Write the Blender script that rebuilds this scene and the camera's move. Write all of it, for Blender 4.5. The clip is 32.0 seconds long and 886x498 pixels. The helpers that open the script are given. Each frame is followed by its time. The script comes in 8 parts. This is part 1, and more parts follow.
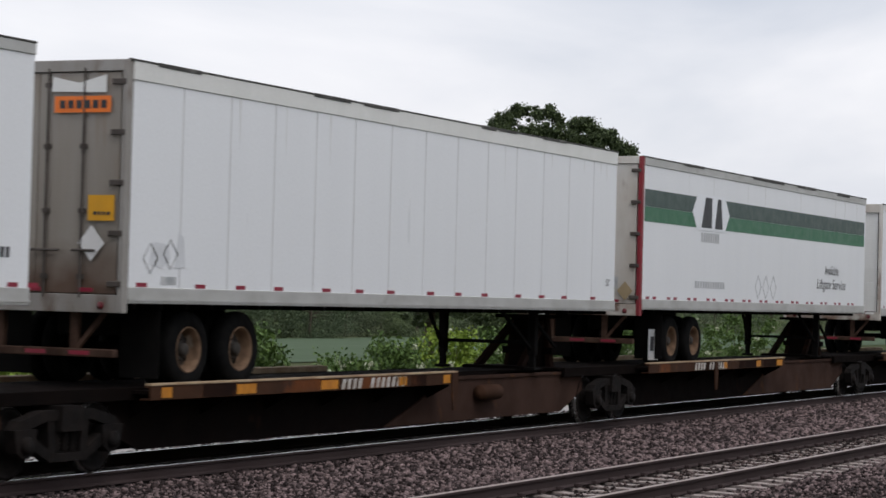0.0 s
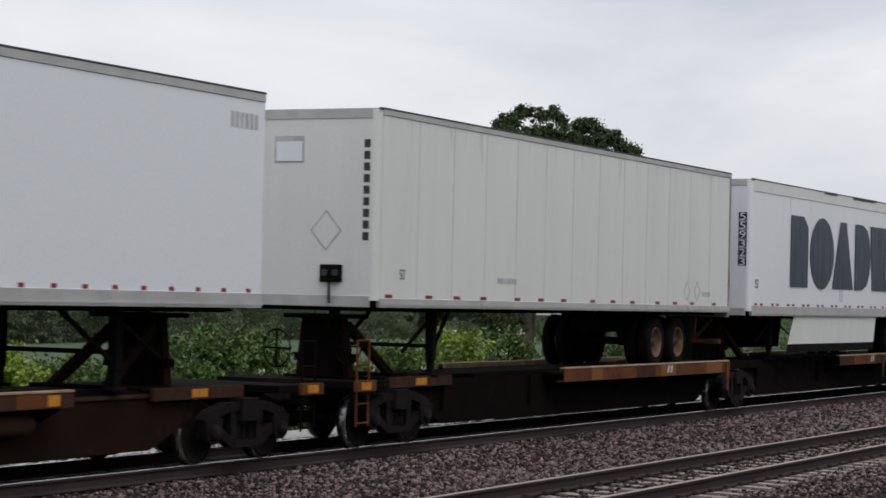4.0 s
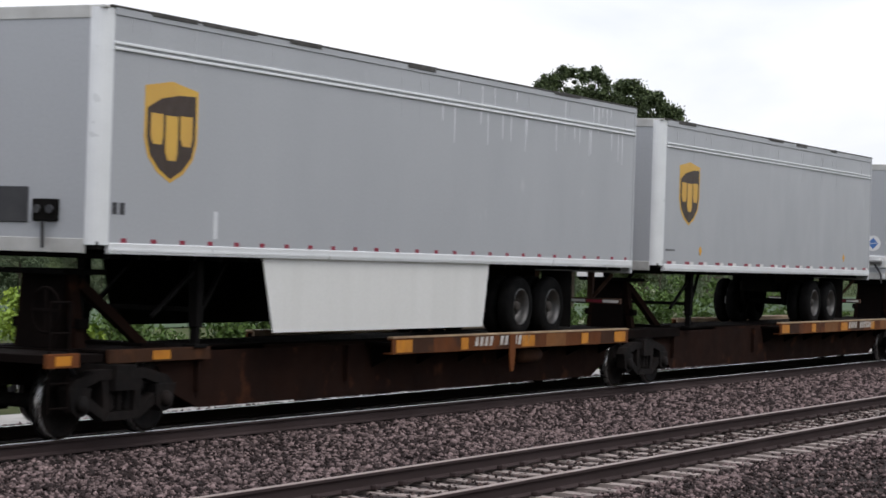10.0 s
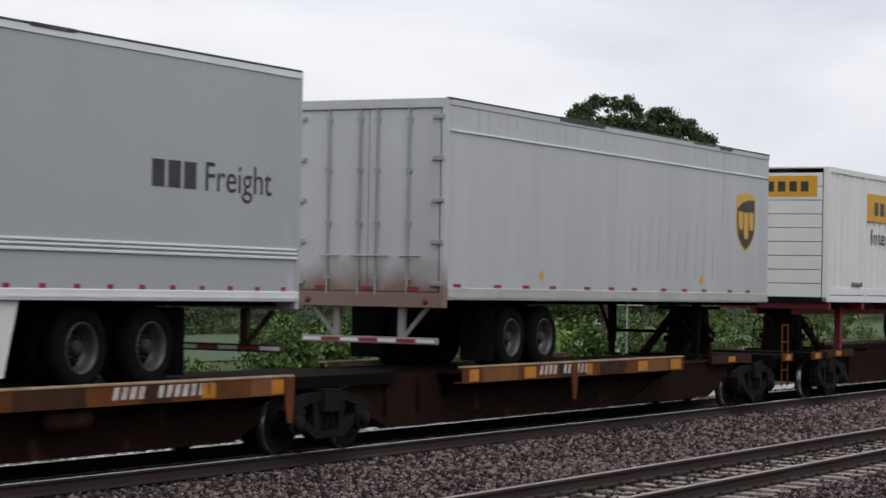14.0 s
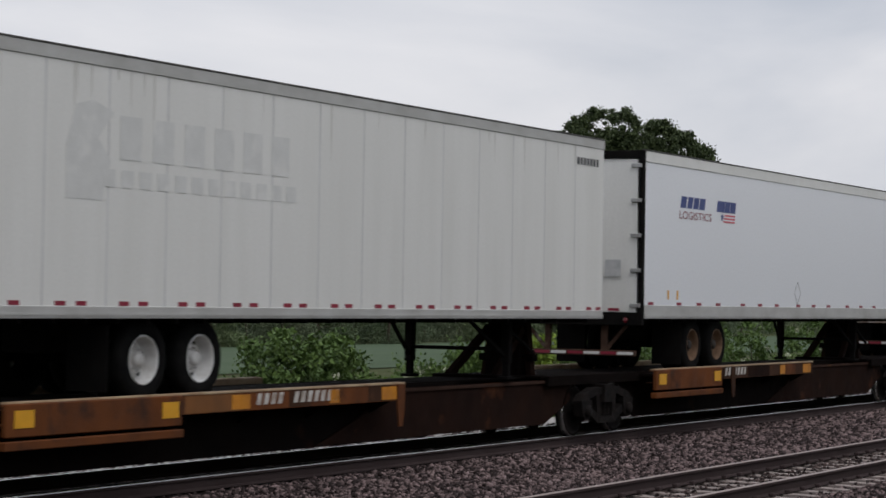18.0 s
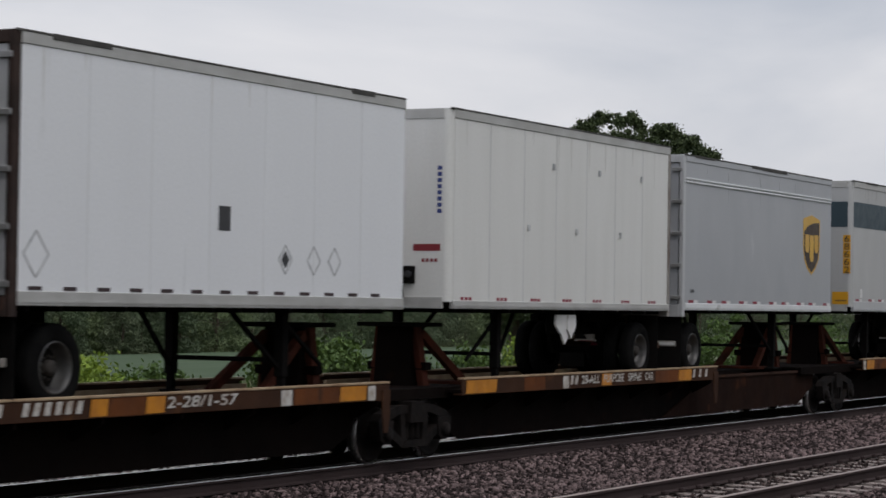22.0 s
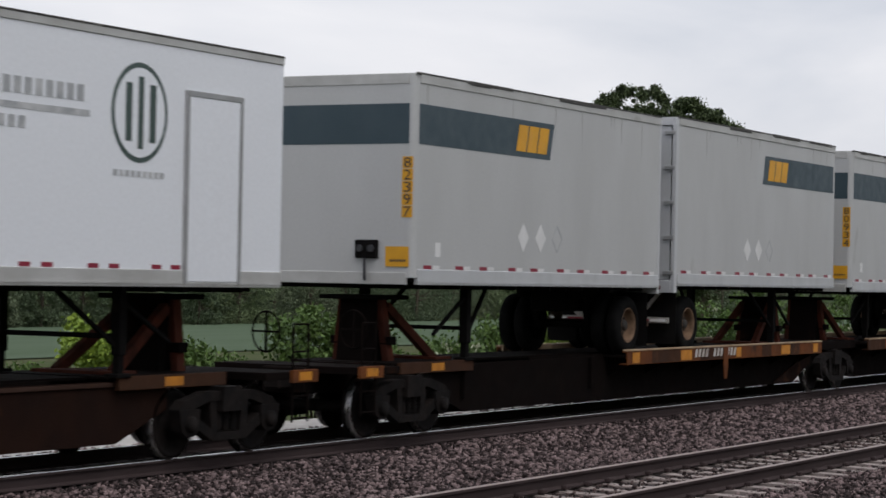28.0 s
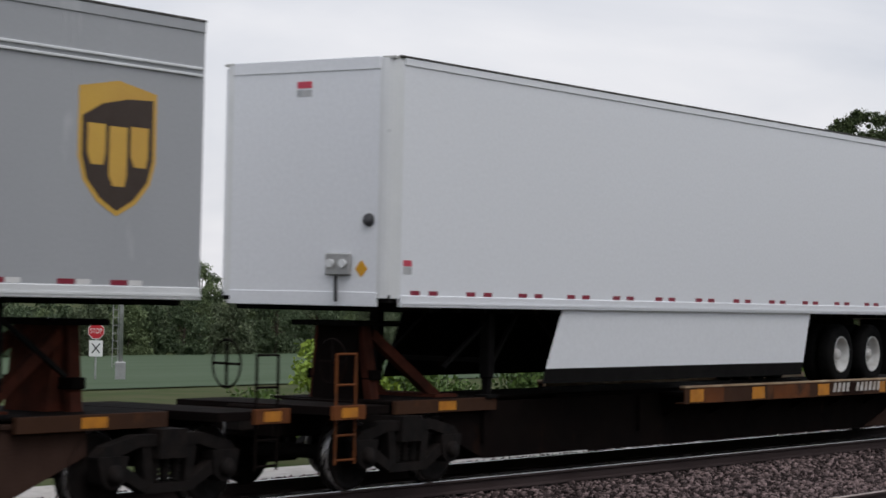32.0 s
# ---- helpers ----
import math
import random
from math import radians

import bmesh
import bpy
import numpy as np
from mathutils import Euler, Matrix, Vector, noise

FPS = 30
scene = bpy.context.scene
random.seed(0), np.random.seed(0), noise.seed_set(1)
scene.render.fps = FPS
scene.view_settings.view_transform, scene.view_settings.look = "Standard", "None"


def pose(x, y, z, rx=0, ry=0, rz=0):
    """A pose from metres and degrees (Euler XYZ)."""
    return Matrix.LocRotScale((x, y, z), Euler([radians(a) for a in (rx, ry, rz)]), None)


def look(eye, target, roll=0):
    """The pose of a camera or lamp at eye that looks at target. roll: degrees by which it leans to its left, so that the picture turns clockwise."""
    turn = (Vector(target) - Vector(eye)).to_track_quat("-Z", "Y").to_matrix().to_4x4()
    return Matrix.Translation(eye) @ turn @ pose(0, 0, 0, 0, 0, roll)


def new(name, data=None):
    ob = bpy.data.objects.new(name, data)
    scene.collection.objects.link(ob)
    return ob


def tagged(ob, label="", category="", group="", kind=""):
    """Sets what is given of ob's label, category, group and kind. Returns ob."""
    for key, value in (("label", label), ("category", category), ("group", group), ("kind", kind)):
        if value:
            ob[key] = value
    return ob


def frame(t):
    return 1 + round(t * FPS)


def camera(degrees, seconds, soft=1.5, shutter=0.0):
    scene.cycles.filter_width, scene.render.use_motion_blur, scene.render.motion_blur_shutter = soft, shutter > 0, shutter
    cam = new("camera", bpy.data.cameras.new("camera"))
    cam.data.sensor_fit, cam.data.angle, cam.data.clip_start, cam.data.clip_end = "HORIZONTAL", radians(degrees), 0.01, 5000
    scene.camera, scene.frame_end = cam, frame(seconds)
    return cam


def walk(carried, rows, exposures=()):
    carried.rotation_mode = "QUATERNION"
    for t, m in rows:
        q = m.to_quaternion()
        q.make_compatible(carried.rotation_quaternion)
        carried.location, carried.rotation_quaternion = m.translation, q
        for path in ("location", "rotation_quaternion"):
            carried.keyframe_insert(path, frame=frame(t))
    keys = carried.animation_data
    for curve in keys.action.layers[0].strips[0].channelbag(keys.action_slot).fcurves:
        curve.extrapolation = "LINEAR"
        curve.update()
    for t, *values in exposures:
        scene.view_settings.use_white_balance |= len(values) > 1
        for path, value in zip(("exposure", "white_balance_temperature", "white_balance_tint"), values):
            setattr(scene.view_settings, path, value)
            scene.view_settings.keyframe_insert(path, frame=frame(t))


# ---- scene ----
import itertools

# ---- camera: stands beside the line, panned by hand; x runs along the track, y across it, z = 0 at the rail heads
EYE = (0.0, 0.0, 2.232)
CLIP = 32.0
cam = camera(22.18, CLIP, soft=1.6, shutter=0.12)
# seconds, heading from the track, pitch, roll
PATH = [
    (0, 25.55, 1.23, -1.50), (0.5, 25.64, 1.19, -1.46), (1, 25.66, 1.17, -1.49), (1.5, 25.72, 1.22, -1.45), (2, 25.67, 1.22, -1.42),
    (2.5, 25.57, 1.47, -1.33), (3, 25.43, 1.50, -1.32), (3.5, 25.55, 1.37, -1.34), (5.5, 25.76, 1.17, -1.33), (6, 25.84, 1.12, -1.42),
    (6.5, 26.00, 0.90, -1.49), (7, 26.05, 0.65, -1.52), (7.5, 26.19, 0.53, -1.51), (8, 26.19, 0.37, -1.51), (8.5, 26.36, 0.20, -1.62),
    (9, 26.49, -0.07, -1.75), (9.5, 26.65, -0.10, -1.92), (10, 26.69, 0.23, -1.77), (10.5, 26.70, 0.11, -1.66), (11, 26.78, -0.08, -1.60),
    (11.5, 26.95, -0.28, -1.49), (12, 27.33, -0.13, -1.47), (12.5, 27.67, 0.41, -1.29), (13, 27.70, 0.91, -1.12), (13.5, 27.62, 0.89, -1.11),
    (14, 27.57, 0.99, -1.05), (14.5, 27.50, 0.97, -0.92), (16.5, 27.78, 0.95, -0.97), (17, 26.57, 1.91, -0.89), (17.5, 27.62, 1.31, -0.82),
    (18, 27.53, 1.31, -0.90), (18.5, 27.78, 1.23, -0.86), (19, 27.63, 1.16, -0.73), (19.5, 27.44, 1.34, -0.71), (20, 27.52, 1.21, -0.72),
    (20.5, 27.57, 1.22, -0.79), (21, 27.46, 1.31, -0.86), (21.5, 27.58, 1.29, -0.85), (22, 27.68, 1.42, -0.81), (22.5, 27.53, 1.45, -0.80),
    (23, 27.53, 1.55, -0.81), (23.5, 27.53, 1.55, -0.83), (24, 27.56, 1.55, -0.96), (24.5, 27.74, 1.47, -0.97), (25, 28.56, 1.27, -0.93),
    (25.5, 28.08, 1.27, -0.92), (26, 28.07, 1.08, -0.94), (26.5, 27.96, 0.95, -0.95), (28.5, 28.42, 0.61, -1.04), (29, 29.28, 0.67, -0.72),
    (29.5, 31.87, 1.06, -0.54), (30, 32.84, 1.09, -0.71), (30.5, 33.15, 1.21, -0.98), (31, 33.36, 1.20, -1.28), (31.5, 33.58, 1.16, -1.24),
    (32, 34.09, 1.30, -1.19),
]
# the camera's own exposure in stops, and its white balance
LIGHTNESS = [(0, 0.04, 6500, 12), (1, -0.12, 6500, 12), (3, -0.1, 6500, 12), (6, -0.08, 6500, 12), (7, -0.02, 6500, 12), (8, 0.02, 6500, 12), (9, 0.27, 6500, 12), (10, 0.34, 6500, 12), (11, 0.35, 6500, 12), (12, 0.51, 6500, 12), (13, 0.40, 6500, 12), (14, 0.03, 6500, 12), (17, -0.15, 6500, 12), (18, -0.25, 6500, 12), (20, -0.27, 6500, 12), (22, -0.3, 6500, 12), (23, -0.2, 6500, 12), (25, -0.16, 6500, 12), (26, -0.22, 6500, 12), (28.5, 0.03, 6500, 12), (29, 0.12, 6500, 12), (30, 0.12, 6500, 12), (31, 0.03, 6500, 12), (32, -0.12, 6500, 12)]
walk(cam, [(t, pose(*EYE, 90 + p, r, h - 90)) for t, h, p, r in PATH], LIGHTNESS)

# ---- light: an overcast sky
world = bpy.data.worlds.new("sky")
scene.world = world
world.use_nodes = True
wn, wl = world.node_tree.nodes, world.node_tree.links
wn.clear()
sky = wn.new("ShaderNodeTexSky")
sky.sky_type, sky.sun_disc = "NISHITA", False
sky.sun_elevation, sky.sun_rotation = radians(48), radians(200)
sky.dust_density, sky.air_density = 3.0, 1.0
cloud = wn.new("ShaderNodeTexNoise")
cloud.inputs["Scale"].default_value, cloud.inputs["Detail"].default_value, cloud.inputs["Roughness"].default_value = 3.8, 8.0, 0.48
cloud.inputs["Distortion"].default_value = 0.35
cloud.texture_mapping.scale = (1.0, 1.0, 3.2)
ramp = wn.new("ShaderNodeValToRGB")
ramp.color_ramp.elements[0].position, ramp.color_ramp.elements[0].color = 0.30, (0.61, 0.665, 0.755, 1)
ramp.color_ramp.elements[1].position, ramp.color_ramp.elements[1].color = 0.68, (1.03, 1.035, 1.06, 1)
# paler towards the horizon, where the cloud thins out
wc = wn.new("ShaderNodeTexCoord")
wx = wn.new("ShaderNodeSeparateXYZ")
wl.new(wc.outputs["Generated"], wx.inputs[0])
low = wn.new("ShaderNodeMapRange")
low.inputs["From Min"].default_value, low.inputs["From Max"].default_value = 0.0, 0.22
low.inputs["To Min"].default_value, low.inputs["To Max"].default_value = 0.13, -0.07
wl.new(wx.outputs["Z"], low.inputs["Value"])
added = wn.new("ShaderNodeMath")
wl.new(cloud.outputs["Fac"], added.inputs[0])
wl.new(low.outputs["Result"], added.inputs[1])
# and a little paler across the line than along it
across = wn.new("ShaderNodeMapRange")
across.inputs["From Min"].default_value, across.inputs["From Max"].default_value = 0.3, 0.8
across.inputs["To Min"].default_value, across.inputs["To Max"].default_value = -0.06, 0.10
wl.new(wx.outputs["Y"], across.inputs["Value"])
both = wn.new("ShaderNodeMath")
wl.new(added.outputs[0], both.inputs[0])
wl.new(across.outputs["Result"], both.inputs[1])
wl.new(both.outputs[0], ramp.inputs["Fac"])
dim = wn.new("ShaderNodeVectorMath")
dim.operation = "SCALE"
dim.inputs["Scale"].default_value = 0.11
wl.new(sky.outputs["Color"], dim.inputs[0])
mixer = wn.new("ShaderNodeMix")
mixer.data_type = "RGBA"
mixer.inputs["Factor"].default_value = 0.88
wl.new(dim.outputs[0], mixer.inputs["A"])
wl.new(ramp.outputs["Color"], mixer.inputs["B"])
backg = wn.new("ShaderNodeBackground")
backg.inputs["Strength"].default_value = 0.98
wl.new(mixer.outputs["Result"], backg.inputs["Color"])
wout = wn.new("ShaderNodeOutputWorld")
wl.new(backg.outputs[0], wout.inputs["Surface"])

sun = new("sun", bpy.data.lights.new("sun", "SUN"))
sun.data.energy, sun.data.angle, sun.data.color = 1.5, radians(40), (1.0, 0.985, 0.965)
sun.matrix_world = look((0, 0, 60), (19, 28, 0))


# ---- materials
def mat(name, colour, rough=0.6, metal=0.0, second=None, scale=3.0, amount=0.5, stretch=(1, 1, 1), fine=60.0, bump=0.15, bump_scale=None,
        third=None, third_scale=0.7, third_at=0.62, vary=0.0, island=0.0, spec=0.4, emit=0.0, even=False):
    """Paint or surface in two or three tones: a broad pattern, fine grain, fine relief and, where given, a third tone in stains."""
    m = bpy.data.materials.new(name)
    m.use_nodes = True
    n, l = m.node_tree.nodes, m.node_tree.links
    b = n["Principled BSDF"]
    b.inputs["Roughness"].default_value, b.inputs["Metallic"].default_value = rough, metal
    b.inputs["Specular IOR Level"].default_value = spec
    tc = n.new("ShaderNodeTexCoord")
    mp = n.new("ShaderNodeMapping")
    mp.inputs["Scale"].default_value = stretch
    shift = n.new("ShaderNodeVectorMath")
    shift.operation = "MULTIPLY_ADD"
    shift.inputs[1].default_value = (17.3, 11.9, 23.7)
    l.new(n.new("ShaderNodeObjectInfo").outputs["Random"], shift.inputs[0])
    l.new(tc.outputs["Object"], shift.inputs[2])
    l.new(shift.outputs[0], mp.inputs["Vector"])

    def tex(s, detail, src=mp):
        t = n.new("ShaderNodeTexNoise")
        t.inputs["Scale"].default_value, t.inputs["Detail"].default_value = s, detail
        l.new(src.outputs[0] if src is mp else src.outputs["Object"], t.inputs["Vector"])
        return t.outputs["Fac"]

    def mixed(fac, a, c, blend="MIX"):
        x = n.new("ShaderNodeMix")
        x.data_type, x.blend_type = "RGBA", blend
        for key, value in (("Factor", fac), ("A", a), ("B", c)):
            if hasattr(value, "links"):
                l.new(value, x.inputs[key])
            elif key == "Factor":
                x.inputs[key].default_value = value
            else:
                x.inputs[key].default_value = (*value, 1)
        return x.outputs["Result"]

    def graded(value, lo, hi, top=1.0):
        r = n.new("ShaderNodeMapRange")
        r.inputs["From Min"].default_value, r.inputs["From Max"].default_value = lo, hi
        r.inputs["To Max"].default_value = top
        l.new(value, r.inputs["Value"])
        return r.outputs["Result"]

    second = second or tuple(c * 0.8 for c in colour)
    col = mixed(graded(tex(scale, 5), 0.35, 0.68, amount), colour, second)
    grain = tex(fine, 3, tc)
    col = mixed(graded(grain, 0.3, 0.75, 0.22), col, tuple(c * 0.72 for c in colour))
    if third:
        col = mixed(graded(tex(third_scale, 7), third_at, third_at + 0.13, 0.85), col, third)
    if vary:
        oi = n.new("ShaderNodeObjectInfo")
        col = mixed(graded(oi.outputs["Random"], 0, 1, vary), col, tuple(c * 0.45 for c in colour))
    if island:
        ge = n.new("ShaderNodeNewGeometry")
        col = mixed(graded(ge.outputs["Random Per Island"], 0, 0.64, island), col, second)
    l.new(col, b.inputs["Base Color"])
    rr = graded(tex(scale * 2.3, 4), 0.25, 0.75)
    r2 = n.new("ShaderNodeMapRange")
    r2.inputs["To Min"].default_value, r2.inputs["To Max"].default_value = max(0.03, rough - (0.02 if even else 0.1)), min(1.0, rough + (0.03 if even else 0.12))
    l.new(rr, r2.inputs["Value"])
    l.new(r2.outputs["Result"], b.inputs["Roughness"])
    if bump:
        bp = n.new("ShaderNodeBump")
        bp.inputs["Strength"].default_value, bp.inputs["Distance"].default_value = bump, 0.02
        l.new(tex(bump_scale or fine * 0.5, 4, tc), bp.inputs["Height"])
        l.new(bp.outputs["Normal"], b.inputs["Normal"])
    if emit:
        b.inputs["Emission Color"].default_value, b.inputs["Emission Strength"].default_value = (*colour, 1), emit
    return m


DOWN = (1.6, 1.6, 0.18)
WHITE = mat("white_paint", (0.80, 0.81, 0.83), 0.36, second=(0.745, 0.755, 0.775), scale=0.8, amount=0.4, stretch=DOWN, bump=0.04, fine=25, third=(0.52, 0.52, 0.50), third_scale=1.5, third_at=0.70)
CLEAN = mat("clean_white_paint", (0.80, 0.815, 0.85), 0.30, second=(0.775, 0.79, 0.82), scale=0.3, amount=0.3, stretch=(1, 1, 0.5), bump=0.02, fine=20, even=True)
CREAM = mat("yellowed_white_paint", (0.74, 0.735, 0.71), 0.42, second=(0.66, 0.655, 0.625), scale=1.4, amount=0.6, stretch=DOWN, bump=0.05, fine=25, third=(0.42, 0.38, 0.30), third_scale=1.3, third_at=0.70)
OLDGREY = mat("dulled_aluminium_skin", (0.51, 0.51, 0.505), 0.5, 0.15, second=(0.45, 0.448, 0.44), scale=0.9, amount=0.6, stretch=(1, 1, 0.4), bump=0.05, fine=25, third=(0.33, 0.32, 0.30), third_scale=1.6, third_at=0.68)
GREY = mat("grey_fleet_paint", (0.40, 0.41, 0.43), 0.38, second=(0.365, 0.375, 0.395), scale=0.7, amount=0.6, stretch=(1, 1, 0.5), bump=0.05, fine=25, third=(0.55, 0.56, 0.57), third_scale=1.7, third_at=0.68)
SILVER = mat("oxidised_aluminium_skin", (0.56, 0.565, 0.575), 0.45, 0.25, second=(0.47, 0.475, 0.48), scale=1.1, amount=0.6, stretch=DOWN, bump=0.05, fine=25, third=(0.36, 0.36, 0.35), third_scale=1.6, third_at=0.66)
ALLOY = mat("aluminium_rail", (0.52, 0.515, 0.50), 0.5, 0.25, second=(0.38, 0.37, 0.35), scale=3.0, amount=0.7, stretch=(0.6, 1, 1), bump=0.08, third=(0.22, 0.20, 0.18), third_scale=2.0, third_at=0.66)
BRIGHT = mat("bright_aluminium", (0.78, 0.79, 0.80), 0.35, 0.15, second=(0.64, 0.65, 0.66), scale=2.0, bump=0.05)
STEEL = mat("galvanised_steel", (0.42, 0.42, 0.42), 0.45, 0.6, second=(0.26, 0.25, 0.24), scale=4, bump=0.1)
DOOR = mat("stainless_door_skin", (0.33, 0.30, 0.265), 0.5, 0.25, second=(0.21, 0.175, 0.14), scale=1.2, amount=0.7, stretch=DOWN, third=(0.24, 0.15, 0.09), third_scale=1.4, third_at=0.60)
# black paint, lowered further to carry the shade under the trailers
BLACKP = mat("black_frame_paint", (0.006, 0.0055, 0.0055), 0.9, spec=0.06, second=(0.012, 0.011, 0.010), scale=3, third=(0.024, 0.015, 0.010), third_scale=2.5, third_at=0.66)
RUBBER = mat("tyre_rubber", (0.0055, 0.0055, 0.0057), 0.92, spec=0.05, second=(0.013, 0.0125, 0.012), scale=6, amount=0.7, bump=0.3, fine=80)
# near-black that stands for shade inside dished wheels and their holes
SHADE = mat("wheel_recess_shade", (0.013, 0.0115, 0.010), 0.95, spec=0.05)
RIMW = mat("white_wheel_paint", (0.62, 0.62, 0.61), 0.5, second=(0.36, 0.34, 0.315), scale=5, amount=0.8, third=(0.25, 0.16, 0.09), third_scale=5, third_at=0.66)
RIMR = mat("rusty_wheel_paint", (0.215, 0.135, 0.085), 0.75, spec=0.15, second=(0.085, 0.052, 0.033), scale=7, amount=0.9, third=(0.30, 0.25, 0.2), third_scale=4, third_at=0.64)
RIMD = mat("dark_wheel_steel", (0.04, 0.036, 0.033), 0.7, 0.1, spec=0.2, second=(0.065, 0.055, 0.046), scale=7)
RIMB = mat("dull_aluminium_rim", (0.12, 0.117, 0.115), 0.42, 0.5, second=(0.07, 0.066, 0.062), scale=6, amount=0.8)
RIMRED = mat("red_wheel_paint", (0.26, 0.02, 0.035), 0.6, second=(0.15, 0.02, 0.03), scale=6)
RED = mat("red_paint", (0.24, 0.02, 0.03), 0.55, second=(0.14, 0.02, 0.022), scale=2, third=(0.16, 0.07, 0.05), third_scale=3, third_at=0.66)
REFR = mat("red_reflector_tape", (0.27, 0.014, 0.038), 0.4, second=(0.17, 0.014, 0.03), scale=3)
TAPEDARK = mat("blackened_reflector_tape", (0.05, 0.028, 0.03), 0.6, second=(0.025, 0.02, 0.02), scale=4)
POSTBROWN = mat("rust_browned_frame", (0.052, 0.035, 0.03), 0.8, spec=0.12, second=(0.026, 0.02, 0.018), scale=3, amount=0.9, third=(0.11, 0.06, 0.045), third_scale=2.5, third_at=0.62)
SEAMLIGHT = mat("faint_panel_seam", (0.71, 0.715, 0.725), 0.55, second=(0.775, 0.785, 0.80), scale=2.0, amount=1.0, stretch=(1, 1, 0.4))
REFW = mat("white_reflector_tape", (0.75, 0.74, 0.73), 0.35)
LAMPRED = mat("dark_red_lens", (0.11, 0.008, 0.012), 0.3)
ORANGE = mat("orange_sticker", (0.85, 0.20, 0.03), 0.45, second=(0.7, 0.16, 0.03))
AMBER = mat("worn_amber_reflector", (0.56, 0.22, 0.012), 0.55, second=(0.36, 0.13, 0.012), scale=5, amount=0.8, third=(0.12, 0.055, 0.02), third_scale=4, third_at=0.64)
YELLOW = mat("yellow_sticker", (0.72, 0.35, 0.015), 0.5, second=(0.55, 0.28, 0.02), scale=4)
NAVY = mat("navy_vinyl", (0.022, 0.030, 0.055), 0.45, second=(0.04, 0.05, 0.08), scale=2, amount=0.5, stretch=DOWN)
DGREEN = mat("dark_green_vinyl", (0.045, 0.075, 0.065), 0.45, second=(0.06, 0.09, 0.08), scale=2)
GREEN = mat("green_vinyl", (0.035, 0.145, 0.075), 0.45, second=(0.05, 0.17, 0.09), scale=2)
TEAL = mat("slate_vinyl", (0.035, 0.06, 0.075), 0.5, second=(0.05, 0.075, 0.09), scale=2)
LABELBLUE = mat("mid_blue_label", (0.06, 0.16, 0.42), 0.45, second=(0.08, 0.19, 0.45), scale=4)
BLUE = mat("blue_vinyl", (0.03, 0.05, 0.20), 0.45, second=(0.05, 0.07, 0.22), scale=3)
BROWN = mat("brown_vinyl", (0.045, 0.028, 0.02), 0.5, second=(0.06, 0.04, 0.03), scale=3)
GOLD = mat("gold_vinyl", (0.66, 0.40, 0.07), 0.5, second=(0.55, 0.30, 0.07), scale=1.5)
INK = mat("black_vinyl", (0.03, 0.03, 0.035), 0.5, second=(0.06, 0.06, 0.06), scale=4)
PRINT = mat("worn_grey_print", (0.17, 0.17, 0.175), 0.6, second=(0.33, 0.33, 0.33), scale=6, amount=0.8)
FADED = mat("faded_grey_vinyl", (0.34, 0.35, 0.36), 0.6, second=(0.58, 0.58, 0.58), scale=5, amount=0.9)
GHOST = mat("ghost_of_removed_vinyl", (0.62, 0.63, 0.65), 0.45, second=(0.70, 0.71, 0.73), scale=4, amount=0.9)
GHOSTW = mat("faint_ghost_of_lettering", (0.65, 0.65, 0.635), 0.45, second=(0.60, 0.60, 0.585), scale=5, amount=0.9, third=(0.70, 0.695, 0.675), third_scale=3, third_at=0.5)
SEAM = mat("grey_panel_seam", (0.52, 0.52, 0.52), 0.6, second=(0.66, 0.66, 0.66), scale=2.5, amount=1.0, stretch=(1, 1, 0.5))
PINK = mat("pinkish_red_vinyl", (0.62, 0.07, 0.11), 0.45, second=(0.5, 0.06, 0.1), scale=4)
TAN = mat("tan_vinyl", (0.38, 0.29, 0.17), 0.5, second=(0.3, 0.23, 0.14), scale=4)
# brown oxide paint, darkened to carry the shade below the trailers
OXIDE = mat("shade_darkened_oxide_paint", (0.0085, 0.0058, 0.005), 0.92, spec=0.03, second=(0.005, 0.004, 0.0038), scale=2.0, amount=0.8, third=(0.024, 0.011, 0.007), third_scale=1.8, third_at=0.64)
SILL = mat("orange_brown_car_paint", (0.150, 0.049, 0.015), 0.8, spec=0.12, second=(0.085, 0.032, 0.014), scale=1.9, amount=0.95, third=(0.035, 0.02, 0.015), third_scale=2.4, third_at=0.56, bump=0.25)
SILLD = mat("dark_brown_car_paint", (0.058, 0.027, 0.015), 0.85, spec=0.1, second=(0.04, 0.02, 0.013), scale=1.9, amount=0.95, third=(0.105, 0.045, 0.02), third_scale=2.2, third_at=0.60, bump=0.25)
# concrete of the ties under the train, darkened to hold its shade
TIE = mat("shade_dark_concrete", (0.045, 0.038, 0.035), 0.95, spec=0.05, second=(0.025, 0.021, 0.02), scale=5, amount=0.8, bump=0.4)
RUST = mat("rust_brown_plate", (0.022, 0.0105, 0.0072), 0.9, spec=0.05, second=(0.014, 0.0075, 0.006), scale=1.7, amount=0.95, third=(0.08, 0.03, 0.014), third_scale=2.0, third_at=0.62, bump=0.25)
HITCH = mat("red_oxide_hitch_paint", (0.105, 0.030, 0.018), 0.88, spec=0.08, second=(0.035, 0.015, 0.011), scale=3, amount=0.9)
STENCIL = mat("worn_white_stencil", (0.60, 0.585, 0.55), 0.7, second=(0.25, 0.18, 0.13), scale=9, amount=0.8)
LIP = mat("worn_sill_edge", (0.44, 0.33, 0.21), 0.6, second=(0.24, 0.14, 0.075), scale=3, amount=0.9)
PATCH = mat("tan_touch_up_paint", (0.21, 0.088, 0.03), 0.8, spec=0.15, second=(0.15, 0.07, 0.03), scale=2.5, amount=0.9)
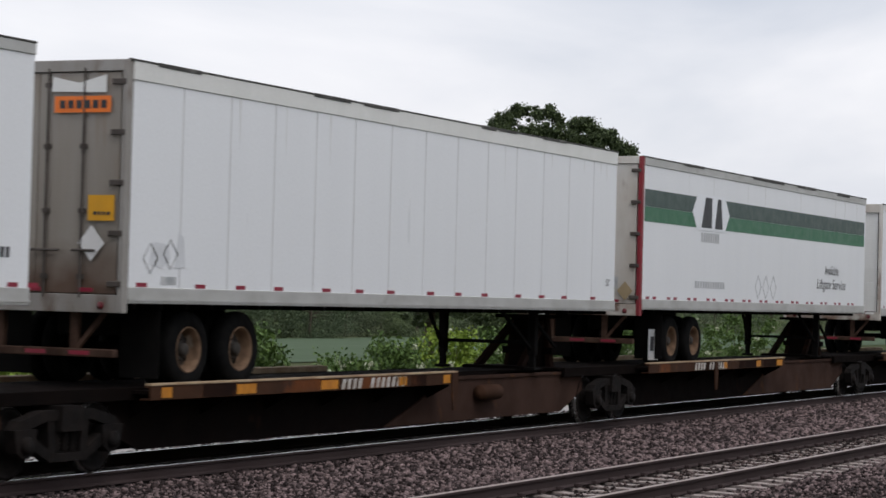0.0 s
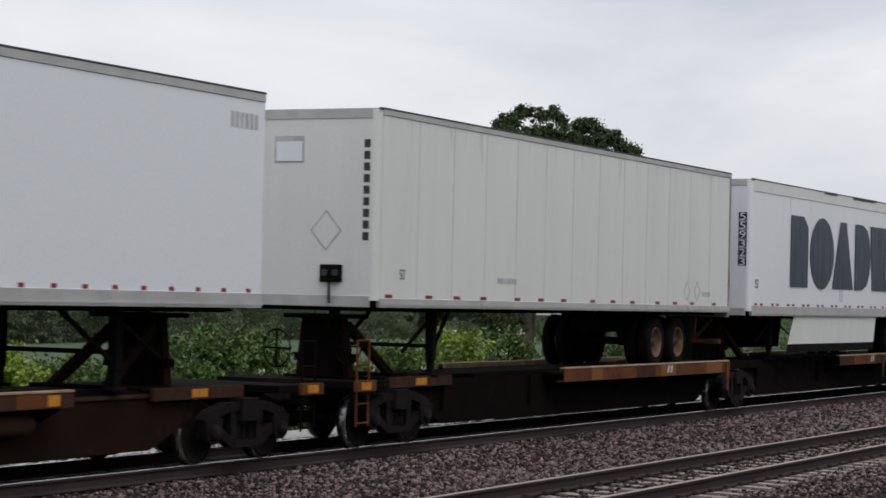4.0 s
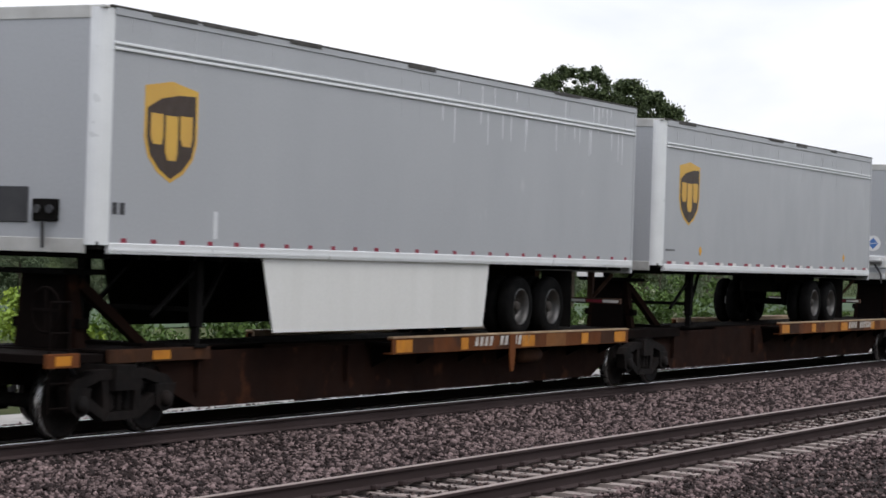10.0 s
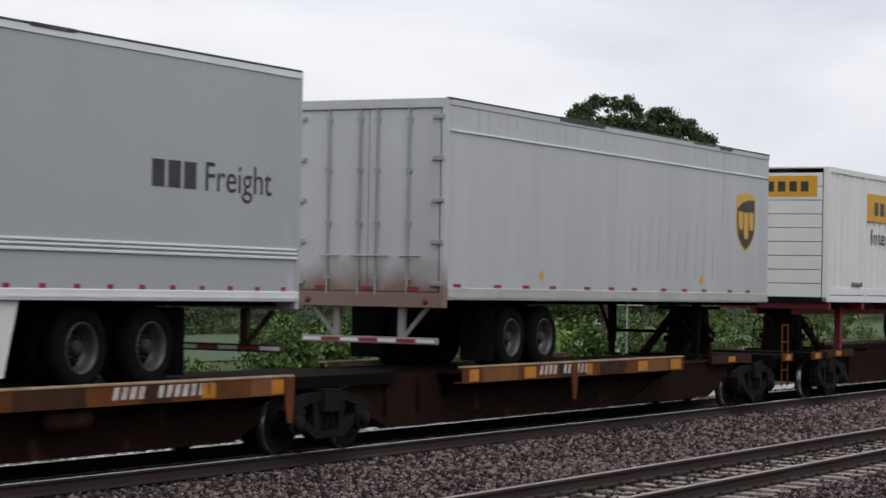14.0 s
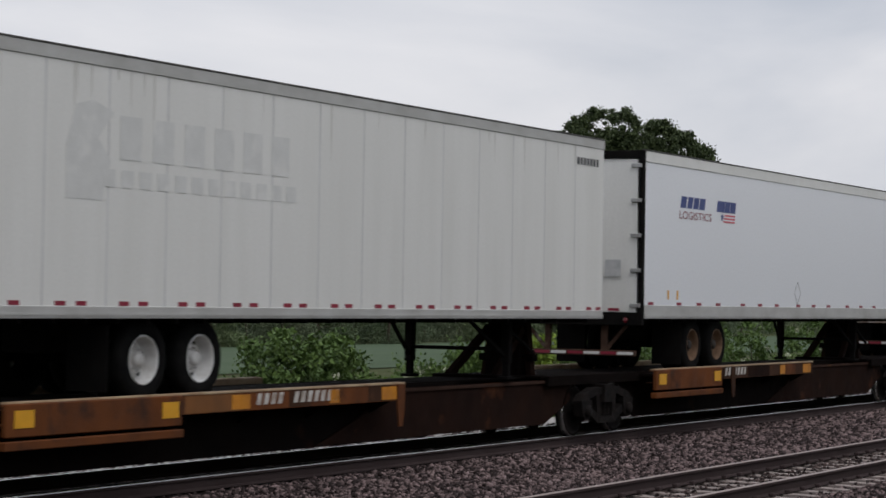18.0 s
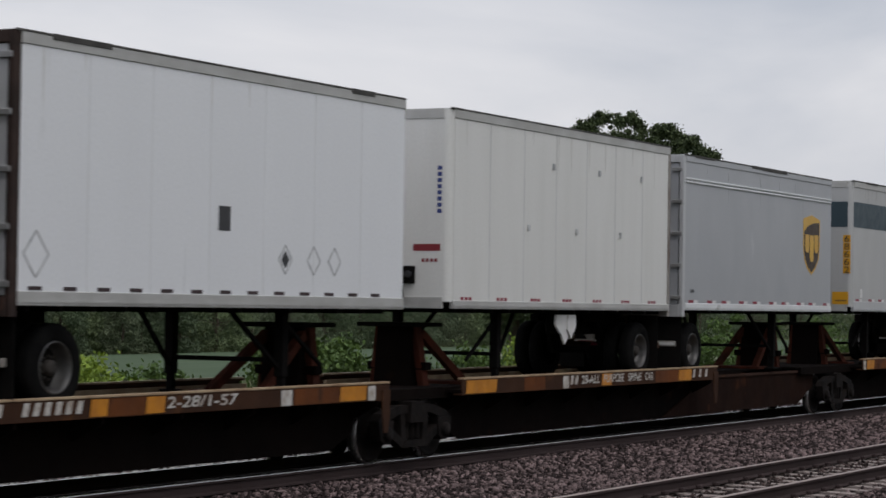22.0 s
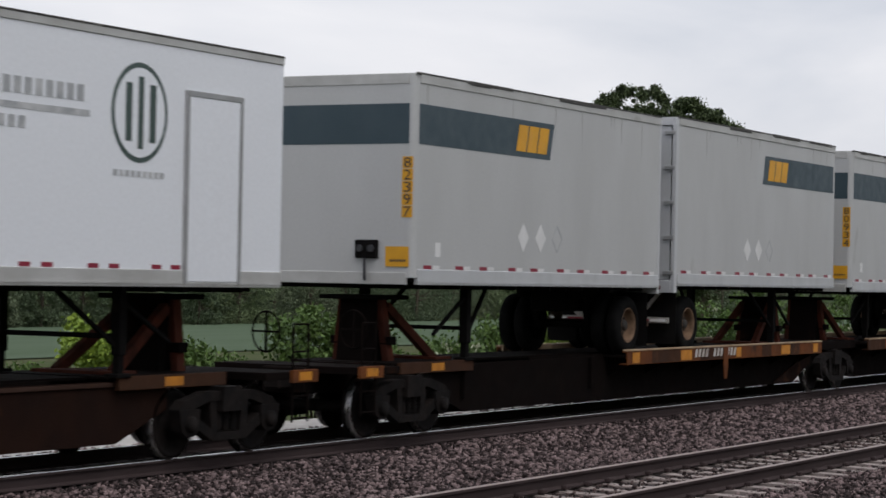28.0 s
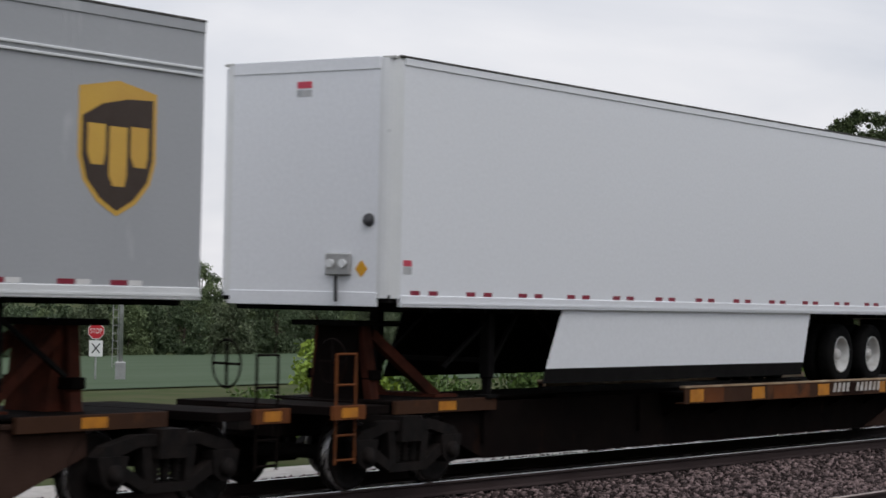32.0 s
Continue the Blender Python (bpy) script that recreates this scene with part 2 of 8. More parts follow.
CAST = mat("dark_cast_steel", (0.0065, 0.0056, 0.0053), 0.8, 0.0, spec=0.11, second=(0.017, 0.0125, 0.0108), scale=5, amount=0.8, bump=0.3)
TREAD = mat("polished_wheel_tread", (0.55, 0.53, 0.52), 0.28, 0.9, second=(0.38, 0.36, 0.34), scale=6)
RAILTOP = mat("worn_rail_head", (0.37, 0.295, 0.27), 0.45, 0.3, second=(0.25, 0.19, 0.165), scale=2)
RAILSHINE = mat("polished_rail_head", (0.62, 0.61, 0.60), 0.22, 0.9, second=(0.5, 0.48, 0.46), scale=2, stretch=(0.2, 1, 1), bump=0.02)
RAILSIDE = mat("rusty_rail_web", (0.052, 0.038, 0.037), 0.9, spec=0.08, second=(0.034, 0.024, 0.023), scale=3, amount=0.7, stretch=(0.3, 1, 1))
CONCRETE = mat("weathered_concrete", (0.35, 0.29, 0.265), 0.85, second=(0.20, 0.16, 0.145), scale=5, amount=0.7, bump=0.4, vary=0.35, third=(0.15, 0.11, 0.09), third_scale=6, third_at=0.6)
STONE = mat("crushed_granite", (0.31, 0.228, 0.222), 0.95, spec=0.1, second=(0.022, 0.0165, 0.016), scale=8, amount=0.35, bump=0.3, island=0.97)
# ballast of the far shoulder, its daylight put into a paler colour
PALE = mat("pale_gravel", (0.50, 0.475, 0.45), 0.95, spec=0.08, second=(0.36, 0.335, 0.31), scale=5, amount=0.9, fine=40, bump=0.7, bump_scale=14)
DUSTY = mat("dusty_brown_plate", (0.058, 0.033, 0.025), 0.9, spec=0.06, second=(0.036, 0.02, 0.015), scale=1.6, amount=0.95, third=(0.10, 0.045, 0.02), third_scale=1.9, third_at=0.63, bump=0.25)
GUARD = mat("rusted_guard_steel", (0.085, 0.05, 0.036), 0.85, spec=0.1, second=(0.035, 0.02, 0.015), scale=4, amount=0.95, third=(0.30, 0.27, 0.24), third_scale=3, third_at=0.66)
RODDARK = mat("grimy_lock_rod", (0.10, 0.085, 0.075), 0.6, 0.3, second=(0.045, 0.035, 0.03), scale=5, amount=0.9)
STONEDARK = mat("grimy_crushed_granite", (0.15, 0.108, 0.10), 0.95, spec=0.08, second=(0.02, 0.015, 0.014), scale=8, amount=0.35, bump=0.3, island=0.95)
# kept darker than the loose stones, painting in the shade of their gaps
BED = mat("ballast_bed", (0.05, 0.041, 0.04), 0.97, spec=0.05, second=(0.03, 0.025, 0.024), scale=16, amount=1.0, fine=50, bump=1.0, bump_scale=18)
# ballast with the train's shade put into its colour
TRACKSHADE = mat("train_shade_ballast", (0.022, 0.02, 0.019), 0.97, spec=0.03, second=(0.011, 0.010, 0.0095), scale=14, amount=1.0, fine=50, bump=1.0, bump_scale=18)
EARTH = mat("grassy_earth", (0.05, 0.07, 0.024), 0.97, spec=0.05, second=(0.09, 0.085, 0.045), scale=0.6, amount=0.8, bump=0.6, bump_scale=3)
CROP = mat("young_crop_field", (0.072, 0.104, 0.06), 0.97, spec=0.05, second=(0.092, 0.125, 0.08), scale=0.35, amount=0.8, stretch=(0.15, 1, 1), fine=2.5, bump=0.6, bump_scale=2)
BARK = mat("bark", (0.09, 0.07, 0.05), 0.9, second=(0.05, 0.04, 0.03), scale=6, bump=0.6)


def leafy(name, a, b):
    m = mat(name, a, 0.6, second=b, scale=1.5, amount=0.6, fine=8, bump=0.0, island=0.8, spec=0.25)
    bsdf = m.node_tree.nodes["Principled BSDF"]
    bsdf.inputs["Subsurface Weight"].default_value = 0.0
    return m


LEAF = leafy("oak_leaves", (0.112, 0.148, 0.055), (0.036, 0.053, 0.024))
# the far leaves are lightened, with haze mixed into their colours
LEAFD = leafy("far_wood_leaves", (0.125, 0.165, 0.082), (0.062, 0.09, 0.048))
LEAFO = leafy("far_olive_leaves", (0.155, 0.185, 0.10), (0.09, 0.115, 0.065))
LEAFE = leafy("far_willow_leaves", (0.19, 0.235, 0.11), (0.11, 0.15, 0.07))
FRAMEW = mat("rust_streaked_white_frame", (0.62, 0.60, 0.56), 0.5, second=(0.42, 0.36, 0.30), scale=2.2, amount=0.8, stretch=(1, 1, 0.35), third=(0.17, 0.085, 0.05), third_scale=2.6, third_at=0.58)
RUSTSILL = mat("rust_eaten_white_sill", (0.55, 0.52, 0.47), 0.6, second=(0.20, 0.11, 0.07), scale=3.0, amount=1.0, third=(0.12, 0.055, 0.035), third_scale=3.2, third_at=0.50)
FRAMEG = mat("grimy_steel_frame", (0.33, 0.315, 0.295), 0.6, 0.1, second=(0.20, 0.17, 0.145), scale=2.5, amount=0.8, stretch=(1, 1, 0.4), third=(0.105, 0.06, 0.04), third_scale=2.8, third_at=0.56)
STAINED = mat("brown_stained_white_door", (0.80, 0.79, 0.77), 0.5, second=(0.62, 0.59, 0.55), scale=1.5, amount=0.8, stretch=(1, 1, 0.3), third=(0.26, 0.17, 0.11), third_scale=1.6, third_at=0.66)
def stained(m, z0, z1, colour):
    """Adds a broad uneven stain between two heights to a paint."""
    n, l = m.node_tree.nodes, m.node_tree.links
    b = n["Principled BSDF"]
    was = b.inputs["Base Color"].links[0].from_socket
    tc, xyz, no = n.new("ShaderNodeTexCoord"), n.new("ShaderNodeSeparateXYZ"), n.new("ShaderNodeTexNoise")
    l.new(tc.outputs["Object"], xyz.inputs[0])
    l.new(tc.outputs["Object"], no.inputs["Vector"])
    no.inputs["Scale"].default_value, no.inputs["Detail"].default_value = 2.2, 6
    up = n.new("ShaderNodeMapRange")
    up.inputs["From Min"].default_value, up.inputs["From Max"].default_value = z1, z0
    l.new(xyz.outputs["Z"], up.inputs["Value"])
    mul = n.new("ShaderNodeMath")
    mul.operation = "MULTIPLY_ADD"
    mul.inputs[1].default_value = 1.7
    l.new(up.outputs["Result"], mul.inputs[0])
    l.new(no.outputs["Fac"], mul.inputs[2])
    cut = n.new("ShaderNodeMapRange")
    cut.inputs["From Min"].default_value, cut.inputs["From Max"].default_value, cut.inputs["To Max"].default_value = 0.75, 1.75, 0.9
    l.new(mul.outputs[0], cut.inputs["Value"])
    mx = n.new("ShaderNodeMix")
    mx.data_type = "RGBA"
    mx.inputs["B"].default_value = (*colour, 1)
    l.new(cut.outputs["Result"], mx.inputs["Factor"])
    l.new(was, mx.inputs["A"])
    l.new(mx.outputs["Result"], b.inputs["Base Color"])
    return m


DOORG = mat("pale_greenish_shutter", (0.53, 0.54, 0.51), 0.5, second=(0.44, 0.445, 0.42), scale=1.3, amount=0.7, stretch=DOWN, third=(0.34, 0.33, 0.30), third_scale=2.2, third_at=0.68)
EDGE = mat("dark_roof_edge", (0.07, 0.066, 0.06), 0.7, second=(0.03, 0.028, 0.026), scale=3, amount=0.9, third=(0.3, 0.29, 0.27), third_scale=2, third_at=0.62)
stained(STAINED, 2.2, 3.75, (0.22, 0.105, 0.052))
SILVERD = stained(mat("rust_streaked_silver_door", (0.56, 0.565, 0.575), 0.45, 0.25, second=(0.45, 0.45, 0.45), scale=1.1, amount=0.7, stretch=DOWN, third=(0.33, 0.30, 0.27), third_scale=1.6, third_at=0.64), 2.0, 2.75, (0.21, 0.12, 0.085))
stained(DOOR, 2.0, 3.0, (0.10, 0.055, 0.035))
LEAFM = leafy("hedge_leaves", (0.12, 0.19, 0.042), (0.055, 0.10, 0.025))
LEAFY = leafy("yellow_green_leaves", (0.30, 0.39, 0.05), (0.15, 0.23, 0.035))
BLOSSOM = leafy("cream_blossom", (0.62, 0.62, 0.48), (0.45, 0.48, 0.34))


GRIME = {"white_paint": mat("grime_on_white", (0.67, 0.67, 0.655), 0.5, second=(0.74, 0.745, 0.75), scale=6, amount=1.0), "yellowed_white_paint": mat("grime_on_cream", (0.55, 0.54, 0.50), 0.5, second=(0.63, 0.62, 0.59), scale=6, amount=1.0),
         "clean_white_paint": mat("grime_on_clean_white", (0.72, 0.73, 0.755), 0.45, second=(0.78, 0.79, 0.82), scale=6, amount=1.0), "grey_fleet_paint": mat("grime_on_grey", (0.47, 0.48, 0.495), 0.5, second=(0.40, 0.41, 0.43), scale=6, amount=1.0),
         "dulled_aluminium_skin": mat("grime_on_dulled_aluminium", (0.37, 0.365, 0.35), 0.55, 0.1, second=(0.42, 0.415, 0.40), scale=6, amount=1.0),
         "oxidised_aluminium_skin": mat("grime_on_aluminium", (0.44, 0.44, 0.425), 0.55, 0.1, second=(0.49, 0.495, 0.49), scale=6, amount=1.0)}


# ---- mesh helpers
class Shape:
    """Collects boxes, prisms, tubes and turned forms into one mesh."""

    def __init__(self):
        self.v, self.f, self.s = [], [], []

    def add(self, pts, faces, smooth=False):
        k = len(self.v)
        self.v += [tuple(q) for q in pts]
        self.f += [tuple(k + i for i in face) for face in faces]
        self.s += [smooth] * len(faces)
        return self

    def box(self, x0, x1, y0, y1, z0, z1, c=0.0):
        lo, hi = (x0, y0, z0), (x1, y1, z1)
        c = min(c, 0.45 * min(h - l for h, l in zip(hi, lo)))
        if c <= 0:
            pts = [[(lo, hi)[s][a] for a, s in enumerate(k)] for k in itertools.product((0, 1), repeat=3)]
            return self.add(pts, [(0, 1, 3, 2), (4, 6, 7, 5), (0, 4, 5, 1), (2, 3, 7, 6), (0, 2, 6, 4), (1, 5, 7, 3)])
        pts, idx = [], {}
        for k in itertools.product((0, 1), repeat=3):
            for ax in range(3):
                q = [(lo, hi)[s][a] + (0 if a == ax else (c, -c)[s]) for a, s in enumerate(k)]
                idx[k, ax] = len(pts)
                pts.append(q)
        faces = []
        for ax in range(3):
            o = [a for a in range(3) if a != ax]
            for s in (0, 1):
                ring = []
                for u, w in ((0, 0), (1, 0), (1, 1), (0, 1)):
                    k = [0, 0, 0]
                    k[ax], k[o[0]], k[o[1]] = s, u, w
                    ring.append(idx[tuple(k), ax])
                faces.append(ring)
            for u, w in itertools.product((0, 1), repeat=2):
                k0, k1 = [0, 0, 0], [0, 0, 0]
                k0[ax], k1[ax] = 0, 1
                for k in (k0, k1):
                    k[o[0]], k[o[1]] = u, w
                k0, k1 = tuple(k0), tuple(k1)
                faces.append((idx[k0, o[0]], idx[k1, o[0]], idx[k1, o[1]], idx[k0, o[1]]))
        for k in itertools.product((0, 1), repeat=3):
            faces.append((idx[k, 0], idx[k, 1], idx[k, 2]))
        return self.add(pts, faces)

    def prism(self, poly, axis, a, b):
        """A polygon of (u, w) drawn along an axis: u, w are the two other axes in order."""
        def at(u, w, h):
            return {"x": (h, u, w), "y": (u, h, w), "z": (u, w, h)}[axis]
        n = len(poly)
        pts = [at(u, w, a) for u, w in poly] + [at(u, w, b) for u, w in poly]
        return self.add(pts, [tuple(range(n)), tuple(range(2 * n - 1, n - 1, -1))] + [(i, (i + 1) % n, n + (i + 1) % n, n + i) for i in range(n)])

    def bar(self, p, q, w, h=None, n=4):
        """A bar of n sides from p to q, w thick."""
        p, q = Vector(p), Vector(q)
        d = (q - p).normalized()
        side = d.cross(Vector((0, 1, 0) if abs(d.y) < 0.9 else (1, 0, 0))).normalized()
        up = side.cross(d)
        h = h or w
        ring = [(math.cos(math.tau * (i + 0.5) / n), math.sin(math.tau * (i + 0.5) / n)) for i in range(n)]
        k = 0.5 / math.cos(math.pi / n) if n == 4 else 0.5
        pts = [e + side * (a * w * k) + up * (b * h * k) for e in (p, q) for a, b in ring]
        return self.add(pts, [tuple(range(n)), tuple(range(2 * n - 1, n - 1, -1))] + [(i, (i + 1) % n, n + (i + 1) % n, n + i) for i in range(n)], False)

    def turned(self, prof, centre, n=24, smooth=True, caps=True):
        """A form turned about the y axis: prof of (radius, y)."""
        cx, cy, cz = centre
        pts = [(cx + r * math.cos(math.tau * i / n), cy + y, cz + r * math.sin(math.tau * i / n)) for r, y in prof for i in range(n)]
        m = len(prof)
        faces = [(j * n + i, j * n + (i + 1) % n, (j + 1) * n + (i + 1) % n, (j + 1) * n + i) for j in range(m - 1) for i in range(n)]
        self.add(pts, faces, smooth)
        k = len(self.v) - len(pts)
        if caps:
            self.f += [tuple(k + i for i in range(n)), tuple(k + (m - 1) * n + i for i in range(n))]
            self.s += [False, False]
        return self

    def mesh(self, name, material):
        me = bpy.data.meshes.new(name)
        me.from_pydata(self.v, [], self.f)
        bm = bmesh.new()
        bm.from_mesh(me)
        bmesh.ops.recalc_face_normals(bm, faces=bm.faces)
        bm.to_mesh(me)
        bm.free()
        me.polygons.foreach_set("use_smooth", self.s)
        me.materials.append(material)
        return me


KEPT = {}


def shared(key, build, material):
    """The mesh kept under a key, built on first use."""
    if (key, material.name) not in KEPT:
        KEPT[key, material.name] = build().mesh(key if isinstance(key, str) else key[0], material)
    return KEPT[key, material.name]


def part(name, shape, material, parent, label="", m=None):
    """Links a shape or a ready mesh as one mesh object under a thing or part."""
    me = shape.mesh(name, material) if isinstance(shape, Shape) else shape
    ob = new(name, me)
    ob.parent = parent
    if m is not None:
        ob.matrix_basis = m
    if label:
        ob["label"] = label
    return ob


def thing(name, label, category, group="", kind="", m=None):
    ob = new(name)
    ob.empty_display_size = 0.3
    if m is not None:
        ob.matrix_basis = m
    return tagged(ob, label, category, group, kind)


def rect(x0, x1, z0, z1):
    return [(x0, z0), (x1, z0), (x1, z1), (x0, z1)]


def sticker(name, polys, material, parent, face="side", lift=0.004, label="", y=0.0):
    """Flat marks on the near side (u = x, w = z) or on the end that looks back along the line (u = distance from the near side, w = z)."""
    s = Shape()
    for poly in polys:
        if face == "side":
            s.prism(poly, "y", y - lift, y - lift + 0.003)
        else:
            s.prism(poly, "x", y - lift, y - lift + 0.003)
    return part(name, s, material, parent, label)


def text(words, parent, material, u, w, wide, high, face="side", lift=0.006, name="lettering", shear=0.0, bold=0.0):
    """Words in the built-in font, fitted to wide x high; u, w is the lower left corner as it is read."""
    cu = bpy.data.curves.new("words", "FONT")
    cu.body, cu.shear, cu.extrude, cu.offset = words, shear, 0.0, bold
    tmp = bpy.data.objects.new("words", cu)
    me = bpy.data.meshes.new_from_object(tmp)
    bpy.data.objects.remove(tmp)
    co = np.empty(len(me.vertices) * 3)
    me.vertices.foreach_get("co", co)
    co = co.reshape(-1, 3)
    lo, hi = co.min(0), co.max(0)
    a = (co[:, 0] - lo[0]) / (hi[0] - lo[0]) * wide
    b = (co[:, 1] - lo[1]) / (hi[1] - lo[1]) * high
    if face == "side":
        co = np.stack([u + a, np.full(len(a), -lift), w + b], 1)
    else:
        co = np.stack([np.full(len(a), -lift), u - a, w + b], 1)
    me.vertices.foreach_set("co", co.ravel())
    me.materials.clear()
    me.materials.append(material)
    me.name = name
    return part(name, me, material, parent)


# ---- ground: one sheet to the horizon, with the rail bed across it
YN, YT, GAUGE = 10.345, 16.45, 1.54          # middle of the near and of the train's track, rail to rail
RUN = (-60.0, 420.0)


# the rise behind the camera is added, unseen, to block low sky light
def height(y):
    return float(np.interp(y, [-300, -45, -14, 2, 6.2, 7.6, 8.2, 18.6, 19.4, 21.6, 23.2, 48, 60, 115, 300, 2600], [13.0, 11.0, 0.8, 0.4, -0.55, -0.55, -0.24, -0.24, -0.34, -0.42, -0.95, -1.0, -1.1, -2.4, -3.0, -6.0]))


def strip(name, ys, material, label, category, lift=0.0, xs=(-2500, -400, -60, 0, 20, 40, 60, 80, 120, 200, 420, 1000, 2600)):
    v = [(x, y, height(y) + lift) for y in ys for x in xs]
    n = len(xs)
    f = [(j * n + i, j * n + i + 1, (j + 1) * n + i + 1, (j + 1) * n + i) for j in range(len(ys) - 1) for i in range(n - 1)]
    me = bpy.data.meshes.new(name)
    me.from_pydata(v, [], f)
    me.materials.append(material)
    return tagged(new(name, me), label, category, kind="structure")


strip("ground", [-2500, -300, -45, -30, -14, 2, 6.2, 7.6, 8.2, 18.6, 19.4, 21.6, 23.2, 48, 60, 115, 300, 2600], EARTH, "grassy earth out to flat farmland, with an added unseen light-blocking bank", "ground")
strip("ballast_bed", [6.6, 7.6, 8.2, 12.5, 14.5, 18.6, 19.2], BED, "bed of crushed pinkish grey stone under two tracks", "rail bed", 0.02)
# pale strip in place of brightly lit ballast beyond the train
strip("gravel_path", [19.0, 19.4, 21.6, 22.0], PALE, "far ballast shoulder, coloured paler for the daylight on it", "path", 0.03)
# a dark strip painted where the train shades the bed
strip("sooty_bed", [15.55, 17.35], TRACKSHADE, "stone bed between the rails, coloured dark for the train's shade", "rail bed", 0.035)
strip("crop_field", [52, 57, 70, 90, 112], CROP, "flat field of young green crop beyond the line", "field", 0.05)


def stones(name, count, xr, yr, size, seed, label, material=STONE):
    """Loose angular stones as one mesh: six-cornered lumps of uneven size."""
    g = np.random.default_rng(seed)
    base = np.array([(1, 0, 0), (-1, 0, 0), (0, 1, 0), (0, -1, 0), (0, 0, 1), (0, 0, -1)], float)
    tri = np.array([(0, 2, 4), (2, 1, 4), (1, 3, 4), (3, 0, 4), (2, 0, 5), (1, 2, 5), (3, 1, 5), (0, 3, 5)])
    x = xr[0] + (xr[1] - xr[0]) * g.random(count) ** 1.35
    y = g.uniform(*yr, count)
    z = np.array([height(q) for q in np.linspace(*yr, 200)])
    z = np.interp(y, np.linspace(*yr, 200), z) + 0.02
    r = size * (0.4 + 0.9 * g.random(count) ** 1.6) * (1 + np.clip((x - 24) / 60, 0, 1.2))
    p = base[None] * g.uniform(0.55, 1.0, (count, 6, 1)) + g.normal(0, 0.16, (count, 6, 3))
    q = g.normal(size=(count, 4))
    q /= np.linalg.norm(q, axis=1)[:, None]
    w, a, b, c = q.T
    rot = np.stack([1 - 2 * (b * b + c * c), 2 * (a * b - c * w), 2 * (a * c + b * w), 2 * (a * b + c * w), 1 - 2 * (a * a + c * c), 2 * (b * c - a * w),
                    2 * (a * c - b * w), 2 * (b * c + a * w), 1 - 2 * (a * a + b * b)], 1).reshape(-1, 3, 3)
    p = np.einsum("nij,nkj->nki", rot, p) * r[:, None, None]
    p[:, :, 2] *= 0.8
    p += np.stack([x, y, z + r * 0.4], 1)[:, None]
    f = (tri[None] + (np.arange(count) * 6)[:, None, None]).reshape(-1, 3)
    me = bpy.data.meshes.new(name)
    me.vertices.add(count * 6)
    me.vertices.foreach_set("co", p.ravel())
    me.loops.add(len(f) * 3)
    me.loops.foreach_set("vertex_index", f.ravel().astype(np.int32))
    me.polygons.add(len(f))
    me.polygons.foreach_set("loop_start", np.arange(0, len(f) * 3, 3, dtype=np.int32))
    me.update(calc_edges=True)
    me.materials.append(material)
    return tagged(new(name, me), label, "ballast", kind="stuff")


stones("ballast_stones", 84000, (12, 75), (11.35, 15.66), 0.044, 3, "loose angular pinkish grey ballast stones between the tracks")
stones("ballast_stones", 30000, (13, 60), (7.2, 9.3), 0.043, 4, "loose angular ballast stones on the near shoulder")
stones("ballast_stones", 6000, (14, 60), (9.7, 11.0), 0.036, 5, "grimy dark ballast stones between the concrete ties", STONEDARK)
stones("ballast_stones", 11000, (14, 75), (17.3, 19.3), 0.055, 6, "ballast stones on the far shoulder behind the train")


# ---- tracks
def rail_mesh(head):
    """One rail: foot, web and head; only the head is polished."""
    prof = [(-0.07, -0.172), (0.07, -0.172), (0.07, -0.160), (0.012, -0.138), (0.010, -0.045), (0.036, -0.036), (0.036, -0.008), (-0.036, -0.008), (-0.036, -0.036), (-0.010, -0.045), (-0.012, -0.138), (-0.07, -0.160)]
    top = [(-0.036, -0.0075), (0.036, -0.0075), (0.033, -0.001), (0.02, 0.0), (-0.02, 0.0), (-0.033, -0.001)]
    return Shape().prism(top if head else prof, "x", *RUN)


def tie_shape():
    return Shape().prism([(-1.28, -0.40), (1.28, -0.40), (1.28, -0.185), (0.9, -0.175), (0.55, -0.205), (-0.55, -0.205), (-0.9, -0.175), (-1.28, -0.185)], "x", -0.115, 0.115)


def clip_shape():
    s = Shape()
    for d in (-0.1, 0.1):
        s.box(-0.055, 0.055, d - 0.035, d + 0.035, -0.18, -0.125, 0.012)
        s.bar((-0.05, d * 0.72, -0.14), (0.05, d * 0.72, -0.14), 0.028, n=6)
    return s


TIE_STEP = 0.61
for y, label in ((YN, "empty near track of rusty rails on pale concrete ties"), (YT, "track under the passing train, rusty rails on concrete ties")):
    track = thing("railway_track", label, "railway track", kind="structure", m=pose(0, y, 0))
    for side in (-1, 1):
        at = pose(0, side * GAUGE / 2, 0)
        r = part("rail", shared("rail", lambda: rail_mesh(False), RAILSIDE), RAILSIDE, track, "rusty brown rail", at)
        m = RAILTOP if y == YN else RAILSHINE
        part("rail_head", shared("rail_head", lambda: rail_mesh(True), m), m, r, "worn shiny running surface")
    first = 12.0
    for i in range(110 if y == YN else 60):
        x = first + i * TIE_STEP
        # ties under the train get the shade-darkened concrete
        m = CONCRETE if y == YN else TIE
        tie = part("tie", shared("tie", tie_shape, m), m, track, m=pose(x, 0, 0 if y == YN else -0.02))
        if y == YN:
            for side in (-1, 1):
                part("rail_clip", shared("rail_clip", clip_shape, RAILSIDE), RAILSIDE, tie, m=pose(0, side * GAUGE / 2, 0))
    rest = Shape()
    for i in range(110 if y == YN else 60, 420):
        x = first + i * TIE_STEP
        rest.box(x - 0.115, x + 0.115, -1.28, 1.28, -0.40, -0.185)
    tagged(part("far_ties", rest, CONCRETE if y == YN else TIE, track), kind="stuff")


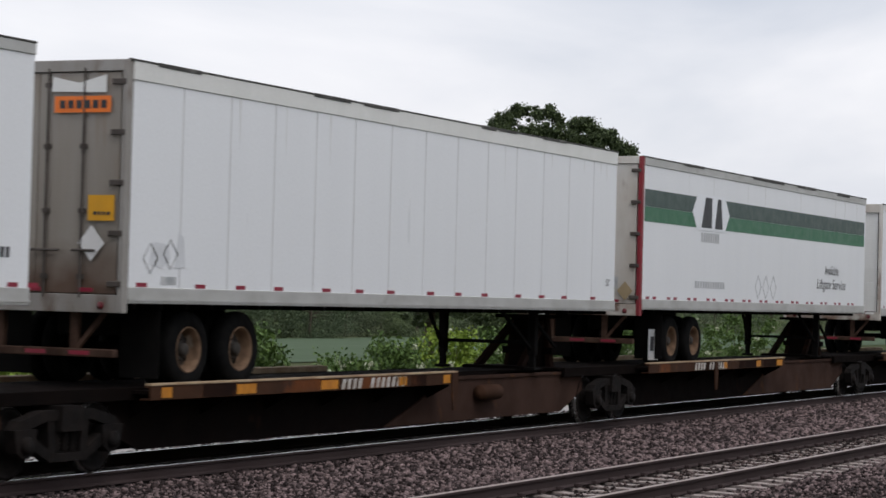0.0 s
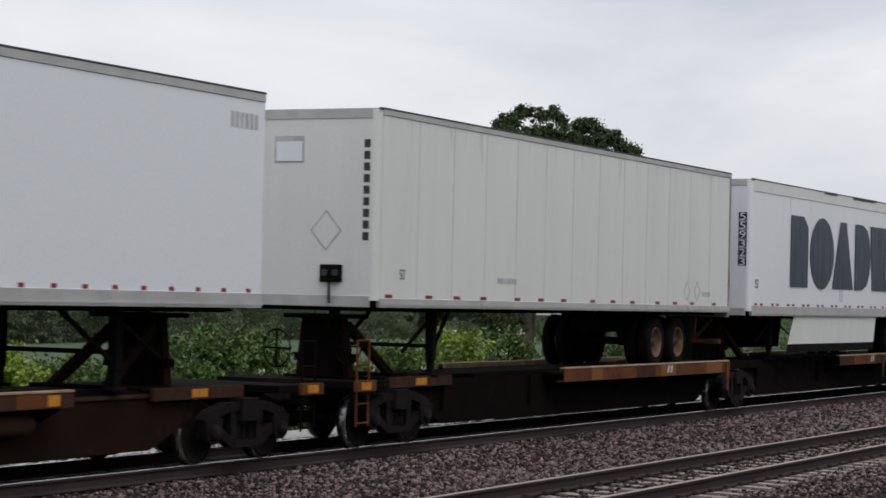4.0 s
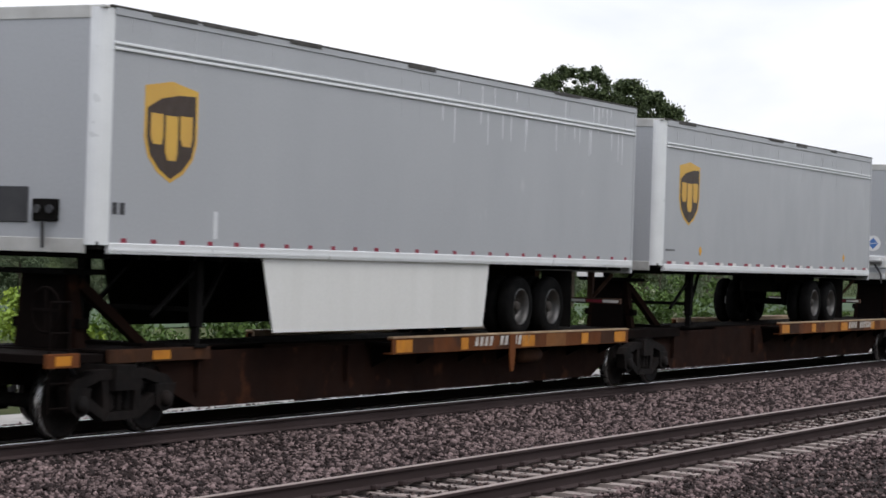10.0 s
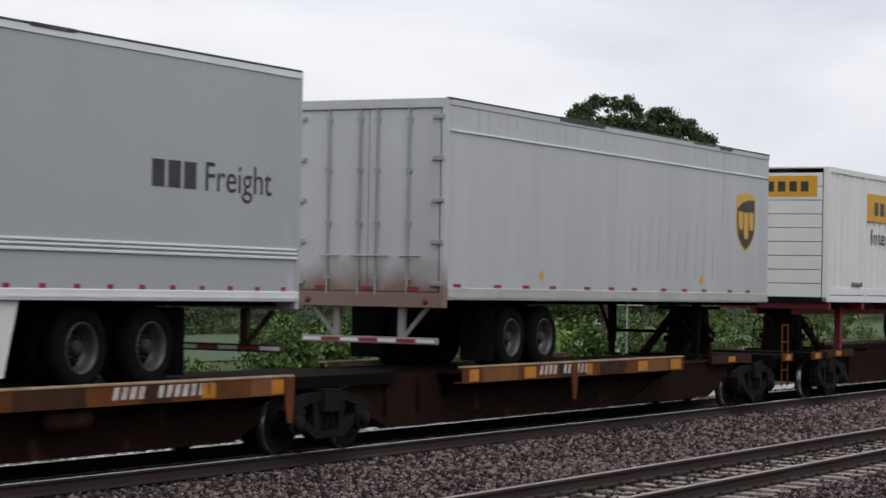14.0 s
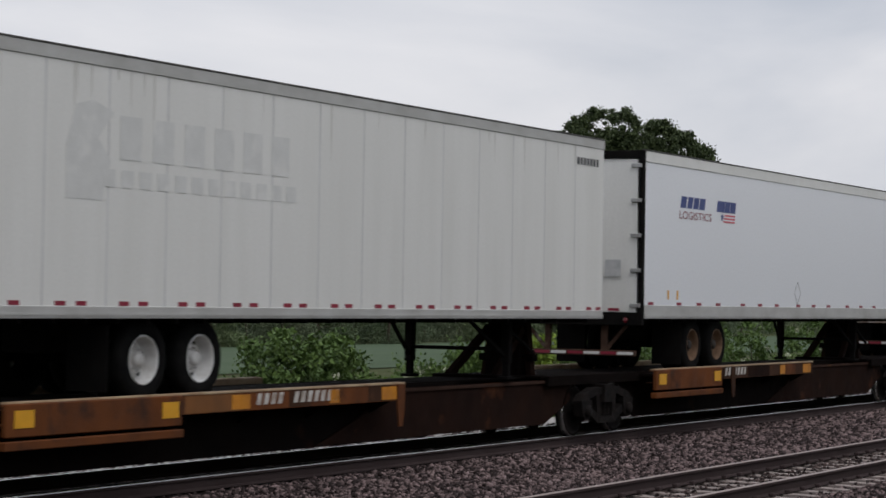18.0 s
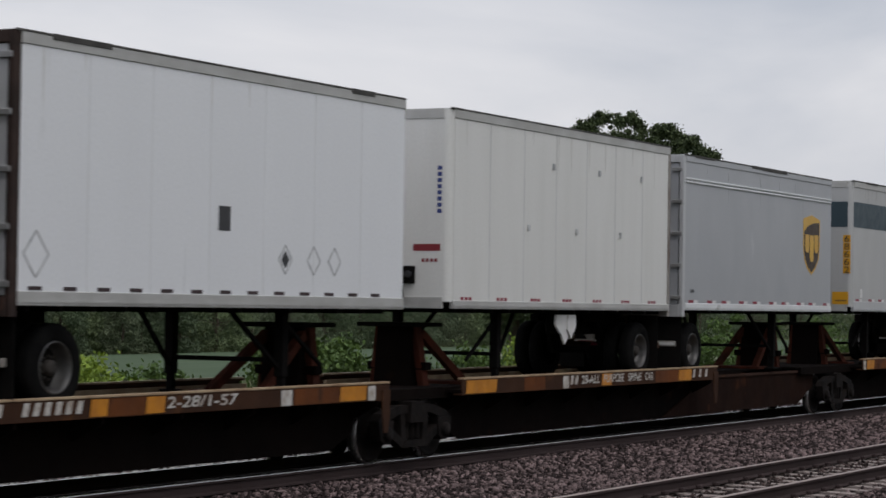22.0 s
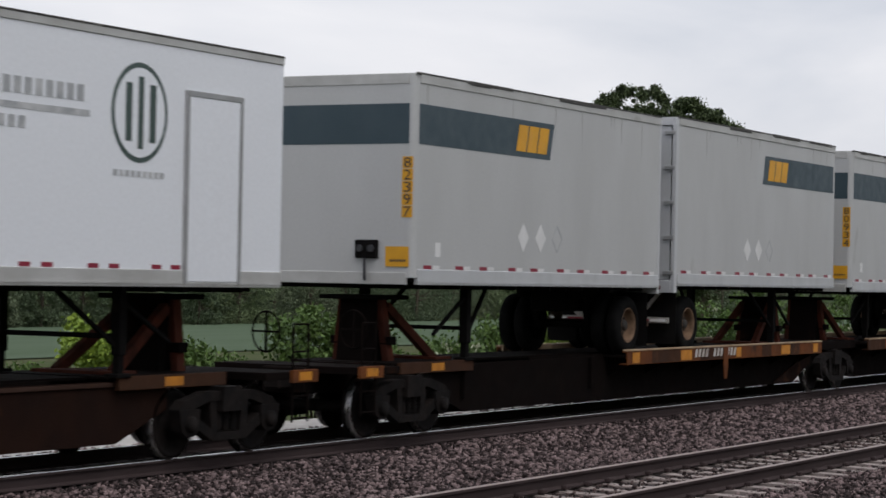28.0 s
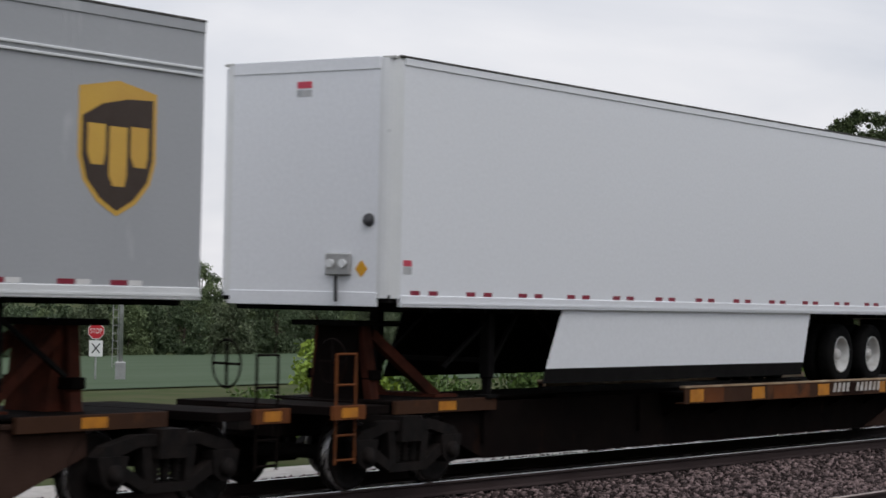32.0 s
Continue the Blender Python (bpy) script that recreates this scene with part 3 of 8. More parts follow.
# ---- trees, bushes and far woods
def leaves(name, clumps, size, seed, material, parent, per=60, label=""):
    """A crown of many small bent leaf sprays gathered in clumps of (x, y, z, radius)."""
    g = np.random.default_rng(seed)
    c = np.array(clumps, float)
    n = len(c) * per
    cen = np.repeat(c[:, :3], per, 0)
    d = np.clip(g.normal(size=(n, 3)), -2.3, 2.3) * 0.62
    p = cen + d * np.repeat(c[:, 3], per)[:, None] * np.array([1, 1, 0.8])
    a = g.normal(size=(n, 3))
    a /= np.linalg.norm(a, axis=1)[:, None]
    b = np.cross(a, g.normal(size=(n, 3)))
    b /= np.linalg.norm(b, axis=1)[:, None] + 1e-9
    k = np.cross(a, b)
    s = (size * g.uniform(0.5, 1.3, n))[:, None]
    quad = np.stack([p - a * s, p + b * s * 0.55 + k * s * 0.15, p + a * s, p - b * s * 0.55 + k * s * 0.15], 1).reshape(-1, 3)
    me = bpy.data.meshes.new(name)
    me.vertices.add(n * 4)
    me.vertices.foreach_set("co", quad.ravel())
    f = (np.array([(0, 1, 2), (0, 2, 3)])[None] + (np.arange(n) * 4)[:, None, None]).reshape(-1, 3).astype(np.int32)
    me.loops.add(len(f) * 3)
    me.loops.foreach_set("vertex_index", f.ravel())
    me.polygons.add(len(f))
    me.polygons.foreach_set("loop_start", np.arange(0, len(f) * 3, 3, dtype=np.int32))
    me.update(calc_edges=True)
    me.materials.append(material)
    return part(name, me, material, parent, label)


def limb(s, p, q, r0, r1, n=7):
    p, q = Vector(p), Vector(q)
    d = (q - p).normalized()
    side = d.cross(Vector((0.3, 1, 0.1))).normalized()
    up = side.cross(d)
    ring = [(math.cos(math.tau * i / n), math.sin(math.tau * i / n)) for i in range(n)]
    pts = [e + (side * a + up * b) * r for e, r in ((p, r0), (q, r1)) for a, b in ring]
    s.add(pts, [(i, (i + 1) % n, n + (i + 1) % n, n + i) for i in range(n)], True)


def tree(x, y, high, wide, lobes, seed, material, label, size=0.2, per=70, clumps=150, group="", low=0.12, plump=1.0):
    """A tapered trunk with limbs; the crown fills lobes of (dx, dz, radius) as shares of width and height."""
    g = np.random.default_rng(seed)
    base = height(y) - 0.1
    t = thing("tree", label, "tree", group, m=pose(x, y, base, 0, 0, math.degrees(math.atan2(y, x)) - 90))
    wood = Shape()
    r = high * (0.015 if group else 0.028)
    limb(wood, (0, 0, 0), (0.1, 0, high * 0.3), r * 1.25, r * 0.85)
    limb(wood, (0.1, 0, high * 0.3), (0, 0.1, high * 0.72), r * 0.85, r * 0.3)
    cl = []
    share = np.array([q[2] ** 1.7 for q in lobes])
    pick = g.choice(len(lobes), clumps, p=share / share.sum())
    for k in range(clumps):
        dx, dz, rr = lobes[pick[k]]
        d = g.normal(size=3)
        # every fifth clump is a small spray that stands out of the crown
        spray = k % 5 == 0
        d *= (0.9 + 0.3 * g.random() if spray else 0.2 + 0.75 * g.random()) / np.linalg.norm(d)
        cl.append((dx * wide + d[0] * rr * wide, d[1] * rr * wide * 1.1, max(high * low, dz * high + d[2] * rr * wide * 0.95), plump * wide * (g.uniform(0.025, 0.04) if spray else g.uniform(0.05, 0.09))))
    for k in range(16):
        e = cl[int(g.integers(len(cl)))]
        s = high * g.uniform(0.16, 0.5)
        limb(wood, (0.05, 0, s), (e[0] * 0.8, e[1] * 0.8, max(s + 0.3, e[2] * 0.92)), r * 0.42, r * 0.1, 5)
    part("trunk", wood, BARK, t, "dark trunk and limbs")
    leaves("crown", cl, size, seed + 1, material, t, per)
    return t


def polar(az, dist):
    return dist * math.cos(radians(az)), dist * math.sin(radians(az))


def lobed(wide, high, lobes):
    """Lobes given in metres (across, up, radius) as shares of a crown."""
    return [(a / wide, b / high, r / wide) for a, b, r in lobes]


x, y = polar(23.58, 112)
tree(x, y, 14.62, 6.2, lobed(6.2, 14.3, [(-0.95, 10.8, 0.7), (0.1, 11.1, 0.6), (0.95, 11.1, 0.6), (-1.9, 10.3, 0.7), (1.9, 10.2, 0.6), (-1.35, 11.8, 0.45), (-0.72, 12.1, 0.4), (-0.22, 12.45, 0.34), (0.62, 12.2, 0.42), (1.2, 12.3, 0.42), (1.7, 11.9, 0.36), (2.05, 11.35, 0.34), (-1.7, 11.0, 0.6), (-0.7, 11.2, 0.7), (0.5, 11.2, 0.8), (1.5, 10.9, 0.7), (-2.8, 10.7, 0.6), (-2.2, 10.6, 0.7), (-2.3, 9.9, 0.8), (-1.4, 10.4, 0.8), (0.0, 10.6, 0.9),
     (-1.2, 9.7, 1.0), (0.2, 9.7, 1.1), (1.7, 9.4, 1.0), (-2.7, 8.4, 1.0), (-1.1, 8.0, 1.3), (0.7, 8.0, 1.4), (2.2, 7.8, 1.0), (-3.0, 7.3, 0.8), (-2.8, 6.4, 1.1), (-1.7, 7.0, 1.2), (-2.9, 5.0, 1.0), (-2.8, 3.2, 1.2), (-1.2, 2.4, 1.3), (-1.2, 5.8, 1.4), (0.8, 5.8, 1.5), (2.5, 5.6, 1.2), (-2.4, 4.2, 1.3), (0.0, 3.8, 1.6), (2.0, 3.6, 1.3)]), 11, LEAF,
     "tall dark green broadleaf tree with a lobed uneven crown", 0.082, 70, 2000, low=0.05, plump=0.56)
x, y = polar(21.72, 114)
tree(x, y, 14.15, 4.6, lobed(4.6, 13.7, [(-1.05, 11.75, 0.38), (-0.55, 11.75, 0.4), (0.0, 11.3, 0.4), (0.55, 11.2, 0.4), (1.0, 10.85, 0.36), (1.45, 10.6, 0.34), (1.75, 10.1, 0.34), (-1.2, 10.9, 0.6), (-0.3, 10.6, 0.8), (0.8, 10.1, 0.7), (1.6, 9.2, 0.6), (-1.5, 9.4, 0.9), (0.0, 9.0, 1.1), (1.2, 8.2, 0.9),
     (-1.5, 7.4, 1.0), (0.3, 6.8, 1.3), (1.5, 6.2, 0.9), (-1.2, 5.2, 1.2), (0.8, 4.6, 1.3), (-0.4, 3.2, 1.3)]), 21, LEAF,
     "dark green broadleaf tree beside the taller one", 0.082, 66, 1500, low=0.05, plump=0.72)
x, y = polar(22.72, 117)
tree(x, y, 13.6, 3.6, [(-0.1, 0.70, 0.24), (0.2, 0.68, 0.24), (0.0, 0.60, 0.36), (0.4, 0.56, 0.36), (0.1, 0.42, 0.5)], 27, LEAF, "dark green broadleaf tree between two taller ones", 0.10, 120, 220, low=0.16, plump=1.4)
x, y = polar(25.9, 118)
tree(x, y, 9.5, 4.4, [(-0.2, 0.6, 0.3), (0.2, 0.7, 0.3), (0, 0.4, 0.4)], 31, LEAF, "lower rounded broadleaf tree at the edge of the field", 0.10, 100, 320, low=0.05)

# the edge of a wood along the far side of the field: azimuth, height, width
far = [(47.5, 6, 5), (46.5, 6.2, 5), (45.6, 6.4, 5), (44.16, 3.2, 2.7), (43.61, 3.7, 2.8), (42.99, 4.4, 2.6), (42.51, 4.6, 2.8), (42.01, 4.2, 2.8), (41.52, 4.1, 2.7), (41.03, 3.9, 2.9), (40.62, 6, 2.8), (40.24, 7.3, 3.4),
       (39.88, 6.7, 3), (39.41, 5, 2.8), (39.06, 5.9, 2.9), (38.72, 7.2, 3.6), (38.3, 7.4, 3.4), (37.8, 7.9, 3.6), (37.3, 7.8, 3.6), (36.8, 7.4, 3.5), (36.15, 7.3, 3.8), (35.75, 6.5, 3), (35.28, 5.8, 3.1), (34.86, 6.5, 3.2),
       (34.4, 6.7, 3.1), (35.1, 7.6, 5), (34.3, 7.8, 5), (33.4, 8.4, 5), (32.5, 8.8, 6), (31.6, 8.4, 6), (30.7, 9.2, 6), (29.8, 9.6, 7), (28.9, 9.8, 7), (28, 9.4, 7), (27.1, 10.2, 8), (26.2, 10.2, 8),
       (25.3, 9.8, 9), (24.4, 10.4, 9), (23.5, 10.2, 10), (22.4, 10.6, 10), (21.2, 10.6, 11), (20, 10.4, 12), (18.7, 10.8, 13), (17.3, 10.5, 15), (15.8, 10.8, 18), (14.2, 11, 22)]
for i, (az, high, wide) in enumerate(far):
    yy = 116 + 5 * math.sin(i * 2.3)
    xx = yy / math.tan(radians(az))
    tree(xx, yy, high * 1.13, wide, [(-0.26, 0.62, 0.22), (0.02, 0.80, 0.17), (0.24, 0.64, 0.2), (-0.1, 0.48, 0.36), (0.3, 0.34, 0.32), (-0.35, 0.28, 0.3), (-0.3, 0.10, 0.26), (0.05, 0.08, 0.28), (0.38, 0.10, 0.26)], 100 + i, (LEAFD, LEAFO, LEAFD, LEAFE)[i % 4],
         "dark green tree in the wood edge beyond the field", 0.10, 120, 130, "wood edge beyond the field", low=0.0, plump=1.9)
# a lower second row behind closes the gaps
for i in range(44):
    az = 47 - i * 0.72
    yy = 128 + 3 * math.sin(i * 1.7)
    tree(yy / math.tan(radians(az)), yy, 3.3 + 0.6 * math.sin(i * 2.1) + (0 if az > 35 else (35 - az) * 0.26), 4.2 + (47 - az) * 0.2, [(-0.3, 0.6, 0.3), (0.0, 0.7, 0.3), (0.3, 0.6, 0.3), (0, 0.3, 0.4)], 300 + i, LEAFD,
         "darker tree further back in the wood", 0.2, 80, 60, "wood edge beyond the field", low=0.0, plump=1.3)


def bush(az, dist, high, wide, seed, material, label, flowers=0):
    away = 24.3 / math.sin(radians(az))          # clear of the pale far shoulder
    if away > dist:
        high, wide, dist = high * away / dist, wide * away / dist, away
    x, y = polar(az, dist)
    g = np.random.default_rng(seed)
    t = thing("bush", label, "bush", "bushes behind the line", m=pose(x, y, height(y)))
    stems = Shape()
    cl = []
    for k in range(46):
        u, w = g.uniform(-1, 1), g.uniform(-1, 1)
        top = high * (1 - 0.45 * u * u) * g.uniform(0.25, 1.0)
        cl.append((u * wide / 2, w * wide * 0.3, top, g.uniform(0.16, 0.34)))
        if k % 4 == 0:
            limb(stems, (u * wide * 0.3, 0, -0.1), (cl[-1][0], cl[-1][1], top), 0.025, 0.008, 5)
    part("stem", stems, BARK, t)
    leaves("foliage", cl, 0.062, seed, material, t, 165)
    if flowers:
        leaves("blossom", [(c[0], c[1] - 0.2, min(c[2] + 0.12, high), 0.07) for c in cl if g.random() < flowers], 0.045, seed + 1, BLOSSOM, t, 26, "clusters of small cream blossom")
    return t


bush(36.5, 42, 2.3, 2.1, 41, LEAFY, "yellow-green leafy bush beside the line")
bush(35.0, 43, 1.85, 1.7, 42, LEAFM, "green bush with cream blossom beside the line", 0.35)
bush(33.6, 44, 1.4, 1.2, 43, LEAFM, "low green bush with cream blossom", 0.5)
bush(31.6, 46, 2.6, 1.5, 44, LEAFM, "tall dark green bush beside the line")
bush(30.4, 47, 2.35, 1.6, 45, LEAFM, "dark green bush with a little blossom", 0.12)
bush(29.2, 47, 1.45, 1.5, 46, LEAFM, "low green bush with blossom", 0.3)
bush(27.9, 48, 1.5, 1.6, 47, LEAFM, "low green bush full of cream blossom", 0.6)
bush(26.6, 49, 1.9, 1.7, 48, LEAFM, "green bush with cream blossom", 0.4)
bush(25.4, 50, 2.1, 1.6, 49, LEAFY, "light green bush with blossom", 0.3)
bush(24.0, 51, 2.0, 1.7, 50, LEAFM, "green bush behind the line", 0.3)
bush(22.6, 52, 2.0, 2.0, 51, LEAFM, "green bush behind the line", 0.3)
bush(21.2, 54, 2.2, 2.4, 52, LEAFM, "dark green bush behind the line", 0.2)
bush(19.6, 57, 2.3, 3.0, 53, LEAFM, "dark green bush behind the line", 0.2)
bush(17.8, 62, 2.4, 3.6, 54, LEAFM, "dark green bush behind the line", 0.2)
bush(38.6, 45, 1.2, 1.4, 55, LEAFM, "low weeds and green bush beside the line", 0.1)


# ---- trackside signs
def octagon(r):
    return [(r * math.cos(math.tau * (i + 0.5) / 8), r * math.sin(math.tau * (i + 0.5) / 8)) for i in range(8)]


SIGNRED = mat("sign_red", (0.50, 0.02, 0.03), 0.45, second=(0.42, 0.02, 0.03), scale=4)
SIGNWHITE = mat("sign_white", (0.78, 0.78, 0.77), 0.45, second=(0.7, 0.7, 0.69), scale=4)
x, y = polar(42.79, 88)
stop = thing("stop_sign", "red octagonal stop sign over a white plate with a black cross", "road sign", m=pose(x, y, height(y), 0, 0, -47.2))
part("post", Shape().box(-0.035, 0.035, -0.03, 0.03, 0, 2.2, 0.005), STEEL, stop, "grey steel post")
z0 = 2.232 - 88 * math.tan(radians(0.95)) - height(y)
part("plate", Shape().prism([(a, z0 + b) for a, b in octagon(0.33)], "y", -0.055, -0.04), SIGNWHITE, stop, "white rim plate")
part("face", Shape().prism([(a, z0 + b) for a, b in octagon(0.305)], "y", -0.06, -0.056), SIGNRED, stop, "red octagon")
me = text("STOP", stop, SIGNWHITE, -0.22, z0 - 0.09, 0.44, 0.19, lift=0.064)
part("lower_plate", Shape().box(-0.26, 0.26, -0.05, -0.04, z0 - 0.98, z0 - 0.36, 0.004), SIGNWHITE, stop, "white plate")
part("cross", Shape().bar((-0.15, -0.056, z0 - 0.84), (0.15, -0.056, z0 - 0.48), 0.05, 0.006).bar((-0.15, -0.0565, z0 - 0.48), (0.15, -0.0565, z0 - 0.84), 0.05, 0.006), INK, stop, "black diagonal cross")

x, y = polar(42.17, 88)
sig = thing("railway_signal", "grey steel signal mast with black lamp head and ladder", "railway signal", m=pose(x, y, height(y), 0, 0, -47.2))
part("mast", Shape().turned([(0.085, 0), (0.07, 6.0)], (0, 0, 0), 12).mesh("mast", STEEL), STEEL, sig, m=pose(0, 0, 0, 90, 0, 0))
part("base", Shape().box(-0.2, 0.2, -0.2, 0.2, -0.1, 0.7, 0.03), STEEL, sig)
cage = Shape()
for zz in (4.45, 4.95, 5.45):
    cage.bar((-0.45, 0, zz), (0.65, 0, zz), 0.035)
    cage.bar((-0.45, 0.5, zz), (0.65, 0.5, zz), 0.035)
for xx in (-0.45, 0.65):
    for yy in (0, 0.5):
        cage.bar((xx, yy, 4.3), (xx, yy, 5.45), 0.035)
part("cage", cage, STEEL, sig, "railed ladder cage")
ladder = Shape()
for xx in (-0.32, -0.12):
    ladder.bar((xx, 0.12, 0.5), (xx, 0.12, 6.0), 0.03)
for k in range(18):
    ladder.bar((-0.32, 0.12, 0.6 + k * 0.3), (-0.12, 0.12, 0.6 + k * 0.3), 0.022)
part("ladder", ladder, STEEL, sig)
part("target", Shape().turned([(0.5, 0), (0.5, 0.03)], (0, 0, 0), 24).mesh("target", INK), INK, sig, "round black target plate", pose(-0.72, 0.05, 5.55, 0, 0, 60))
part("lamp_head", Shape().box(-1.2, -0.78, -0.2, 0.22, 5.1, 6.0, 0.04), INK, sig, "black lamp housing")
part("bracket", Shape().bar((-0.75, 0.05, 5.2), (0, 0, 4.9), 0.07).bar((-0.75, 0.05, 5.5), (0, 0, 5.5), 0.06), STEEL, sig)

x, y = polar(22.9, 52)
plates = thing("trackside_sign", "two white plates side by side on a thin post", "trackside sign", m=pose(x, y, height(y), 0, 0, -67))
part("post", Shape().box(-0.02, 0.02, 0, 0.04, 0, 2.5, 0.005), STEEL, plates)
for k in (-1, 1):
    part("plate", Shape().box(k * 0.19 - 0.165, k * 0.19 + 0.165, -0.02, 0, 2.28, 2.80, 0.006), SIGNWHITE, plates, "plain white plate")


# ---- the train: everything on it runs along the track at one speed
SPEED = 16.454
YS = YT - 1.30                 # the trailers' near side
DECK = 0.985                   # where the trailers' tyres stand
MOVING, SPINNING = [], []


def runs(ob, x0, y, z):
    """Places a thing of the train and notes it for motions()."""
    ob.matrix_basis = pose(x0, y, z)
    MOVING.append((ob, x0, y, z))
    return ob


def tyre_shape():
    return Shape().turned([(0.29, 0.03), (0.33, 0.0), (0.43, 0.012), (0.475, 0.035), (0.492, 0.06), (0.497, 0.12), (0.492, 0.19), (0.475, 0.22), (0.43, 0.242), (0.33, 0.25), (0.29, 0.23)], (0, 0, 0), 32, caps=False)


def rim_shape():
    """The barrel of a deep-dished wheel."""
    return Shape().turned([(0.30, 0.03), (0.288, 0.012), (0.272, 0.03), (0.262, 0.10), (0.25, 0.16), (0.225, 0.19)], (0, 0, 0), 28, caps=False)


def disc_shape():
    """The dished disc of a wheel."""
    return Shape().turned([(0.228, 0.188), (0.16, 0.165), (0.14, 0.15), (0.085, 0.142)], (0, 0, 0), 28, caps=False)


def hub_shape():
    """The hub cap that stands out of the disc."""
    return Shape().turned([(0.088, 0.145), (0.088, 0.085), (0.072, 0.062), (0.045, 0.055), (0.0, 0.053)], (0, 0, 0), 20, caps=False)


def nut_shape():
    s = Shape()
    for k in range(10):
        a = math.tau * k / 10
        s.turned([(0.014, 0.11), (0.014, 0.16)], (0.13 * math.cos(a), 0, 0.13 * math.sin(a)), 6)
    return s


def hole_shape():
    s = Shape()
    for k in range(5):
        a = math.tau * (k + 0.3) / 5
        s.turned([(0.033, 0.0), (0.033, 0.006)], (0.195 * math.cos(a), 0.172, 0.195 * math.sin(a)), 10)
    return s


def road_axle(parent, x, rim, seed=0):
    """A trailer axle with dual wheels on both sides."""
    x += 0.17
    part("axle", Shape().turned([(0.065, 0.4), (0.065, 2.2)], (x, 0, DECK + 0.497), 10), BLACKP, parent)
    for y, flip in ((0.16, 0), (0.45, 0), (1.89, 1), (2.18, 1)):
        w = part("wheel", shared("tyre", tyre_shape, RUBBER), RUBBER, parent, "black dual tyre", pose(x, y + (0.25 if flip else 0), DECK + 0.497, 0, 17.0 * (seed + x), 180 * flip))
        if y < 0.2 or y > 2.1:
            # darker discs paint in the shade of the dish; barrels stay paler
            inner = {"white_wheel_paint": RIMW, "dark_wheel_steel": SHADE, "rusty_wheel_paint": RIMD, "red_wheel_paint": RIMRED}[rim.name]
            barrel = RIMB if rim is RIMD else rim
            part("rim", shared("rim", rim_shape, barrel), barrel, w)
            part("wheel_disc", shared("wheel_disc", disc_shape, inner), inner, w)
            if y < 0.2:
                tagged(part("vent_holes", shared("vent_holes", hole_shape, SHADE), SHADE, w), kind="stuff")
                hm = RIMW if rim is RIMW else RIMD
                part("hub", shared("hub", hub_shape, hm), hm, w, "hub cap in the middle of the wheel")
                tagged(part("wheel_nuts", shared("wheel_nuts", nut_shape, hm), hm, w), kind="stuff")


def side_frame():
    s = Shape()
    s.prism([(-1.1, 0.58), (-0.95, 0.70), (-0.5, 0.80), (0.5, 0.80), (0.95, 0.70), (1.1, 0.58), (0.85, 0.58), (0.45, 0.68), (-0.45, 0.68), (-0.85, 0.58)], "y", -0.08, 0.08)
    s.prism([(-0.42, 0.70), (-0.28, 0.70), (-0.24, 0.24), (-0.36, 0.20)], "y", -0.07, 0.07)
    s.prism([(0.42, 0.70), (0.28, 0.70), (0.24, 0.24), (0.36, 0.20)], "y", -0.07, 0.07)
    s.prism([(-0.38, 0.20), (0.38, 0.20), (0.30, 0.30), (-0.30, 0.30)], "y", -0.09, 0.09)
    for k in (-1, 1):
        s.prism([(k * 0.36, 0.20), (k * 0.30, 0.30), (k * 0.72, 0.52), (k * 0.98, 0.60), (k * 1.05, 0.50), (k * 0.78, 0.40)], "y", -0.075, 0.075)
        s.prism([(k * 0.66, 0.60), (k * 0.70, 0.34), (k * 0.80, 0.27), (k * 0.93, 0.27), (k * 1.04, 0.34), (k * 1.10, 0.60)], "y", -0.10, 0.06)
        s.turned([(0.0, -0.17), (0.085, -0.16), (0.10, -0.14), (0.10, 0.02)], (k * 0.87, 0, 0.42), 16)
    return s


def springs():
    """One coil spring as a ribbed turned form."""
    return Shape().turned([(0.045 if k % 2 else 0.065, 0.025 * k) for k in range(13)], (0, 0, 0), 10)


def rail_wheel():
    return Shape().turned([(0.09, -0.07), (0.10, -0.02), (0.33, -0.015), (0.36, -0.06), (0.415, -0.06), (0.42, 0.04), (0.448, 0.055), (0.448, 0.075), (0.36, 0.08), (0.33, 0.02), (0.10, 0.03), (0.09, 0.08)], (0, 0, 0), 32)


def tread_ring():
    return Shape().turned([(0.419, -0.058), (0.4225, -0.055), (0.4255, 0.035), (0.421, 0.038)], (0, 0, 0), 32, caps=False)


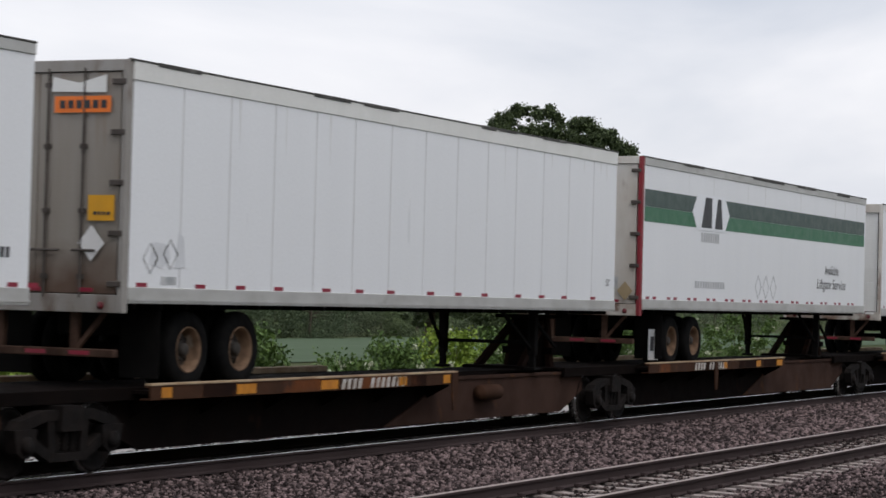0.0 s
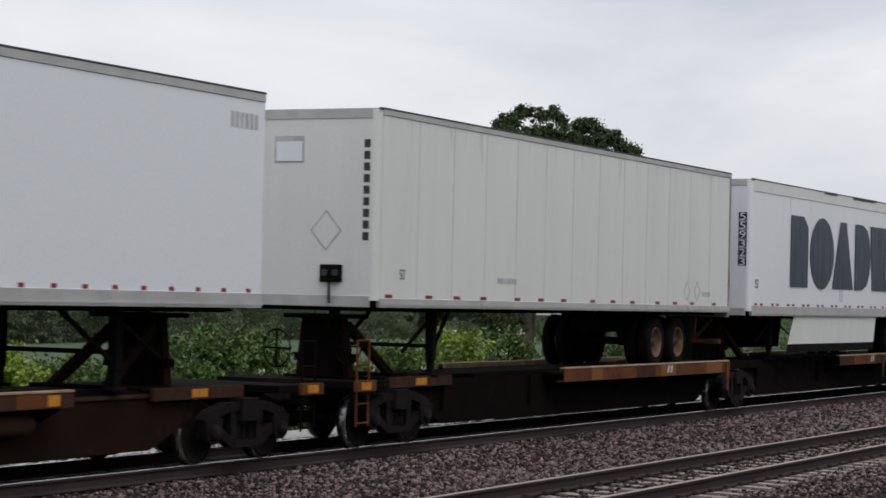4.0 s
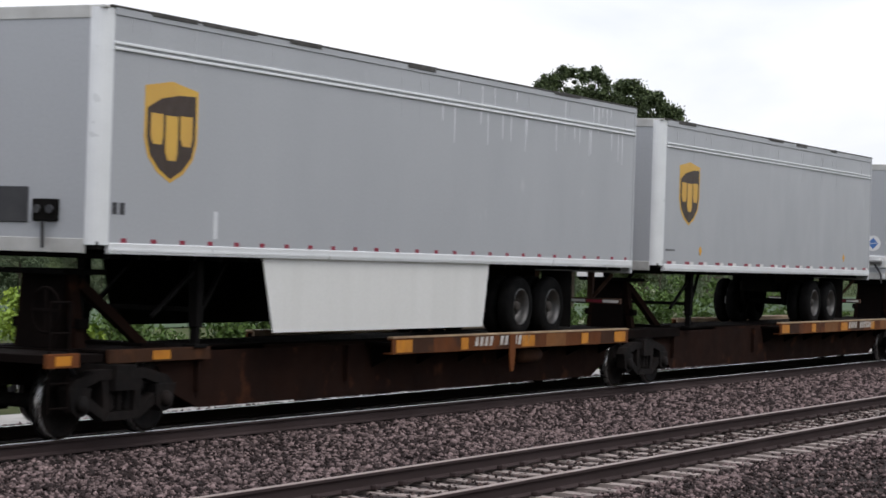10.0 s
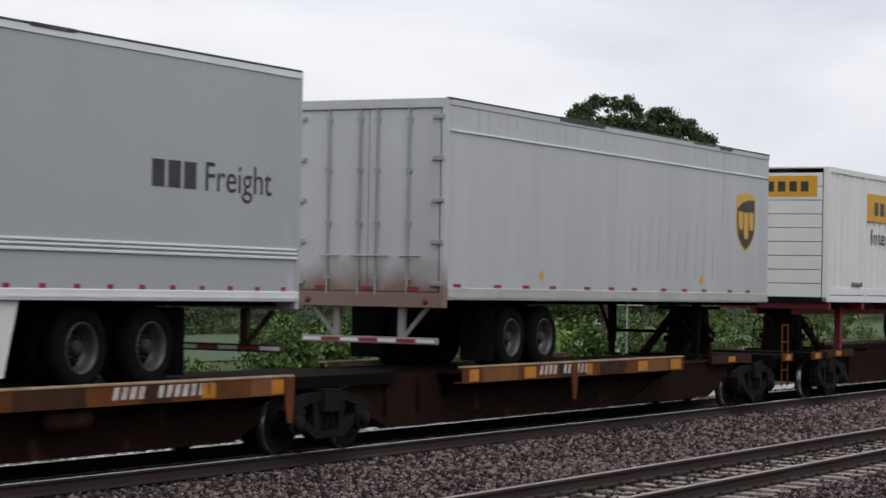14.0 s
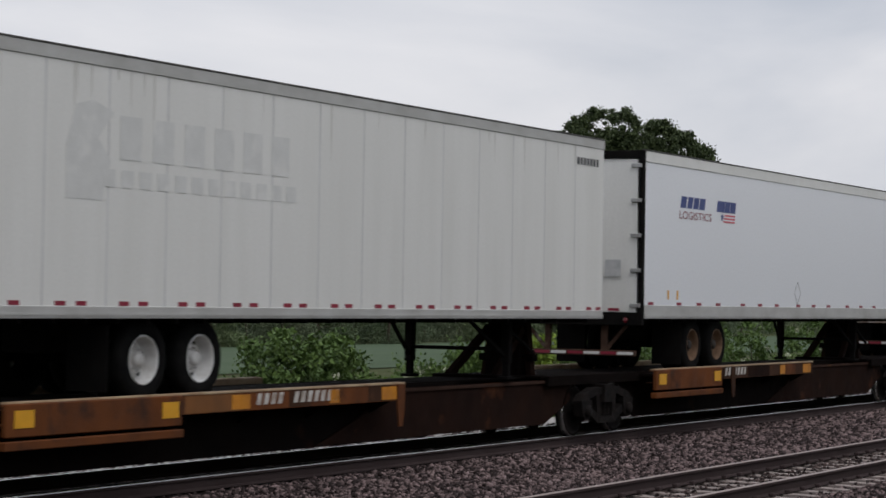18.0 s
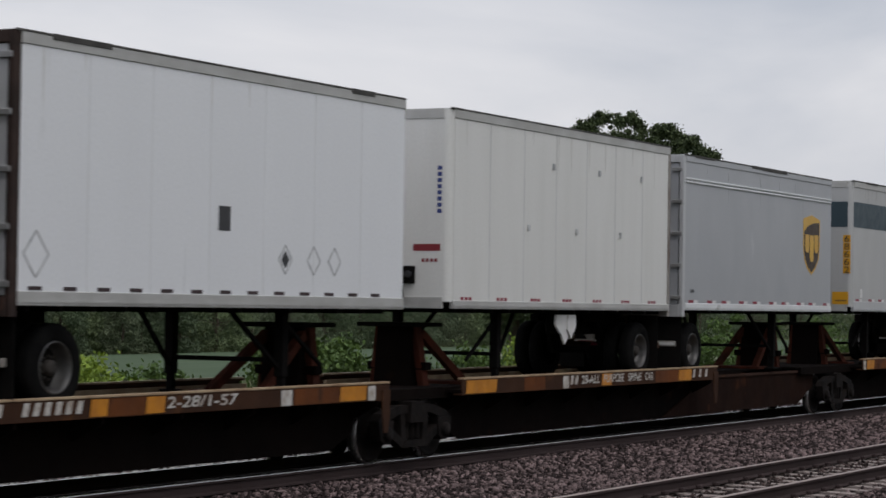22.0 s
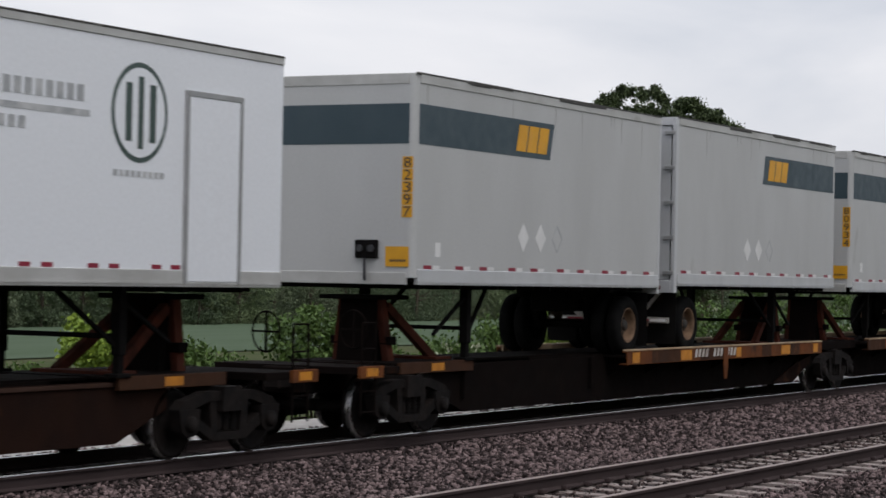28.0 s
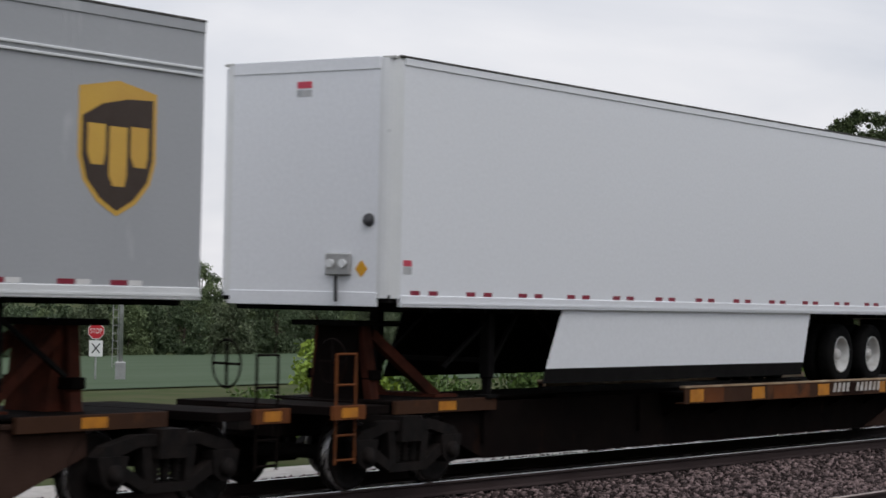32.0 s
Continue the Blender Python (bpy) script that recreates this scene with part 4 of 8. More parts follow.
def bogie(x):
    """A two-axle freight bogie; its wheelsets turn."""
    b = thing("rail_bogie", "dark cast steel bogie with turning wheelsets on the rails", "rail bogie", "bogies under the train")
    runs(b, x, YT, 0)
    for side in (-1, 1):
        part("side_frame", shared("side_frame", side_frame, CAST), CAST, b, m=pose(0, side * 0.99, 0, 0, 0, 0 if side < 0 else 180))
        for dx in (-0.16, 0, 0.16):
            part("spring", shared("spring", springs, CAST), CAST, b, m=pose(dx, side * 0.99, 0.31, 90, 0, 0))
    part("bolster", shared("bolster", lambda: Shape().prism([(-0.22, 0.55), (0.22, 0.55), (0.2, 0.85), (-0.2, 0.85)], "y", -1.12, 1.12), CAST), CAST, b)
    for k in (-1, 1):
        ws = part("wheelset", shared("rail_axle", lambda: Shape().turned([(0.07, -1.1), (0.085, -0.7), (0.085, 0.7), (0.07, 1.1)], (0, 0, 0), 12), CAST), CAST, b, "turning axle with two wheels", pose(k * 0.87, 0, 0.425))
        for side in (-1, 1):
            at = pose(0, side * GAUGE / 2, 0, 0, 0, 0 if side < 0 else 180)
            part("rail_wheel", shared("rail_wheel", rail_wheel, CAST), CAST, ws, "rusty steel wheel", at)
            part("tread", shared("tread", tread_ring, TREAD), TREAD, ws, "bright worn tread", at)
        SPINNING.append((ws, k * 0.87, x))
    return b


def sill_shape(a, b, z=0.82):
    """The channel-shaped edge of a wheel platform."""
    s = Shape().box(a, b, 0.0, 0.03, z, 1.055, 0.004)
    s.box(a, b, 0.03, 0.10, 1.025, 1.055)
    s.box(a, b, 0.03, 0.16, z, z + 0.02)
    return s


# marks along four platform edges, in the train's own metres: reflectors, brown patches, white squares, rows of bars (start, end, count), words (start, width, text)
PLATFORMS = {
    372.3: (((379.36, 379.96), (382.53, 382.85), (383.6, 383.98), (388.05, 388.75)), ((382.85, 383.6), (386.9, 388.05)), ((386.58, 386.84), (388.82, 389.02)),
            ((380.22, 381.08, 4), (381.32, 382.46, 6)), (384.02, 1.6, "2-28/1-57")),
    390.5: (((391.75, 392.75), (396.73, 397.14), (400.18, 400.8)), ((393.75, 394.5), (399.1, 400.18)), ((395.19, 395.4),),
            ((395.46, 395.82, 2), (400.87, 401.8, 3)), (395.9, 3.1, "28-ALL PURPOSE SPINE CAR")),
    507.1: (((515.47, 516.02),), ((510.0, 511.1), (516.1, 516.9)), (), ((511.6, 511.95, 2), (517.06, 518.1, 3)), (512.0, 3.0, "28-ALL PURPOSE SPINE CAR")),
    410.0: (((411.58, 412.12), (416.26, 416.66), (420.3, 421.06)), ((412.14, 413.2), (413.26, 413.8), (416.66, 417.6)), ((411.34, 411.5), (414.37, 414.63)),
            ((417.78, 418.79, 4), (418.99, 420.18, 6)), (414.78, 1.4, "2-28/1-57")),
}


def platform_marks(car, xa, zs, up, ambers, browns, whites, rows, words):
    """What is stuck and stencilled along one platform edge."""
    for p, q in ambers:
        sticker("reflector", [[(p - xa, zs + up + 0.02), (q - xa, zs + up + 0.02), (q - xa + 0.03, 1.035 + up), (p - xa + 0.03, 1.035 + up)]], AMBER, car, y=0.058, label="worn amber reflector")
    for p, q in browns:
        sticker("paint_patch", [rect(p - xa, q - xa, zs + up + 0.012, 1.04 + up)], SILL, car, y=0.06, lift=0.002, label="patch of browner paint")
    for p, q in whites:
        sticker("white_square", [rect(p - xa, q - xa, zs + up + 0.01, 1.03 + up)], STENCIL, car, y=0.058, label="worn off-white square")
    for p, q, n in rows:
        for k in range(n):
            part("stencil_mark", shared("stencil_mark", lambda: Shape().prism([(0, 0), (0.10, 0), (0.145, 0.145), (0.045, 0.145)], "y", -0.006, -0.003), STENCIL), STENCIL, car, m=pose(p - xa + (q - p) * k / n, 0.06, 0.885 + up))
    each = words[1] / len(words[2])
    for k, word in enumerate(words[2].split()):
        at = words[0] - xa + each * words[2].index(word)
        text(word, car, STENCIL, at, 0.885 + up, each * (len(word) - 0.3), 0.14, lift=-0.052, shear=0.12, bold=0.02)


def rail_car(xa, xb, sa, sb, hitches, first, last, look_no, box_at=None, deep=None):
    """One unit of an articulated spine car between two bogies: a deep spine, a wheel platform from sa to sb, hitch stands."""
    L = xb - xa
    edge = SILLD if look_no % 3 == 0 or 370 < xa < 430 or xa < 75 or xa > 545 else SILL
    car = thing("spine_car", "rusty brown spine car with orange-brown wheel platform and yellow reflectors", "rail car", "spine cars of the train")
    runs(car, xa, YS, 0)
    c = 1.30
    lo, hi = 0.9, L - 0.9
    web = [(-0.4, 0.62), (0.9, 0.58), (2.0, 0.20), (L - 2.0, 0.20), (L - 0.9, 0.58), (L + 0.4, 0.62), (L + 0.4, 0.98), (-0.4, 0.98)]
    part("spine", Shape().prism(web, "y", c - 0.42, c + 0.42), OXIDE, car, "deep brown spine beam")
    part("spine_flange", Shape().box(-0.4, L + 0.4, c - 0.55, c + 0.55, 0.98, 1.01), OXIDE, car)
    u, w = sa - xa, sb - xa
    zs = 0.87 if xa < 95 else 0.82          # the first cars have a shallower platform edge
    # deep side plates below the platform, as on the real units, coloured for its shade
    plate = [(max(0.9, u - 2.8), 0.60), (max(1.9, u - 1.9), 0.22), (min(L - 1.9, w + 1.6), 0.22), (min(L - 0.9, w + 2.6), 0.60), (min(L - 0.9, w + 2.6), 1.0), (max(0.9, u - 2.8), 1.0)]
    for y in (0.52, 2.05):
        part("side_plate", Shape().prism(plate, "y", y, y + 0.03), RUST if 165 < xa < 280 else OXIDE, car, "side plate coloured as dark as the platform's shade")
    # the spine's web shows dusty brown past the platform; its slanted cut draws the platform's shadow edge
    if L - 1.0 - w > 0.4:
        web_end = [(w - 1.7, 0.24), (L - 2.0, 0.24), (L - 1.0, 0.60), (L - 1.0, 0.96), (w + 0.06, 0.96), (w + 0.06, 0.82), (w - 0.5, 0.60)]
        panel = part("end_panel", Shape().prism(web_end, "y", 0.47, 0.50), DUSTY if xa < 50 or 165 < xa < 240 or xa > 500 else RUST, car, "dusty brown web of the spine beside the bogie")
        part("panel_rib", Shape().box(w + 0.3, L - 1.05, 0.44, 0.47, 0.90, 0.95, 0.006), DUSTY, panel, "long stiffening rib")
    web_m = RUST if 165 < xa < 280 else OXIDE
    # the slanted edge here also draws where the platform's shadow ends
    if u > 2.6:
        part("end_panel", Shape().prism([(1.0, 0.60), (2.0, 0.24), (u + 1.2, 0.24), (u + 0.1, 0.62), (u - 0.1, 0.96), (1.0, 0.96)], "y", 0.47, 0.50), web_m, car, "dark brown web of the spine beside the bogie")
        for xx in (1.9, u - 0.7):
            part("web_stiffener", Shape().box(xx, xx + 0.07, 0.40, 0.47, 0.45, 0.96, 0.006), web_m, car, "upright stiffener on the web")
    up = 0.085 if 370 < xa < 428 else 0.0   # the platform edge stands higher on the units under the short trailers
    for y, turn in ((0.06, 0), (2.54, 180)):
        part("platform_sill", sill_shape(u, w, zs), edge, car, "orange-brown platform edge, rust-stained", pose(0, y, up) if not turn else Matrix.Translation((0, y, up)) @ Matrix.Diagonal((1, -1, 1, 1)))
    for y in (0.05, 2.45):
        part("sill_lip", Shape().box(u, w, y, y + 0.1, 1.05 + up, 1.078 + up, 0.004), LIP, car, "worn pale upper edge")
    part("wheel_curb", Shape().box(u, w, 2.40, 2.44, 0.985, 1.07, 0.004), LIP, car, "worn inner curb")
    deck = Shape()
    deck.box(u + 0.02, w - 0.02, 0.09, 0.88, 0.94, 0.985)
    deck.box(u + 0.02, w - 0.02, 1.72, 2.51, 0.94, 0.985)
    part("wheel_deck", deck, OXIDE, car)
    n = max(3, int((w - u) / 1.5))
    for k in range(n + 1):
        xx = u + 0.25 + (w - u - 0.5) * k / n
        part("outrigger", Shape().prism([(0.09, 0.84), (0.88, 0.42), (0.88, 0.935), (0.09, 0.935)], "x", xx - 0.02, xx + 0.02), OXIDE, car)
    g = random.Random(look_no)
    marks = [u + 0.35, u + (w - u) * 0.26, u + (w - u) * 0.52, u + (w - u) * 0.78, w - 0.4]
    bare = 96 < xa < 186 or 430 < xa < 484
    known = PLATFORMS.get(xa)
    if known:
        platform_marks(car, xa, zs, up, *known)
    for xx in () if known else marks:
        if g.random() < (0.12 if bare else 0.85):
            ww = g.choice((0.24, 0.3, 0.42, 0.5))
            sticker("reflector", [rect(max(u + 0.04, xx - ww / 2), min(w - 0.04, xx + ww / 2), zs + 0.025, 1.025)], AMBER, car, y=0.058, label="worn yellow reflector")
    for k in () if known else range(4):
        xx = u + (w - u) * (k + g.uniform(0.1, 0.6)) / 4
        ww = g.uniform(0.5, 1.3)
        sticker("paint_patch", [rect(xx, min(w - 0.05, xx + ww), zs + 0.01, 1.045)], (PATCH if edge is SILL else SILL) if g.random() < 0.5 else (SILLD if edge is SILL else RUST), car, y=0.06, lift=0.002, label="patch of other paint")
    m0 = u + (w - u) * (0.56 if look_no % 2 else 0.3)
    bars = [[(a, 0.865), (a + 0.10, 0.865), (a + 0.145, 1.01), (a + 0.045, 1.01)] for a in [m0 + 0.17 * k for k in range(4)] + [m0 + 0.9 + 0.17 * k for k in range(7)]]
    if 526 < xa < 527:
        text("2-28/1-57", car, STENCIL, 530.75 - xa, 0.875, 1.38, 0.15, lift=-0.052, shear=0.12, bold=0.025)
        bars = [[(535.78 - xa - 0.178 * k - 0.12, 0.865)] for k in range(12) if k != 7]
    if bare:
        bars = bars[1:3]
    if known:
        bars = []
    for a in bars:
        part("stencil_mark", shared("stencil_mark", lambda: Shape().prism([(0, 0), (0.10, 0), (0.145, 0.145), (0.045, 0.145)], "y", -0.006, -0.003), STENCIL), STENCIL, car, m=pose(a[0][0], 0.06, 0.885))
    for xx in ((530.5 - xa,) if 526 < xa < 527 else (511.3 - xa,) if 507 < xa < 508 else (w - 0.12,) if look_no % 2 or known else (u + (w - u) * 0.45,)):
        part("gusset", Shape().prism([(xx - 0.11, 1.05), (xx + 0.11, 1.05), (xx + 0.10, 0.72), (xx + 0.05, 0.46), (xx - 0.05, 0.46), (xx - 0.10, 0.72)], "y", 0.035, 0.056), edge, car, "rusty tapered gusset under the platform edge")
    if deep:
        da, db = deep
        part("deep_box", Shape().box(da - xa, db - xa, -0.02, 0.05, 0.70, 1.06, 0.012).box(da - xa - 0.02, db - xa + 0.02, -0.035, 0.08, 0.56, 0.66, 0.01), SILL, car, "deep orange-brown wheel box")
        for xx in (da - xa + 0.3, db - xa - 0.25):
            sticker("reflector", [rect(xx - 0.17, xx + 0.17, 0.80, 0.99)], YELLOW, car, y=-0.022, label="yellow reflector square")
    # end platforms over the bogies with couplers or articulation
    for x0, x1, end in ((-0.2, 2.2, first), (L - 2.2, L + 0.2, last)):
        part("end_platform", Shape().box(x0, x1, 0.45, 2.15, 0.985, 1.02, 0.005), OXIDE, car)
        s = Shape().box(x0 + 0.1, x1 - 0.1, 0.36, 0.42, 0.86, 1.02, 0.004)
        part("end_sill", s, SILLD if end else OXIDE, car, "rusty end sill")
        if end:
            sticker("reflector", [rect((x0 + x1) / 2 - 0.2, (x0 + x1) / 2 + 0.18, 0.885, 0.995)], AMBER, car, y=0.36, label="worn yellow reflector")
    for x0, way, end in ((0, -1, first), (L, 1, last)):
        if end:
            part("end_step", Shape().box(x0 + way * 1.1 - 0.5, x0 + way * 1.1 + 0.5, 0.1, 2.5, 0.9, 1.0, 0.006), OXIDE, car, "end platform beam")
            part("step_plate", Shape().box(x0 + way * 1.45 - 0.3, x0 + way * 1.45 + 0.3, 0.04, 0.10, 0.86, 1.02, 0.004), SILL, car, "orange-brown end plate")
            sticker("reflector", [rect(x0 + way * 1.45 - 0.16, x0 + way * 1.45 + 0.14, 0.885, 0.995)], AMBER, car, y=0.04)
            rails = Shape()
            for xx in (x0 + way * 1.25, x0 + way * 1.62):
                rails.bar((xx, 0.12, 0.35), (xx, 0.12, 1.6), 0.035, n=6)
            for zz in (0.4, 0.68, 1.25, 1.6):
                rails.bar((x0 + way * 1.25, 0.12, zz), (x0 + way * 1.62, 0.12, zz), 0.03, n=6)
            part("grab_rail", rails, SILL if g.random() < 0.5 else OXIDE, car, "ladder and grab rail")
            part("brake_wheel", shared("brake_wheel", brake_wheel, OXIDE), OXIDE, car, "round hand brake wheel", pose(x0 + way * 1.2, 0.5, 1.5, 0, 0, 75))
            part("coupler", Shape().box(min(x0, x0 + way * 2.0), max(x0, x0 + way * 2.0), c - 0.13, c + 0.13, 0.68, 0.92, 0.03), CAST, car)
            part("draft_gear", Shape().box(min(x0, x0 + way * 1.7), max(x0, x0 + way * 1.7), c - 0.35, c + 0.35, 0.62, 0.98, 0.02), OXIDE, car)
    if box_at is not None:
        part("air_reservoir", Shape().turned([(0.0, -0.42), (0.10, -0.39), (0.13, -0.33), (0.13, 0.33), (0.10, 0.39), (0, 0.42)], (0, 0, 0), 16), SILLD, car, "rusty air reservoir", pose(box_at - xa, 0.36, 0.68, 0, 0, 90))
    for x, way in hitches:
        hx = x - xa
        if way == 2:
            # raised with no trailer on it: two slim posts under a plate, one long strut each
            for yy in (c - 0.40, c + 0.40):
                part("hitch_leg", Shape().bar((hx - 0.1, yy, 1.0), (hx - 0.05, yy * 0.7 + c * 0.3, 2.14), 0.12, 0.1), HITCH, car, "red-brown post of the raised hitch")
                part("hitch_strut", Shape().bar((hx + 1.25, yy, 1.04), (hx + 0.02, yy * 0.7 + c * 0.3, 1.86), 0.15, 0.12), HITCH, car, "slanted red-brown hitch strut")
            part("hitch_plate", Shape().box(hx - 0.6, hx + 0.3, c - 0.5, c + 0.5, 2.12, 2.22, 0.02), BLACKP, car, "dark hitch head plate")
            part("hitch_foot", Shape().box(hx + 0.95, hx + 1.5, c - 0.55, c + 0.55, 1.0, 1.09, 0.015), HITCH, car, "hinge block of the hitch strut")
            continue
        for yy in (c - 0.42, c + 0.42):
            part("hitch_leg", Shape().bar((hx, yy, 1.0), (hx - way * 0.05, yy * 0.7 + c * 0.3, 1.93), 0.17, 0.1), HITCH if xa > 370 else RUST, car, "red-brown leg of the folding hitch")
            part("hitch_strut", Shape().bar((hx + way * 1.35, yy, 1.02), (hx + way * 0.12, yy * 0.7 + c * 0.3, 1.8), 0.13, 0.1), HITCH if xa > 370 else RUST, car, "slanted red-brown hitch strut")
        part("hitch_plate", Shape().box(hx - 0.45, hx + 0.45, c - 0.5, c + 0.5, 1.90, 1.965, 0.015), BLACKP, car, "dark hitch head plate")
        part("hitch_column", Shape().prism([(hx - 0.26, 1.02), (hx + 0.26, 1.02), (hx + 0.15, 1.9), (hx - 0.15, 1.9)], "y", c - 0.30, c + 0.30), HITCH if look_no > 26 and hx > 3 else OXIDE, car, "rusty hitch column")
        part("hitch_foot", Shape().box(hx + way * 1.35 - 0.25, hx + way * 1.35 + 0.25, c - 0.6, c + 0.6, 1.0, 1.06, 0.01), HITCH if xa > 370 else OXIDE, car, "hinge block of the hitch strut")
        part("hitch_brace", Shape().box(hx - 0.1, hx + 0.1, c - 0.5, c + 0.5, 1.25, 1.37, 0.01), OXIDE, car)
    return car


def brake_wheel():
    """A rim with a cross of spokes."""
    s = Shape().turned([(0.245, 0.0), (0.26, -0.015), (0.275, 0.0), (0.26, 0.015), (0.245, 0.0)], (0, 0, 0), 24, caps=False)
    a, b = 0.25, 0.013
    return s.prism([(-a, -b), (-b, -b), (-b, -a), (b, -a), (b, -b), (a, -b), (a, b), (b, b), (b, a), (-b, a), (-b, b), (-a, b)], "y", -0.012, 0.012)


W = 2.59


def settle(ob, base):
    """Moves a thing's origin up to its base without moving its parts."""
    for child in ob.children:
        child.matrix_basis = Matrix.Translation((0, 0, -base)) @ child.matrix_basis
    return ob


def side_skin(t, L, zb, zt, x0, style, skin, z0, z1, joint):
    """The near side in upright panels, with ribs where it has them."""
    n = 1 if style == "smooth" else max(4, round((L - x0) / 1.19))
    w = (L - x0) / n
    gap = {"panel": 0.032, "rib": 0.010, "hrib": 0.0004, "smooth": 0.003}[style]

    def build():
        s = Shape()
        if style == "rib":
            line = [(gap / 2, 0.0)]
            for k in range(4):
                a = w * (k + 0.5) / 4
                line += [(a - 0.055, 0.0), (a - 0.035, -0.019), (a + 0.035, -0.019), (a + 0.055, 0.0)]
            return s.prism(line + [(w - gap / 2, 0.0), (w - gap / 2, 0.02), (gap / 2, 0.02)], "z", z0, z1)
        if style == "hrib":
            line, z = [(0.0, z0)], z0 + 0.12
            while z < z1 - 0.08:
                line += [(0.0, z - 0.022), (-0.0065, z - 0.008), (-0.0065, z + 0.008), (0.0, z + 0.022)]
                z += 0.165
            return s.prism(line + [(0.0, z1), (0.02, z1), (0.02, z0)], "x", gap / 2, w - gap / 2)
        return s.box(gap / 2, w - gap / 2, 0.0, 0.004 if style == "smooth" else 0.02, z0, z1)

    me = shared(("side_panel", style, round(w, 3), round(z0, 2), round(z1, 2)), build, skin)
    for k in range(n):
        part("side_panel", me, skin, t, m=pose(x0 + k * w, 0, 0))
    part("side_lining", Shape().box(x0, L - 0.02, 0.0045 if style == "smooth" else 0.021, 0.05, z0, z1), skin if style == "smooth" else joint, t)
    if style == "panel":
        s = Shape()
        for k in range(1, n):
            s.box(x0 + k * w - 0.0175, x0 + k * w + 0.0175, 0.003, 0.0205, z0, z1)
        tagged(part("panel_seam", s, SEAMLIGHT if joint is WHITE else SEAM, t), "soft grey seam between the side panels", kind="stuff")
    return n, w


def reflectors(t, L, z, kind, x0=0.5):
    """Reflective tape along the lower side."""
    red = shared(("red_tape",), lambda: Shape().box(-0.12, 0.12, -0.003, 0.0, -0.026, 0.026), REFR)
    white = shared(("white_tape",), lambda: Shape().box(-0.1, 0.1, -0.003, 0.0, -0.026, 0.026), REFW)
    small = shared(("short_tape",), lambda: Shape().box(-0.055, 0.055, -0.003, 0.0, -0.026, 0.026), REFR)
    x = x0
    k = 0
    while x < L - 0.3:
        if kind == "pairs":
            for d in (0, 0.38):
                part("reflector", red, REFR, t, m=pose(x + d, -0.002, z) @ Matrix.Diagonal((0.8, 1, 1, 1)))
            x += 1.19
        elif kind == "mixed":
            part("reflector", red, REFR, t, m=pose(x, -0.002, z))
            part("reflector", white, REFW, t, m=pose(x + 0.24, -0.002, z))
            x += 0.75 if k % 2 else 0.95
        elif kind == "dots":
            part("reflector", small, REFR, t, m=pose(x, -0.002, z))
            x += 0.62
        elif kind == "dark":
            part("reflector", shared("dark_tape", lambda: Shape().box(-0.12, 0.12, -0.003, 0.0, -0.022, 0.022), TAPEDARK), TAPEDARK, t, m=pose(x, -0.002, z))
            x += 0.62
        elif kind == "dots_of_three":
            for d in (0, 0.13, 0.26):
                part("reflector", shared("tape_dot", lambda: Shape().box(-0.045, 0.045, -0.003, 0.0, -0.023, 0.023), REFR), REFR, t, m=pose(x + d, -0.002, z))
            x += 1.19
        else:
            part("reflector", red, REFR, t, m=pose(x, -0.002, z))
            x += 1.0 if k % 3 else 1.35
        k += 1


